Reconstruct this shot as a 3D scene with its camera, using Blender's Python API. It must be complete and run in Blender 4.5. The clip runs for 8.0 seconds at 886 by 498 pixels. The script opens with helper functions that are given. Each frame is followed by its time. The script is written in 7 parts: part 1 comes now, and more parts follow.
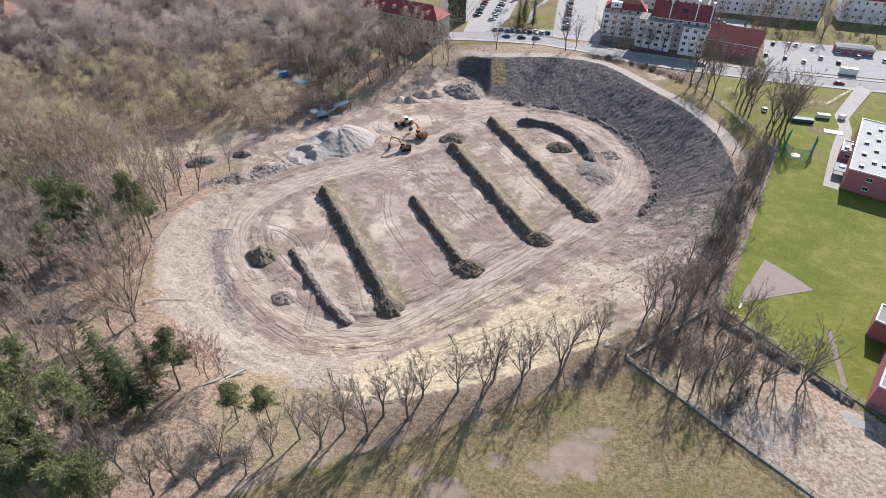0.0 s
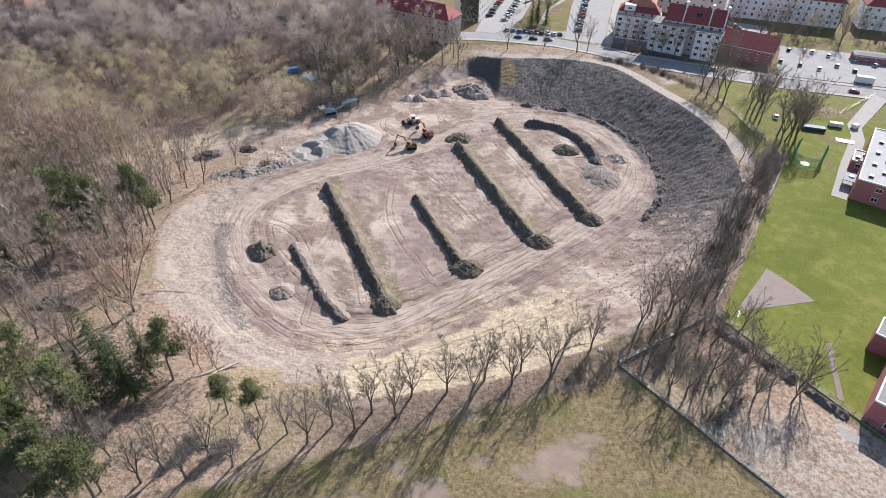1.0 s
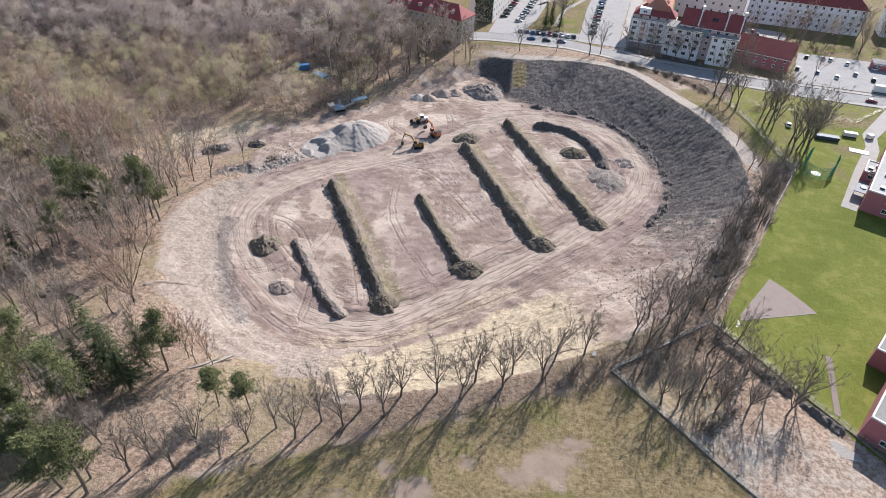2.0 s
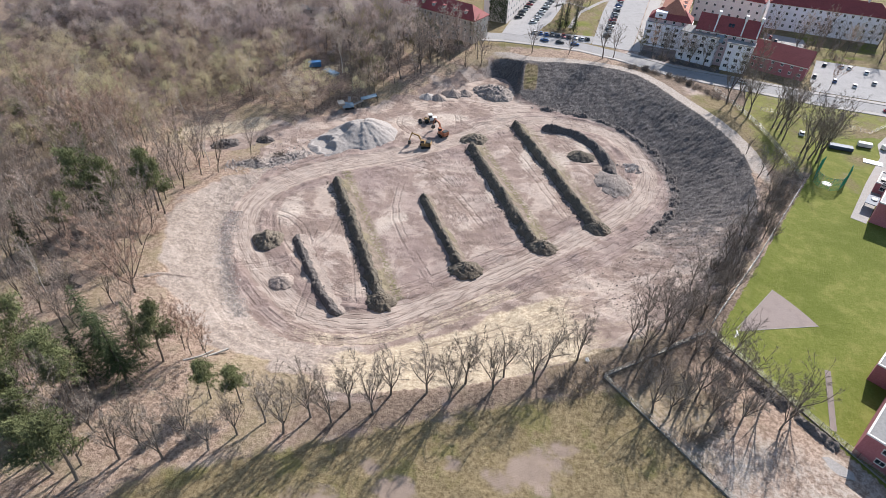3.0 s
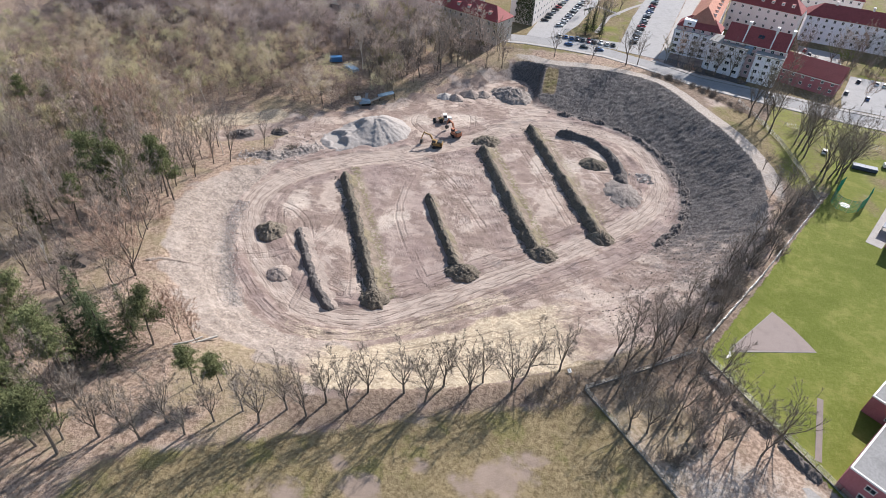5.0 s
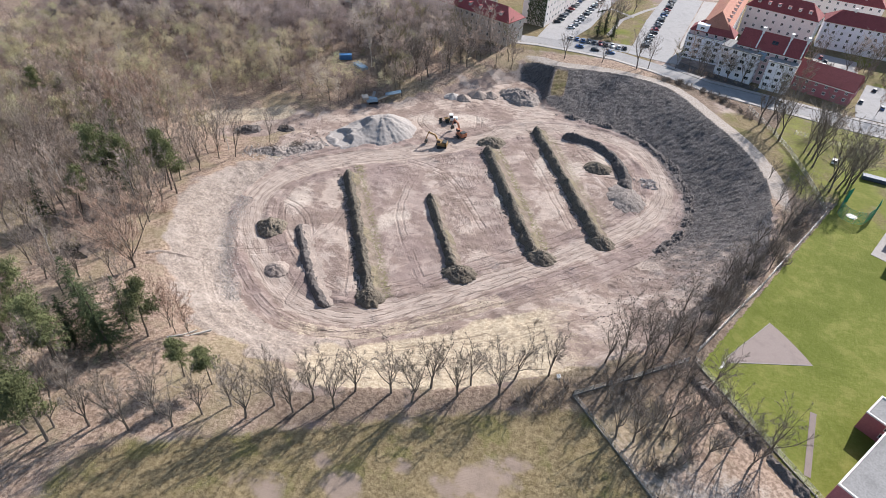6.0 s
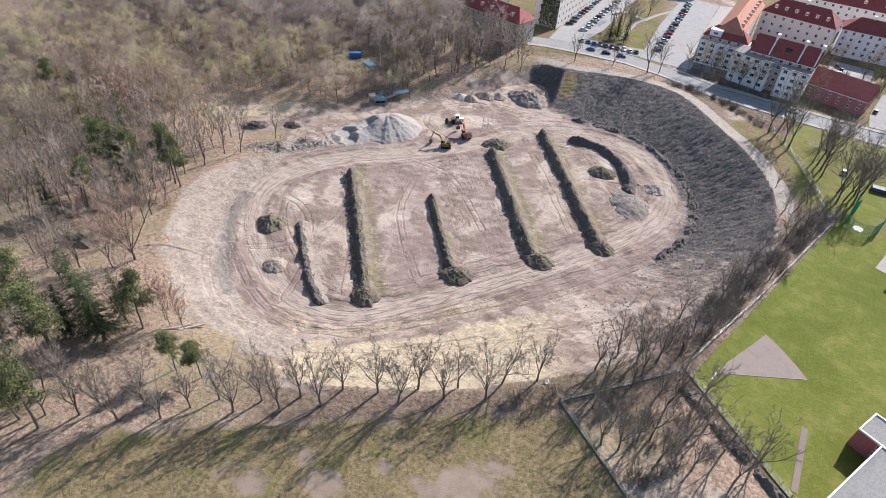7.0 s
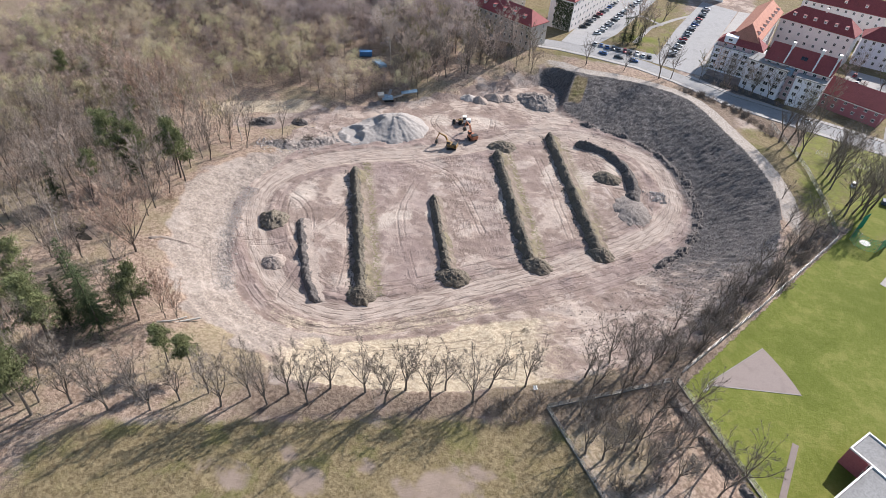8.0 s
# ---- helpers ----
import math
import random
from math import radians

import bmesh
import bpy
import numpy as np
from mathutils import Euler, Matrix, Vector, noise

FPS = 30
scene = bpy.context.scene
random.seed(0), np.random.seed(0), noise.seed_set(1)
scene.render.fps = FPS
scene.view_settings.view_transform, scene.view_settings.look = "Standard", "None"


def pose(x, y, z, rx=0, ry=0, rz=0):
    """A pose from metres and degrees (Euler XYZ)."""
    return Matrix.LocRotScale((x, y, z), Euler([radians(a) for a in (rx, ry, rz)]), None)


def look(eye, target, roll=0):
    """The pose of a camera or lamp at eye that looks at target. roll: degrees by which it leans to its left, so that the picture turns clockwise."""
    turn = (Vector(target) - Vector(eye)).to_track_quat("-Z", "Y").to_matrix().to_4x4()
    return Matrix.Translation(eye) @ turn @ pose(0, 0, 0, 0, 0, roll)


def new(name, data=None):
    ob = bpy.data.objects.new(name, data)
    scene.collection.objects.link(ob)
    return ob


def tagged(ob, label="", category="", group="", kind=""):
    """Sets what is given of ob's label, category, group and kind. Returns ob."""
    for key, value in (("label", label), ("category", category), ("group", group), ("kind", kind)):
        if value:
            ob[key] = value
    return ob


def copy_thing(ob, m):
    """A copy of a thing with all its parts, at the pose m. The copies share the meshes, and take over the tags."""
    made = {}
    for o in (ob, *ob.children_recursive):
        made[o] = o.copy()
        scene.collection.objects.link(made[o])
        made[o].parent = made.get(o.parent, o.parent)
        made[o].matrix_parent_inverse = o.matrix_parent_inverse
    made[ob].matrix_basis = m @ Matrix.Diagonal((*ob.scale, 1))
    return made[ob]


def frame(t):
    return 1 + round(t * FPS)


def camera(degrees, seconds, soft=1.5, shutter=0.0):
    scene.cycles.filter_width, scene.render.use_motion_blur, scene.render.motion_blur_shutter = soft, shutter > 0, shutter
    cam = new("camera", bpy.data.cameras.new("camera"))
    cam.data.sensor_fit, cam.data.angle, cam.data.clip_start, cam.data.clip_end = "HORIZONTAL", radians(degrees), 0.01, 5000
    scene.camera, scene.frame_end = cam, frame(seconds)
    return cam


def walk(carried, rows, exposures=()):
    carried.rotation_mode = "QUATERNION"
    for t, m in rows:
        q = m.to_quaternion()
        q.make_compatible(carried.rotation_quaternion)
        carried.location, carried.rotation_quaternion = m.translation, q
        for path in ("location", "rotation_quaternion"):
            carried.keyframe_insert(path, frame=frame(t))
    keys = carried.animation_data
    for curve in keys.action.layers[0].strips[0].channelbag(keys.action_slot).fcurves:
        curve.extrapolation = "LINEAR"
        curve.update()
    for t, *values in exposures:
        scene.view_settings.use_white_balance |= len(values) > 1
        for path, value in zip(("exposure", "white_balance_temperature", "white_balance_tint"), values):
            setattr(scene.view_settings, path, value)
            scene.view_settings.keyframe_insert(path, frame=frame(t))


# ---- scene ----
cam = camera(74.0, 8.0, soft=0.65)
PATH = [
    (0, (3.538, 0.264, 110.951), (-0.17, 136.88, 0), 0.89),
    (0.5, (5.607, 0.377, 110.994), (-0.07, 136.77, 0), 1.18),
    (1, (7.703, 0.551, 111.069), (-0.09, 136.70, 0), 1.45),
    (1.5, (9.826, 0.786, 111.176), (-0.20, 136.68, 0), 1.71),
    (3, (16.335, 1.852, 111.695), (-0.58, 136.80, 0), 2.43),
    (3.5, (18.546, 2.328, 111.934), (-0.64, 136.90, 0), 2.66),
    (4, (20.774, 2.865, 112.207), (-0.64, 137.02, 0), 2.88),
    (4.5, (23.017, 3.462, 112.513), (-0.56, 137.16, 0), 3.10),
    (6, (29.823, 5.613, 113.636), (-0.02, 137.76, 0), 3.77),
    (6.5, (32.111, 6.451, 114.079), (0.20, 138.03, 0), 4.01),
    (7, (34.406, 7.348, 114.557), (0.39, 138.34, 0), 4.25),
    (7.5, (36.705, 8.306, 115.070), (0.51, 138.71, 0), 4.50),
    (8, (39.008, 9.323, 115.617), (0.49, 139.14, 0), 4.77),
]
walk(cam, [(t, look(eye, target, roll)) for t, eye, target, roll in PATH])

# ---- daylight: clear spring sky and one sun ----
SUN_EL, SUN_AZ = radians(34.5), math.atan2(0.47, 0.88)
SUN = Vector((math.sin(SUN_AZ) * math.cos(SUN_EL), math.cos(SUN_AZ) * math.cos(SUN_EL), math.sin(SUN_EL)))
world = bpy.data.worlds.new("sky")
scene.world = world
world.use_nodes = True
wn = world.node_tree
wn.nodes.clear()
sky = wn.nodes.new("ShaderNodeTexSky")
sky.sky_type, sky.sun_disc = "NISHITA", False
sky.sun_elevation, sky.sun_rotation = SUN_EL, SUN_AZ
sky.air_density, sky.dust_density = 1.0, 0.6
back = wn.nodes.new("ShaderNodeBackground")
back.inputs["Strength"].default_value = 0.113
out = wn.nodes.new("ShaderNodeOutputWorld")
wn.links.new(sky.outputs[0], back.inputs[0])
wn.links.new(back.outputs[0], out.inputs[0])
sun_data = bpy.data.lights.new("sun", "SUN")
sun_data.energy, sun_data.angle, sun_data.color = 5.0, radians(0.55), (1.0, 0.95, 0.935)
sun = new("sun", sun_data)
sun.matrix_world = look(SUN * 400, (0, 0, 0))
scene.view_settings.exposure = 0.6

# ---- materials ----


def shader(name, rough=0.9, metal=0.0, spec=0.3):
    m = bpy.data.materials.new(name)
    m.use_nodes = True
    nt = m.node_tree
    b = nt.nodes["Principled BSDF"]
    b.inputs["Roughness"].default_value = rough
    b.inputs["Metallic"].default_value = metal
    b.inputs["Specular IOR Level"].default_value = spec
    return m, nt, b


def node(nt, kind, **values):
    n = nt.nodes.new(kind)
    for k, v in values.items():
        n.inputs[k].default_value = v
    return n


def noise_tex(nt, vec, scale, detail=4.0, rough=0.6, distort=0.0):
    n = node(nt, "ShaderNodeTexNoise", Scale=scale, Detail=detail, Roughness=rough, Distortion=distort)
    if vec is not None:
        nt.links.new(vec, n.inputs["Vector"])
    return n.outputs["Fac"]


def ramp(nt, fac, low, high):
    n = node(nt, "ShaderNodeMapRange")
    n.interpolation_type = "SMOOTHSTEP"
    n.inputs["From Min"].default_value, n.inputs["From Max"].default_value = low, high
    nt.links.new(fac, n.inputs["Value"])
    return n.outputs["Result"]


def blend(nt, fac, a, b, mode="MIX"):
    n = nt.nodes.new("ShaderNodeMix")
    n.data_type, n.blend_type = "RGBA", mode
    for sock, v in ((n.inputs[0], fac), (n.inputs[6], a), (n.inputs[7], b)):
        if isinstance(v, (int, float)):
            sock.default_value = v
        elif isinstance(v, tuple):
            sock.default_value = (*v, 1)
        else:
            nt.links.new(v, sock)
    return n.outputs[2]


def calc(nt, op, a, b=0.0, clamp=False):
    n = nt.nodes.new("ShaderNodeMath")
    n.operation, n.use_clamp = op, clamp
    for sock, v in zip(n.inputs, (a, b)):
        if isinstance(v, (int, float)):
            sock.default_value = v
        else:
            nt.links.new(v, sock)
    return n.outputs[0]


def bumped(nt, b, height, strength=0.5, distance=0.1):
    n = node(nt, "ShaderNodeBump", Strength=strength, Distance=distance)
    nt.links.new(height, n.inputs["Height"])
    nt.links.new(n.outputs[0], b.inputs["Normal"])


def matter(name, dark, light, scale=2.0, rough=0.85, metal=0.0, spec=0.3, stain=0.3, bump=0.4, dist=0.02, vary=0.15):
    """A surface with a fine grain, broad stains and a shade that differs from object to object."""
    m, nt, b = shader(name, rough, metal, spec)
    pos = nt.nodes.new("ShaderNodeTexCoord").outputs["Object"]
    fine = noise_tex(nt, pos, scale * 4, 5.0, 0.7)
    wide = noise_tex(nt, pos, scale * 0.35, 3.0)
    col = blend(nt, ramp(nt, fine, 0.3, 0.7), dark, light)
    col = blend(nt, calc(nt, "MULTIPLY", ramp(nt, wide, 0.45, 0.75), stain), col, tuple(c * 0.6 for c in dark))
    info = nt.nodes.new("ShaderNodeObjectInfo").outputs["Random"]
    hue = node(nt, "ShaderNodeHueSaturation")
    nt.links.new(calc(nt, "ADD", calc(nt, "MULTIPLY", info, 2 * vary), 1 - vary), hue.inputs["Value"])
    nt.links.new(col, hue.inputs["Color"])
    nt.links.new(hue.outputs[0], b.inputs["Base Color"])
    bumped(nt, b, fine, bump, dist)
    return m


def attribute(nt, name):
    n = nt.nodes.new("ShaderNodeAttribute")
    n.attribute_name = name
    return n


def ground_matter():
    """Soil, dry grass, lawn, leaf litter and gravel, mixed by the plan's zones; scrape marks run along the flow attribute."""
    m, nt, b = shader("ground_soil", 0.95, 0.0, 0.15)
    pos = nt.nodes.new("ShaderNodeTexCoord").outputs["Object"]
    za, zb, zc, zd, ze, flow, track = (attribute(nt, n) for n in ("zone_a", "zone_b", "zone_c", "zone_d", "zone_e", "flow", "track"))
    se = nt.nodes.new("ShaderNodeSeparateColor")
    nt.links.new(ze.outputs["Color"], se.inputs[0])
    chalk, coarse, leaf_shade = se.outputs[0], se.outputs[1], se.outputs[2]
    sa = nt.nodes.new("ShaderNodeSeparateColor")
    sb = nt.nodes.new("ShaderNodeSeparateColor")
    sc = nt.nodes.new("ShaderNodeSeparateColor")
    nt.links.new(za.outputs["Color"], sa.inputs[0])
    nt.links.new(zb.outputs["Color"], sb.inputs[0])
    nt.links.new(zc.outputs["Color"], sc.inputs[0])
    sd = nt.nodes.new("ShaderNodeSeparateColor")
    nt.links.new(zd.outputs["Color"], sd.inputs[0])
    furrow, damp, verge = sd.outputs[0], sd.outputs[1], sd.outputs[2]
    wheel = nt.nodes.new("ShaderNodeSeparateXYZ")
    nt.links.new(track.outputs["Vector"], wheel.inputs[0])
    big = noise_tex(nt, pos, 0.035, 4.0, 0.55)
    mid = noise_tex(nt, pos, 0.22, 5.0, 0.62)
    fine = noise_tex(nt, pos, 1.1, 5.0, 0.72)
    grain = noise_tex(nt, pos, 4.0, 3.0, 0.75)
    scrape = calc(nt, "ADD", calc(nt, "MULTIPLY", noise_tex(nt, flow.outputs["Vector"], 1.0, 5.0, 0.7, 0.15), 0.5), calc(nt, "MULTIPLY", noise_tex(nt, flow.outputs["Vector"], 2.3, 4.0, 0.72, 0.1), 0.5))
    edge = calc(nt, "SUBTRACT", calc(nt, "ADD", calc(nt, "MULTIPLY", mid, 0.6), calc(nt, "MULTIPLY", fine, 0.4)), 0.5)

    def zone(sock, gain=1.3, soft=0.22):
        return ramp(nt, calc(nt, "ADD", sock, calc(nt, "MULTIPLY", edge, gain)), 0.5 - soft, 0.5 + soft)

    speck = noise_tex(nt, pos, 2.3, 4.0, 0.8)
    patch = noise_tex(nt, pos, 0.085, 5.0, 0.62)
    tufts = noise_tex(nt, pos, 1.7, 1.5, 0.5)
    # scraped tan subsoil
    blotch = noise_tex(nt, pos, 0.12, 6.0, 0.68, 1.2)
    tan = blend(nt, ramp(nt, mid, 0.36, 0.64), (0.25, 0.186, 0.153), (0.325, 0.25, 0.208))
    tan = blend(nt, calc(nt, "MULTIPLY", ramp(nt, blotch, 0.52, 0.58), 0.75), tan, (0.445, 0.362, 0.308))
    tan = blend(nt, calc(nt, "MULTIPLY", ramp(nt, blotch, 0.47, 0.40), 0.6), tan, (0.205, 0.152, 0.126))
    tan = blend(nt, calc(nt, "MULTIPLY", ramp(nt, patch, 0.52, 0.58), 0.7), tan, (0.477, 0.389, 0.324))
    tan = blend(nt, calc(nt, "MULTIPLY", ramp(nt, patch, 0.47, 0.40), 0.55), tan, (0.253, 0.187, 0.158))
    tan = blend(nt, calc(nt, "MULTIPLY", damp, 0.7), tan, blend(nt, ramp(nt, mid, 0.4, 0.6), (0.234, 0.172, 0.156), (0.301, 0.229, 0.204)))
    tan = blend(nt, calc(nt, "MULTIPLY", ramp(nt, calc(nt, "ADD", chalk, calc(nt, "MULTIPLY", edge, 1.5)), 0.35, 0.65), 0.7), tan, (0.520, 0.439, 0.368))
    bouts = ramp(nt, noise_tex(nt, pos, 0.07, 4.0, 0.65, 0.6), 0.42, 0.62)
    tan = blend(nt, calc(nt, "MULTIPLY", ramp(nt, scrape, 0.515, 0.56), calc(nt, "MULTIPLY", bouts, calc(nt, "ADD", calc(nt, "MULTIPLY", furrow, 0.75), 0.14))), tan, (0.165, 0.122, 0.102))
    tan = blend(nt, calc(nt, "MULTIPLY", ramp(nt, scrape, 0.45, 0.37), calc(nt, "MULTIPLY", bouts, calc(nt, "ADD", calc(nt, "MULTIPLY", furrow, 0.4), 0.2))), tan, (0.50, 0.412, 0.352))
    tan = blend(nt, calc(nt, "MULTIPLY", ramp(nt, speck, 0.60, 0.70), 0.22), tan, (0.181, 0.136, 0.112))
    # pairs of wheel ruts
    side_way = calc(nt, "ABSOLUTE", calc(nt, "ADD", wheel.outputs[0], calc(nt, "MULTIPLY", calc(nt, "SUBTRACT", mid, 0.5), 1.2)))
    rut = ramp(nt, calc(nt, "ABSOLUTE", calc(nt, "SUBTRACT", side_way, 1.0)), 0.5, 0.12)
    rut = calc(nt, "MULTIPLY", rut, calc(nt, "MULTIPLY", wheel.outputs[2], ramp(nt, patch, 0.36, 0.52)))
    tan = blend(nt, calc(nt, "MULTIPLY", rut, calc(nt, "ADD", calc(nt, "MULTIPLY", fine, 0.9), -0.22)), tan, (0.16, 0.118, 0.10))
    # thin green growth beside the ridges
    tan = blend(nt, calc(nt, "MULTIPLY", calc(nt, "MULTIPLY", verge, ramp(nt, fine, 0.42, 0.58)), 0.8), tan, (0.16, 0.155, 0.062))
    # broken dark lines where wheels cut the edges of the road
    cut = nt.nodes.new("ShaderNodeSeparateColor")
    nt.links.new(attribute(nt, "zone_f").outputs["Color"], cut.inputs[0])
    off_mid = calc(nt, "ADD", calc(nt, "MULTIPLY", calc(nt, "SUBTRACT", cut.outputs[1], 0.5), 40.0), calc(nt, "ADD", calc(nt, "MULTIPLY", calc(nt, "SUBTRACT", mid, 0.5), 1.6), calc(nt, "MULTIPLY", calc(nt, "SUBTRACT", patch, 0.5), 3.0)))
    cut_edge = None
    for o, w in ((-9.0, 0.34), (-6.6, 0.3), (-4.6, 0.42), (-2.9, 0.26), (-1.1, 0.3), (0.7, 0.24), (2.4, 0.3), (4.3, 0.45), (6.0, 0.28), (8.2, 0.36), (10.4, 0.3)):
        one_line = ramp(nt, calc(nt, "ABSOLUTE", calc(nt, "SUBTRACT", off_mid, o)), w, w * 0.25)
        cut_edge = one_line if cut_edge is None else calc(nt, "MAXIMUM", cut_edge, one_line)
    gaps = ramp(nt, noise_tex(nt, pos, 0.16, 4.0, 0.7, 0.8), 0.40, 0.56)
    cut_edge = calc(nt, "MULTIPLY", cut_edge, calc(nt, "MULTIPLY", gaps, cut.outputs[0]))
    # rolled haul road with many wheel marks
    road = blend(nt, ramp(nt, scrape, 0.43, 0.57), (0.43, 0.352, 0.296), (0.31, 0.244, 0.203))
    road = blend(nt, calc(nt, "MULTIPLY", ramp(nt, scrape, 0.52, 0.58), 0.6), road, (0.215, 0.162, 0.135))
    road = blend(nt, calc(nt, "MULTIPLY", ramp(nt, mid, 0.5, 0.66), 0.35), road, (0.412, 0.344, 0.290))
    # dark stripped bank; the dimness under a grazing sun is also in its colour
    bank = blend(nt, ramp(nt, fine, 0.36, 0.64), (0.166, 0.149, 0.139), (0.092, 0.082, 0.077))
    bank = blend(nt, calc(nt, "MULTIPLY", ramp(nt, scrape, 0.50, 0.58), 0.55), bank, (0.052, 0.047, 0.049))
    bank = blend(nt, calc(nt, "MULTIPLY", ramp(nt, scrape, 0.47, 0.41), 0.45), bank, (0.225, 0.205, 0.205))
    bank = blend(nt, calc(nt, "MULTIPLY", ramp(nt, speck, 0.57, 0.67), 0.45), bank, (0.24, 0.222, 0.222))
    bank = blend(nt, calc(nt, "MULTIPLY", ramp(nt, speck, 0.44, 0.36), 0.5), bank, (0.040, 0.036, 0.036))
    bank = blend(nt, calc(nt, "MULTIPLY", ramp(nt, blotch, 0.52, 0.62), 0.4), bank, (0.215, 0.190, 0.182))
    # pale rubble slope
    pale = blend(nt, ramp(nt, fine, 0.38, 0.62), (0.262, 0.214, 0.178), (0.41, 0.342, 0.29))
    pale = blend(nt, calc(nt, "MULTIPLY", ramp(nt, mid, 0.5, 0.66), 0.4), pale, (0.304, 0.251, 0.218))
    pale = blend(nt, calc(nt, "MULTIPLY", ramp(nt, speck, 0.53, 0.62), 0.65), pale, (0.155, 0.126, 0.107))
    pale = blend(nt, calc(nt, "MULTIPLY", ramp(nt, patch, 0.52, 0.6), 0.3), pale, (0.467, 0.397, 0.342))
    # dead straw grass
    straw = blend(nt, ramp(nt, fine, 0.36, 0.64), (0.36, 0.285, 0.20), (0.565, 0.472, 0.345))
    straw = blend(nt, calc(nt, "MULTIPLY", ramp(nt, scrape, 0.54, 0.64), 0.5), straw, (0.27, 0.21, 0.155))
    straw = blend(nt, calc(nt, "MULTIPLY", ramp(nt, mid, 0.55, 0.66), 0.35), straw, (0.32, 0.258, 0.185))
    straw = blend(nt, calc(nt, "MULTIPLY", ramp(nt, speck, 0.56, 0.67), 0.35), straw, (0.171, 0.131, 0.083))
    straw = blend(nt, calc(nt, "MULTIPLY", rut, 0.6), straw, (0.20, 0.152, 0.11))
    # mown sports lawn
    green = blend(nt, ramp(nt, fine, 0.3, 0.7), (0.125, 0.143, 0.024), (0.164, 0.180, 0.040))
    green = blend(nt, calc(nt, "MULTIPLY", ramp(nt, mid, 0.46, 0.66), 0.6), green, (0.230, 0.223, 0.065))
    green = blend(nt, calc(nt, "MULTIPLY", ramp(nt, big, 0.50, 0.62), 0.55), green, (0.098, 0.121, 0.017))
    green = blend(nt, calc(nt, "MULTIPLY", ramp(nt, speck, 0.55, 0.68), 0.35), green, (0.230, 0.223, 0.091))
    # rough winter lawn
    lawn = blend(nt, ramp(nt, fine, 0.34, 0.66), (0.13, 0.096, 0.051), (0.272, 0.215, 0.122))
    lawn = blend(nt, calc(nt, "MULTIPLY", ramp(nt, mid, 0.5, 0.62), 0.5), lawn, (0.179, 0.144, 0.066))
    lawn = blend(nt, calc(nt, "MULTIPLY", ramp(nt, speck, 0.54, 0.66), 0.38), lawn, (0.300, 0.237, 0.143))
    lawn = blend(nt, calc(nt, "MULTIPLY", ramp(nt, patch, 0.51, 0.60), 0.5), lawn, (0.138, 0.14, 0.042))
    lawn = blend(nt, calc(nt, "MULTIPLY", ramp(nt, tufts, 0.52, 0.62), 0.18), lawn, (0.306, 0.244, 0.145))
    lawn = blend(nt, calc(nt, "MULTIPLY", ramp(nt, tufts, 0.47, 0.38), 0.2), lawn, (0.097, 0.070, 0.040))
    # leaf litter under the wood
    litter = blend(nt, ramp(nt, fine, 0.38, 0.62), (0.215, 0.150, 0.110), (0.45, 0.336, 0.256))
    litter = blend(nt, calc(nt, "MULTIPLY", ramp(nt, mid, 0.5, 0.64), 0.5), litter, (0.37, 0.30, 0.205))
    litter = blend(nt, calc(nt, "MULTIPLY", ramp(nt, speck, 0.53, 0.64), 0.55), litter, (0.115, 0.082, 0.06))
    litter = blend(nt, calc(nt, "MULTIPLY", ramp(nt, big, 0.52, 0.6), 0.4), litter, (0.27, 0.235, 0.125))
    # darker mould, with the shade under trees and brush put into its colour
    litter = blend(nt, calc(nt, "MULTIPLY", leaf_shade, 0.75), litter, blend(nt, ramp(nt, fine, 0.4, 0.6), (0.10, 0.073, 0.055), (0.20, 0.152, 0.115)))
    # path gravel and bare trodden earth
    gravel = blend(nt, ramp(nt, fine, 0.40, 0.60), (0.33, 0.285, 0.245), (0.45, 0.395, 0.345))
    gravel = blend(nt, calc(nt, "MULTIPLY", ramp(nt, speck, 0.54, 0.66), 0.6), gravel, (0.19, 0.155, 0.12))
    mud = blend(nt, ramp(nt, mid, 0.35, 0.65), (0.225, 0.172, 0.135), (0.275, 0.212, 0.168))

    col = tan
    for sock, tint in ((sb.outputs[1], litter), (sb.outputs[0], lawn), (sc.outputs[0], pale), (sa.outputs[2], straw), (sa.outputs[1], bank),
                       (sa.outputs[0], road), (sc.outputs[1], gravel)):
        col = blend(nt, zone(sock), col, tint)
    col = blend(nt, calc(nt, "MULTIPLY", cut_edge, 0.66), col, (0.165, 0.122, 0.10))
    col = blend(nt, calc(nt, "MULTIPLY", ramp(nt, grain, 0.48, 0.68), 0.11), col, (0.07, 0.058, 0.048))
    col = blend(nt, zone(sb.outputs[2]), col, green)
    ragged = calc(nt, "ADD", calc(nt, "MULTIPLY", calc(nt, "SUBTRACT", patch, 0.5), 2.2), calc(nt, "MULTIPLY", calc(nt, "SUBTRACT", mid, 0.5), 1.4))
    col = blend(nt, ramp(nt, calc(nt, "ADD", sc.outputs[2], calc(nt, "MULTIPLY", ragged, ramp(nt, sc.outputs[2], 0.02, 0.3))), 0.34, 0.78), col, mud)
    nt.links.new(col, b.inputs["Base Color"])
    rough_h = calc(nt, "ADD", calc(nt, "MULTIPLY", fine, 0.6), calc(nt, "ADD", calc(nt, "MULTIPLY", grain, 0.2), calc(nt, "MULTIPLY", speck, 0.5)))
    lines = calc(nt, "MULTIPLY", scrape, calc(nt, "MULTIPLY", calc(nt, "ADD", bouts, 0.15), calc(nt, "ADD", calc(nt, "MULTIPLY", furrow, 0.75), 0.2)))
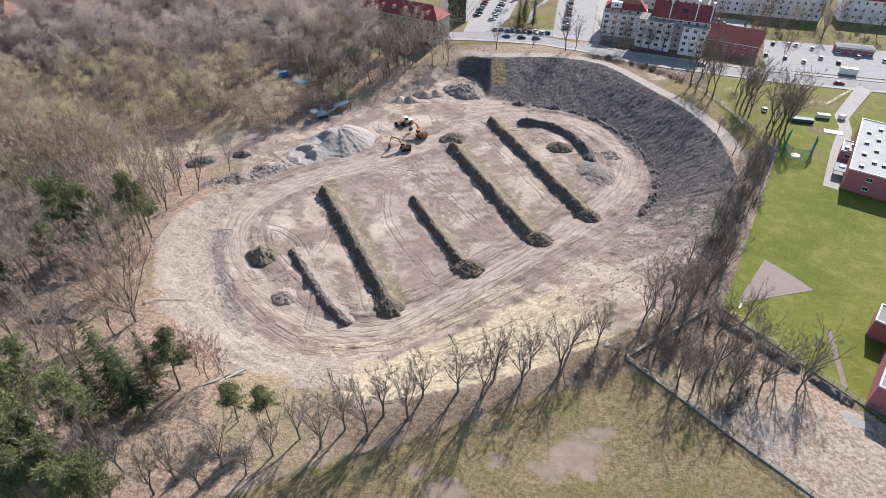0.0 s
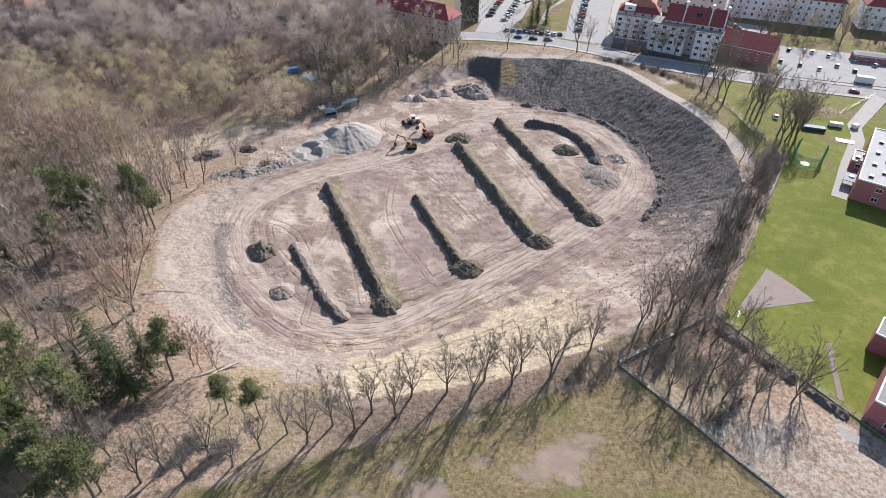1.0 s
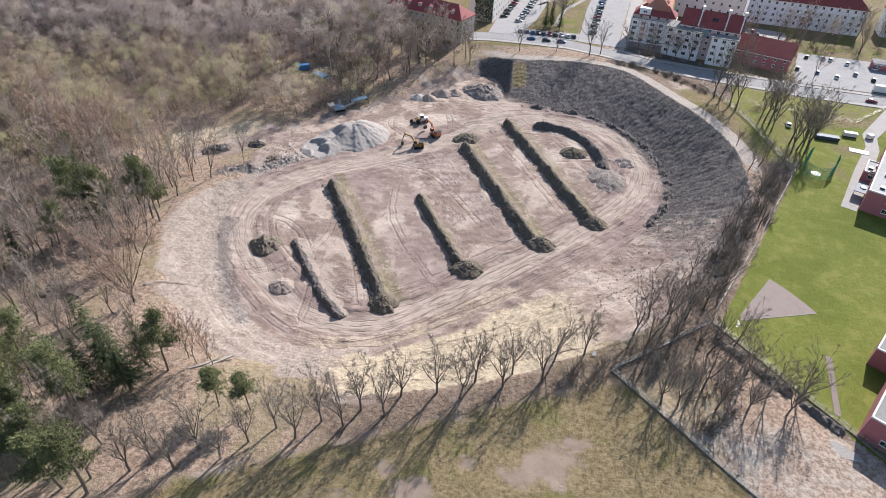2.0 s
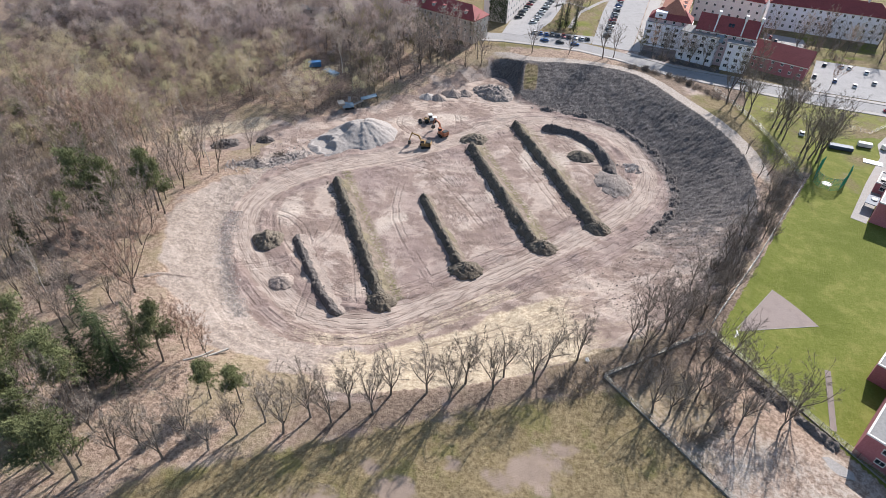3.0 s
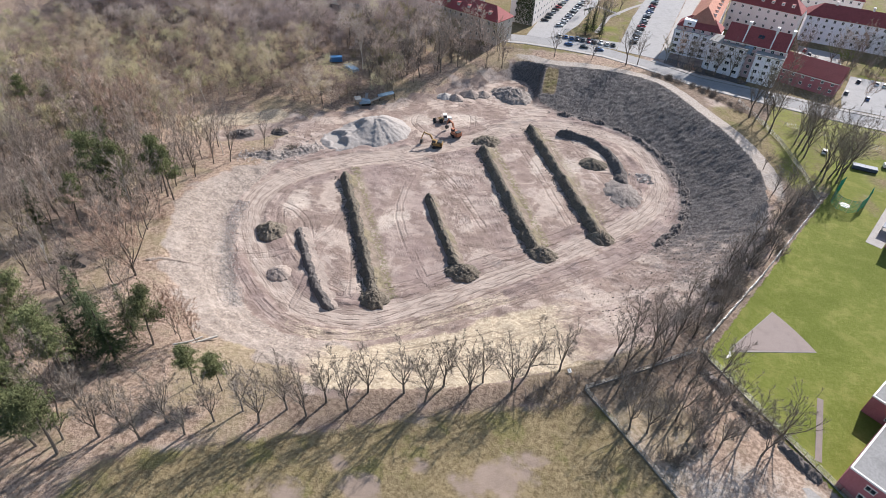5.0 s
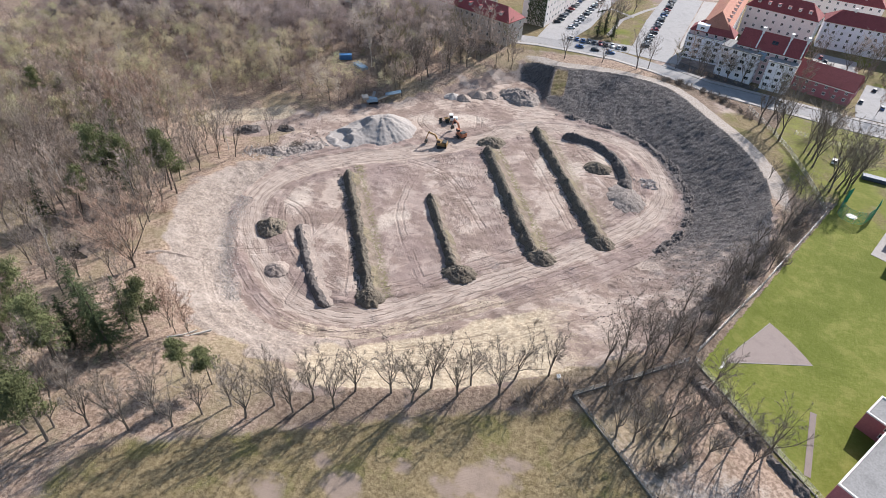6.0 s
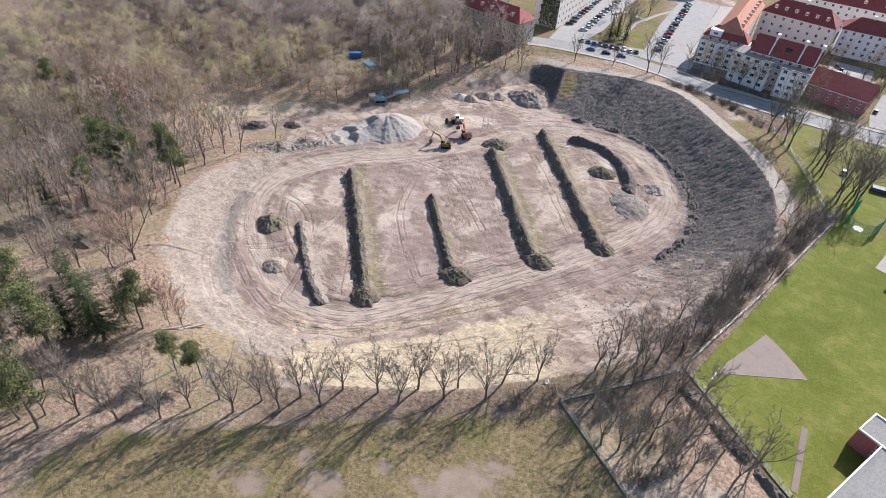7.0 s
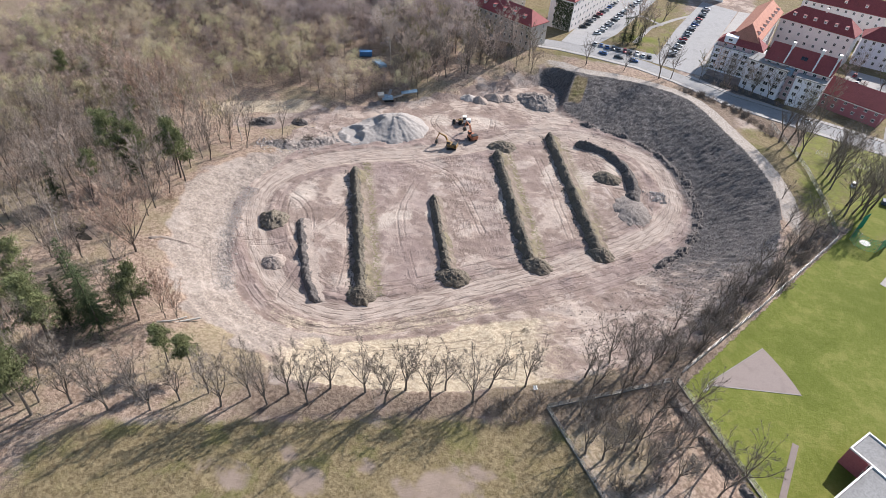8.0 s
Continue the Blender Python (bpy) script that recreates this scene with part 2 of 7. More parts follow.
    rough_h = calc(nt, "ADD", calc(nt, "MULTIPLY", rough_h, coarse), calc(nt, "SUBTRACT", lines, calc(nt, "ADD", calc(nt, "MULTIPLY", rut, 0.22), calc(nt, "MULTIPLY", cut_edge, 0.22))))
    bumped(nt, b, rough_h, 1.0, 0.5)
    return m


GROUND = ground_matter()
SOIL = matter("dark_clod_soil", (0.07, 0.06, 0.056), (0.20, 0.175, 0.16), 1.0, 0.95, bump=0.9, dist=0.15)
TURF = matter("shaded_turf", (0.04, 0.035, 0.028), (0.21, 0.182, 0.142), 0.8, 0.95, bump=1.0, dist=0.2)
SPOIL = matter("tan_spoil", (0.26, 0.207, 0.172), (0.42, 0.345, 0.295), 1.0, 0.95, bump=0.9, dist=0.15)
SAND = matter("pale_gravel", (0.29, 0.26, 0.236), (0.435, 0.396, 0.364), 2.0, 0.95, bump=0.6, dist=0.06)
STONE = matter("broken_concrete", (0.36, 0.315, 0.28), (0.60, 0.54, 0.49), 1.2, 0.9, vary=0.25)


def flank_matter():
    """Old sods weathered to straw and olive on the gentle, sunlit side of a ridge; the shaded face keeps darker earth.
    """
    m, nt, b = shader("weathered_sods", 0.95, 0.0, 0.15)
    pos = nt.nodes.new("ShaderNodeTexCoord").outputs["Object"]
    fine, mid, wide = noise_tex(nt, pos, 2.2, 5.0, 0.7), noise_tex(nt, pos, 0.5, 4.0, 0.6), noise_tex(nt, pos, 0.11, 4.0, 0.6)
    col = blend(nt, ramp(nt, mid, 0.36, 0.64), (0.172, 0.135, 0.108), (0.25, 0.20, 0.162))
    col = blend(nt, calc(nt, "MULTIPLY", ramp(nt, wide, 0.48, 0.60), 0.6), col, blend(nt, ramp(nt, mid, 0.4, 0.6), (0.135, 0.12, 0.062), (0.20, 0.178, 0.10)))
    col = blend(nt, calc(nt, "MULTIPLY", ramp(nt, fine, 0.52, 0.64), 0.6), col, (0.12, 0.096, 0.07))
    nt.links.new(col, b.inputs["Base Color"])
    bumped(nt, b, fine, 0.7, 0.15)
    return m


SODS = flank_matter()
STONY = matter("rubble_and_soil", (0.12, 0.098, 0.084), (0.42, 0.365, 0.325), 1.3, 0.95, bump=1.0, dist=0.2)
MOUND = matter("tipped_turf", (0.075, 0.062, 0.046), (0.27, 0.225, 0.172), 0.8, 0.95, bump=1.0, dist=0.2)
BARK = matter("grey_bark", (0.088, 0.071, 0.058), (0.205, 0.17, 0.142), 2.0, 0.95, vary=0.25, bump=0.6)
TWIG = matter("brown_twigs", (0.17, 0.14, 0.115), (0.32, 0.272, 0.228), 1.0, 0.95, vary=0.25, bump=0.0)
# twigs of the farther trees, paler than the near ones to carry distance haze
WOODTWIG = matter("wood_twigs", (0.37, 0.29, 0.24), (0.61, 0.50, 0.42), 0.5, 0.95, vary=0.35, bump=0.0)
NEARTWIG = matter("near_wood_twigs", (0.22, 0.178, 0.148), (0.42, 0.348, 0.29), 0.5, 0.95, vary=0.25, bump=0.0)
BUDTWIG = matter("budding_twigs", (0.22, 0.185, 0.10), (0.38, 0.335, 0.20), 0.5, 0.95, vary=0.3, bump=0.0)
REDTWIG = matter("reddish_twigs", (0.32, 0.215, 0.16), (0.50, 0.36, 0.28), 0.5, 0.95, vary=0.2, bump=0.0)


def thicket_matter():
    """Leafless twigs of many mixed trees: grey, red-brown and budding olive stands."""
    m, nt, b = shader("mixed_wood_twigs", 0.95, 0.0, 0.1)
    pos = nt.nodes.new("ShaderNodeTexCoord").outputs["Object"]
    stand = noise_tex(nt, pos, 0.05, 4.0, 0.6)
    tone = attribute(nt, "tone").outputs["Fac"]
    axes = nt.nodes.new("ShaderNodeSeparateXYZ")
    nt.links.new(pos, axes.inputs[0])
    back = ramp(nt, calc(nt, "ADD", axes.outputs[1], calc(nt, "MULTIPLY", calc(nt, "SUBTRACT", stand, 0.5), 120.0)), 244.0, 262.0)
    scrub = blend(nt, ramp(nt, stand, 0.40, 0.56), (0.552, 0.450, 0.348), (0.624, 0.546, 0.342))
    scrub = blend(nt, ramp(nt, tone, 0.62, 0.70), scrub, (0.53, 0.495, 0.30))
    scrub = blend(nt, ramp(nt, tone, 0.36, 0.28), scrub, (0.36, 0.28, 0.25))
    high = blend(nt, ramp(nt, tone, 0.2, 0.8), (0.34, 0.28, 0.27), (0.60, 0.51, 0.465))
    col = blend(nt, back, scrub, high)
    col = blend(nt, ramp(nt, tone, 0.90, 0.93), col, (0.56, 0.485, 0.40))
    isle = nt.nodes.new("ShaderNodeNewGeometry").outputs["Random Per Island"]
    tint = blend(nt, calc(nt, "MULTIPLY", isle, 0.25), col, (0.19, 0.15, 0.13))
    nt.links.new(tint, b.inputs["Base Color"])
    thin = nt.nodes.new("ShaderNodeBsdfTranslucent")
    nt.links.new(tint, thin.inputs["Color"])
    both = nt.nodes.new("ShaderNodeMixShader")
    both.inputs[0].default_value = 0.45
    nt.links.new(b.outputs[0], both.inputs[1])
    nt.links.new(thin.outputs[0], both.inputs[2])
    nt.links.new(both.outputs[0], nt.nodes["Material Output"].inputs["Surface"])
    return m


THICKET = thicket_matter()
BIRCH = matter("birch_bark", (0.35, 0.32, 0.28), (0.62, 0.58, 0.52), 1.5, 0.9, vary=0.1)
NEEDLE = matter("spruce_needles", (0.04, 0.052, 0.028), (0.115, 0.14, 0.066), 0.8, 0.95, spec=0.08, vary=0.25, bump=0.0)
PINE = matter("pine_needles", (0.08, 0.092, 0.042), (0.23, 0.243, 0.115), 0.8, 0.95, spec=0.08, vary=0.25, bump=0.0)
ROOF = matter("red_roof_tiles", (0.20, 0.045, 0.045), (0.33, 0.085, 0.08), 1.0, 0.75, bump=0.5, dist=0.06, vary=0.1)
ROOF_PALE = matter("orange_roof_tiles", (0.33, 0.13, 0.085), (0.47, 0.21, 0.14), 1.0, 0.75, bump=0.5, dist=0.06, vary=0.1)
PLASTER = matter("grey_white_plaster", (0.76, 0.75, 0.79), (0.85, 0.84, 0.88), 0.7, 0.9, stain=0.25, vary=0.05)
OLDWALL = matter("brown_render", (0.45, 0.40, 0.345), (0.60, 0.54, 0.475), 0.7, 0.9, stain=0.4, vary=0.05)
BEIGE = matter("beige_plaster", (0.70, 0.635, 0.60), (0.82, 0.76, 0.72), 0.7, 0.9, stain=0.2, vary=0.06)
PINKWALL = matter("rose_plaster", (0.36, 0.125, 0.14), (0.46, 0.18, 0.195), 0.7, 0.9, stain=0.2, vary=0.05)
TARWHITE = matter("white_roof_membrane", (0.33, 0.328, 0.322), (0.46, 0.455, 0.448), 0.6, 0.85, stain=0.35, vary=0.05)
TARGREY = matter("grey_roof_felt", (0.20, 0.195, 0.188), (0.29, 0.282, 0.272), 0.6, 0.9, stain=0.35, vary=0.1)
TRIM = matter("white_trim", (0.66, 0.65, 0.62), (0.80, 0.79, 0.76), 1.0, 0.6, stain=0.15, vary=0.05)
ASPHALT = matter("worn_asphalt", (0.26, 0.253, 0.247), (0.36, 0.35, 0.342), 0.8, 0.9, stain=0.3, vary=0.08)
PAVING = matter("concrete_paving", (0.30, 0.278, 0.258), (0.40, 0.376, 0.352), 0.8, 0.9, stain=0.25, vary=0.08)
CONCRETE = matter("weathered_concrete", (0.16, 0.145, 0.128), (0.28, 0.258, 0.232), 0.8, 0.9, stain=0.4, vary=0.1)
STEEL = matter("dark_steel", (0.05, 0.05, 0.05), (0.11, 0.11, 0.105), 1.5, 0.5, 0.6, vary=0.1)
MESHWIRE = matter("galvanised_wire", (0.30, 0.30, 0.29), (0.42, 0.42, 0.40), 2.0, 0.5, 0.6, vary=0.05)
NET = matter("green_net", (0.03, 0.24, 0.15), (0.06, 0.34, 0.22), 2.0, 0.8, vary=0.05)
TYRE = matter("black_rubber", (0.012, 0.012, 0.012), (0.035, 0.034, 0.033), 3.0, 0.85, vary=0.05)
YELLOW = matter("machine_yellow", (0.28, 0.17, 0.07), (0.40, 0.25, 0.10), 2.0, 0.5, stain=0.4, vary=0.1)
ORANGE = matter("machine_orange", (0.36, 0.13, 0.07), (0.48, 0.20, 0.11), 2.0, 0.5, stain=0.4, vary=0.1)
BLUE = matter("machine_blue", (0.16, 0.25, 0.34), (0.30, 0.42, 0.52), 2.0, 0.5, stain=0.3, vary=0.1)
DEEPBLUE = matter("container_blue", (0.04, 0.14, 0.32), (0.08, 0.22, 0.42), 2.0, 0.5, stain=0.3, vary=0.05)
YELLOWTWIG = matter("yellow_budding_twigs", (0.40, 0.32, 0.08), (0.55, 0.46, 0.14), 0.5, 0.95, vary=0.15, bump=0.0)
NAVY = matter("navy_tarpaulin", (0.05, 0.075, 0.115), (0.09, 0.12, 0.17), 1.0, 0.6, vary=0.05)
REDSURF = matter("red_cinder", (0.235, 0.188, 0.168), (0.30, 0.245, 0.22), 1.2, 0.95, stain=0.25, bump=0.3)


def glass_matter():
    m, nt, b = shader("window_glass", 0.08, 0.0, 0.6)
    pos = nt.nodes.new("ShaderNodeTexCoord").outputs["Object"]
    nt.links.new(blend(nt, ramp(nt, noise_tex(nt, pos, 0.6, 2.0), 0.4, 0.6), (0.02, 0.024, 0.03), (0.05, 0.055, 0.06)), b.inputs["Base Color"])
    return m


GLASS = glass_matter()
WATER = matter("muddy_water", (0.035, 0.028, 0.02), (0.06, 0.048, 0.034), 0.5, 0.08, 0.0, 0.5, bump=0.02, dist=0.01)


def paint(name, rgb):
    m = matter(name, tuple(c * 0.85 for c in rgb), rgb, 1.5, 0.3, 0.0, 0.5, stain=0.15, bump=0.0, vary=0.05)
    m.node_tree.nodes["Principled BSDF"].inputs["Coat Weight"].default_value = 0.5
    return m


# ---- mesh helpers ----


def mesh_of(name, verts, faces, *mats):
    me = bpy.data.meshes.new(name)
    me.from_pydata([tuple(map(float, v)) for v in verts], [], faces)
    for m in mats:
        me.materials.append(m)
    me.update()
    return me


def part(name, me, parent, label=""):
    ob = new(name, me)
    ob.parent = parent
    return tagged(ob, label)


def thing(name, x, y, z, turn, label, category, group="", kind=""):
    ob = new(name)
    ob.matrix_basis = pose(x, y, z, 0, 0, turn)
    return tagged(ob, label, category, group, kind)


def box(V, F, x0, x1, y0, y1, z0, z1, taper=0.0, m=None):
    n = len(V)
    t = taper
    pts = [(x0, y0, z0), (x1, y0, z0), (x1, y1, z0), (x0, y1, z0), (x0 + t, y0 + t, z1), (x1 - t, y0 + t, z1), (x1 - t, y1 - t, z1), (x0 + t, y1 - t, z1)]
    V.extend([m @ Vector(p) for p in pts] if m else pts)
    for f in ((0, 3, 2, 1), (4, 5, 6, 7), (0, 1, 5, 4), (1, 2, 6, 5), (2, 3, 7, 6), (3, 0, 4, 7)):
        F.append(tuple(n + i for i in f))


def boxes(name, mat, *specs):
    V, F = [], []
    for s in specs:
        box(V, F, *s)
    return mesh_of(name, V, F, mat)


def bevelled(me, width, segments=2):
    bm = bmesh.new()
    bm.from_mesh(me)
    bmesh.ops.remove_doubles(bm, verts=bm.verts, dist=1e-5)
    bmesh.ops.bevel(bm, geom=bm.edges[:], offset=width, segments=segments, affect="EDGES", clamp_overlap=True)
    bm.to_mesh(me)
    bm.free()
    return me


def tube(V, F, pts, radii, sides):
    first = len(V)
    for i, p in enumerate(pts):
        a = pts[min(i + 1, len(pts) - 1)] - pts[max(i - 1, 0)]
        u = a.orthogonal().normalized()
        w = a.normalized().cross(u)
        for k in range(sides):
            c = 2 * math.pi * k / sides
            V.append(p + (u * math.cos(c) + w * math.sin(c)) * radii[i])
    for i in range(len(pts) - 1):
        for k in range(sides):
            a, b = first + i * sides + k, first + i * sides + (k + 1) % sides
            F.append((a, b, b + sides, a + sides))


def cylinder(V, F, c, axis, r, length, sides=12):
    a = Vector(axis).normalized() * (length / 2)
    n = len(V)
    tube(V, F, [Vector(c) - a, Vector(c) + a], [r, r], sides)
    F.append(tuple(range(n, n + sides)))
    F.append(tuple(range(n + sides, n + 2 * sides)))


def smooth(me):
    me.polygons.foreach_set("use_smooth", [True] * len(me.polygons))
    return me


# ---- the plan of the ground ----
TOE = [(18, 244), (39, 238), (61, 226), (72, 203), (75, 183), (69, 165), (60, 153), (46, 137), (27, 123.5), (11, 110.5), (-2, 101), (-18, 94.5), (-35, 94.5), (-49, 103),
       (-59, 115), (-68, 131), (-70, 146), (-68, 162), (-66, 185), (-58, 208), (-42, 220), (-22, 240), (-7, 257), (4, 266), (11.5, 262)]
CREST = [(17.5, 269, 8), (41, 268, 9.5), (65, 259.5, 10.5), (80, 236, 10.5), (90.5, 215, 10.8), (96, 193, 11), (94, 169.5, 11), (89, 150, 11), (76.5, 127.4, 11), (63.4, 109, 11),
         (50, 98.6, 11.5), (36.8, 91, 11.5), (22, 83, 11.8), (12, 79, 11.8), (-2.5, 75, 11.8), (-14, 73, 11), (-28, 79, 8), (-43, 83.4, 6.5), (-59, 92.7, 6), (-71, 103.6, 6),
         (-78, 118.5, 6), (-83, 136, 5), (-81, 151, 3), (-75, 165, 1.5), (-72, 188, 0.6), (-62, 212, 0.5), (-44, 225, 1.0), (-24, 246, 2.5), (-10, 264, 4), (6, 274, 6.5)]
OUTER = [(10, 60, 11.8), (45, 70, 11.3), (-40, 60, 11), (-65, 70, 9), (-90, 100, 6.5), (-100, 130, 4), (-105, 160, 0), (-105, 195, -2), (-75, 215, 1.5), (-70, 240, 6),
         (-140, 150, 0), (-170, 220, 0), (-130, 260, 3), (-150, 320, 8), (-40, 290, 8), (0, 285, 8.2), (60, 290, 8.5), (105, 262, 8.6), (112, 220, 9.4), (150, 260, 8.6),
         (95, 115, 9.1), (140, 170, 9.1), (95, 90, 9.1), (65, 75, 10.4), (0, 400, 8.5), (120, 400, 8.5), (-100, 30, 8)]
FIELD = [(69, 104.5), (112.5, 181), (118, 190), (124, 212), (150, 222), (220, 190), (200, 60), (102, 60)]
ROAD = [(32, 227), (54, 221), (64, 203.5), (65, 187), (57, 169), (34.5, 145), (16.5, 128.5), (-1.5, 112.5), (-15, 104), (-30, 103.5), (-43.5, 112.2), (-58.5, 128.5), (-64.5, 143), (-62, 158.5),
        (-48, 174), (-30, 185), (-6, 203.5), (11, 220)]


def rounded(poly, n):
    """A smooth closed line through the corners of a plan."""
    P = np.array(poly, float)
    k = len(P)
    u = np.arange(n) * k / n
    i, t = u.astype(int), (u % 1)[:, None]
    a, b, c, d = (P[(i + j) % k] for j in (-1, 0, 1, 2))
    return 0.5 * (2 * b + (c - a) * t + (2 * a - 5 * b + 4 * c - d) * t ** 2 + (3 * b - a - 3 * c + d) * t ** 3)


def to_line(x, y, poly, closed=True):
    """Distance from each place to a line, the way along it, and the line's further columns there."""
    P = np.array(poly, float)
    Q = np.roll(P, -1, 0) if closed else P[1:]
    best, along, extra, way = np.full(x.shape, 1e9), np.zeros(x.shape), np.zeros(x.shape), 0.0
    for a, b in zip(P, Q):
        d = b[:2] - a[:2]
        n = math.hypot(*d) + 1e-9
        t = np.clip(((x - a[0]) * d[0] + (y - a[1]) * d[1]) / n ** 2, 0, 1)
        e = np.hypot(x - a[0] - t * d[0], y - a[1] - t * d[1])
        near = e < best
        best, along = np.where(near, e, best), np.where(near, way + t * n, along)
        if len(a) > 2:
            extra = np.where(near, a[2] + t * (b[2] - a[2]), extra)
        way += n
    return best, along, extra


def within(x, y, poly):
    P = np.array(poly, float)
    Q = np.roll(P, -1, 0)
    r = np.zeros(x.shape, bool)
    for a, b in zip(P, Q):
        if a[1] != b[1]:
            r ^= ((a[1] > y) != (b[1] > y)) & (x < (b[0] - a[0]) * (y - a[1]) / (b[1] - a[1]) + a[0])
    return r


def step(v, low, high):
    t = np.clip((v - low) / (high - low), 0, 1)
    return t * t * (3 - 2 * t)


R_TOE, R_CREST, R_ROAD = rounded(TOE, 72), rounded(CREST, 87), rounded(ROAD, 90)


def wavy(x, y, seed, size):
    """Cheap smooth roughness between -1 and 1."""
    r = np.random.RandomState(seed)
    z = np.zeros(x.shape)
    for _ in range(7):
        a, p, k = r.uniform(0, 6.28), r.uniform(0, 6.28), r.uniform(0.6, 1.7) * 6.28 / size
        z += np.sin((x * np.cos(a) + y * np.sin(a)) * k + p)
    return z / 4


def relief(x, y):
    """The height of the ground, and what the zones need."""
    x, y = np.asarray(x, float), np.asarray(y, float)
    dt, st, _ = to_line(x, y, R_TOE)
    dc, sc, hc = to_line(x, y, R_CREST)
    in_toe, in_crest = within(x, y, R_TOE), within(x, y, R_CREST)
    num, den = np.zeros(x.shape), np.zeros(x.shape)
    for a, b, h in OUTER:
        w = 1 / ((x - a) ** 2 + (y - b) ** 2 + 60) ** 2
        num, den = num + w * h, den + w
    far = num / den
    far = far + (hc - far) * np.exp(-dc / 10)
    df, _, _ = to_line(x, y, FIELD)
    inf = within(x, y, FIELD)
    far = np.where(inf, far + (9.1 - far) * step(df, 0, 4), far)
    edge = np.interp(x, (-60, 0, 40, 60, 80, 100, 140, 190), (278, 280, 282, 278, 262, 254, 241, 230))
    town = step(y - edge, 0, 7) * step(x, -60, -40)
    far = far + (8.5 - far) * town
    t = dt / (dt + dc + 1e-6)
    z = np.where(in_toe, 0.0, np.where(in_crest, hc * (0.75 * t + 0.25 * step(t, 0, 1)), far))
    cut = 8.6 * np.clip((y - 241) / 25, 0, 1) * step(x, 14.2, 17.0) * step(44 - x, 0, 18)
    z = np.where(in_crest & (x > 10) & (x < 46) & (y > 238), np.maximum(z, cut), z)
    # scraped terraces on the near slope
    p = t * 3.4 + 0.5 * wavy(x, y, 14, 34) + 0.16 * wavy(x, y, 15, 9)
    bench = (in_crest & ~in_toe) * step(70 - x - 0.35 * (y - 150), 0, 25) * step(x + 62, 0, 25) * step(150 - y, 0, 20) * step(dt, 0.3, 2.5)
    z = z + bench * 1.25 * (0.5 - (p - np.floor(p))) * np.clip(0.6 + 0.7 * wavy(x, y, 16, 15), 0.1, 1)
    rough = np.where(in_crest, 0.8, 0.35) * (1 - town) * np.where(inf, 0.0, 1.0)
    z = z + rough * (0.16 * wavy(x, y, 3, 9) + 0.10 * wavy(x, y, 5, 3.6))
    slope = in_crest & ~in_toe
    dr, sr, _ = to_line(x, y, R_ROAD)
    # the sunken haul road, the earth pushed up along its edges, and the ring of rough ground round it
    z = z - 0.18 * (1 - step(dr, 3.2, 4.8)) * ~slope
    shove = np.clip(0.35 + 0.9 * wavy(x, y, 51, 13), 0, 1)
    z = z + ~slope * (0.5 * np.exp(-((dr - 5.6) / 0.8) ** 2) + 0.36 * np.exp(-((dr - 8.6) / 0.8) ** 2)) * shove * (1 + 0.8 * wavy(x, y, 57, 2.2)) * step(in_crest * 1.0, 0, 1)
    z = z + in_toe * 0.10 * wavy(x, y, 52, 2.6) * step(dr, 4.5, 6)
    # trampled rubble slope at the west end
    trod = slope * step(-x - 0.25 * (y - 130), 22, 45) * np.minimum(1, np.minimum(dt, dc) / 3)
    z = z + trod * (0.17 * wavy(x, y, 58, 1.9) + 0.16 * wavy(x * 1.6 - y, (y + x) * 0.45, 59, 3.4))
    # tooth grooves and clods of the stripped bank, running down its slope
    stripped = slope * step(x + 0.35 * (y - 150), 22, 58) * np.minimum(1, np.minimum(dt, dc) / 2)
    run = st * 3.4 + 0.5 * dt + 2.2 * wavy(x, y, 53, 16)
    z = z + stripped * (0.19 * np.sin(run) * np.clip(0.55 + 0.8 * wavy(x, y, 54, 14), 0, 1.2) + 0.20 * wavy(x, y, 55, 2.2) + 0.05 * wavy(x, y, 56, 5))
    z = z + slope * (0.15 * wavy(x, y, 9, 6) + 0.13 * wavy(x, y, 12, 2.3) + 0.05 * np.sin(st * 1.3 + 3 * wavy(x, y, 4, 11))) * np.minimum(1, np.minimum(dt, dc) / 3)
    return z, dict(dt=dt, st=st, dc=dc, sc=sc, in_toe=in_toe, in_crest=in_crest, inf=inf, df=df, town=town, t=t)


LAND = {}


def ground_at(x, y):
    """The height of the laid ground sheet at a place."""
    gx, gy, Z = LAND["x"], LAND["y"], LAND["z"]
    i, j = int(np.searchsorted(gx, x)) - 1, int(np.searchsorted(gy, y)) - 1
    u, v = (x - gx[i]) / (gx[i + 1] - gx[i]), (y - gy[j]) / (gy[j + 1] - gy[j])
    return float((Z[j, i] * (1 - u) + Z[j, i + 1] * u) * (1 - v) + (Z[j + 1, i] * (1 - u) + Z[j + 1, i + 1] * u) * v)


def axis(a, b, fine, far_low, far_high):
    core = np.arange(a, b + fine / 2, fine)
    grow = 1.5 * 1.22 ** np.arange(60)
    down, up = a - np.cumsum(grow), b + np.cumsum(grow)
    return np.concatenate([down[down > far_low][::-1], core, up[up < far_high]])


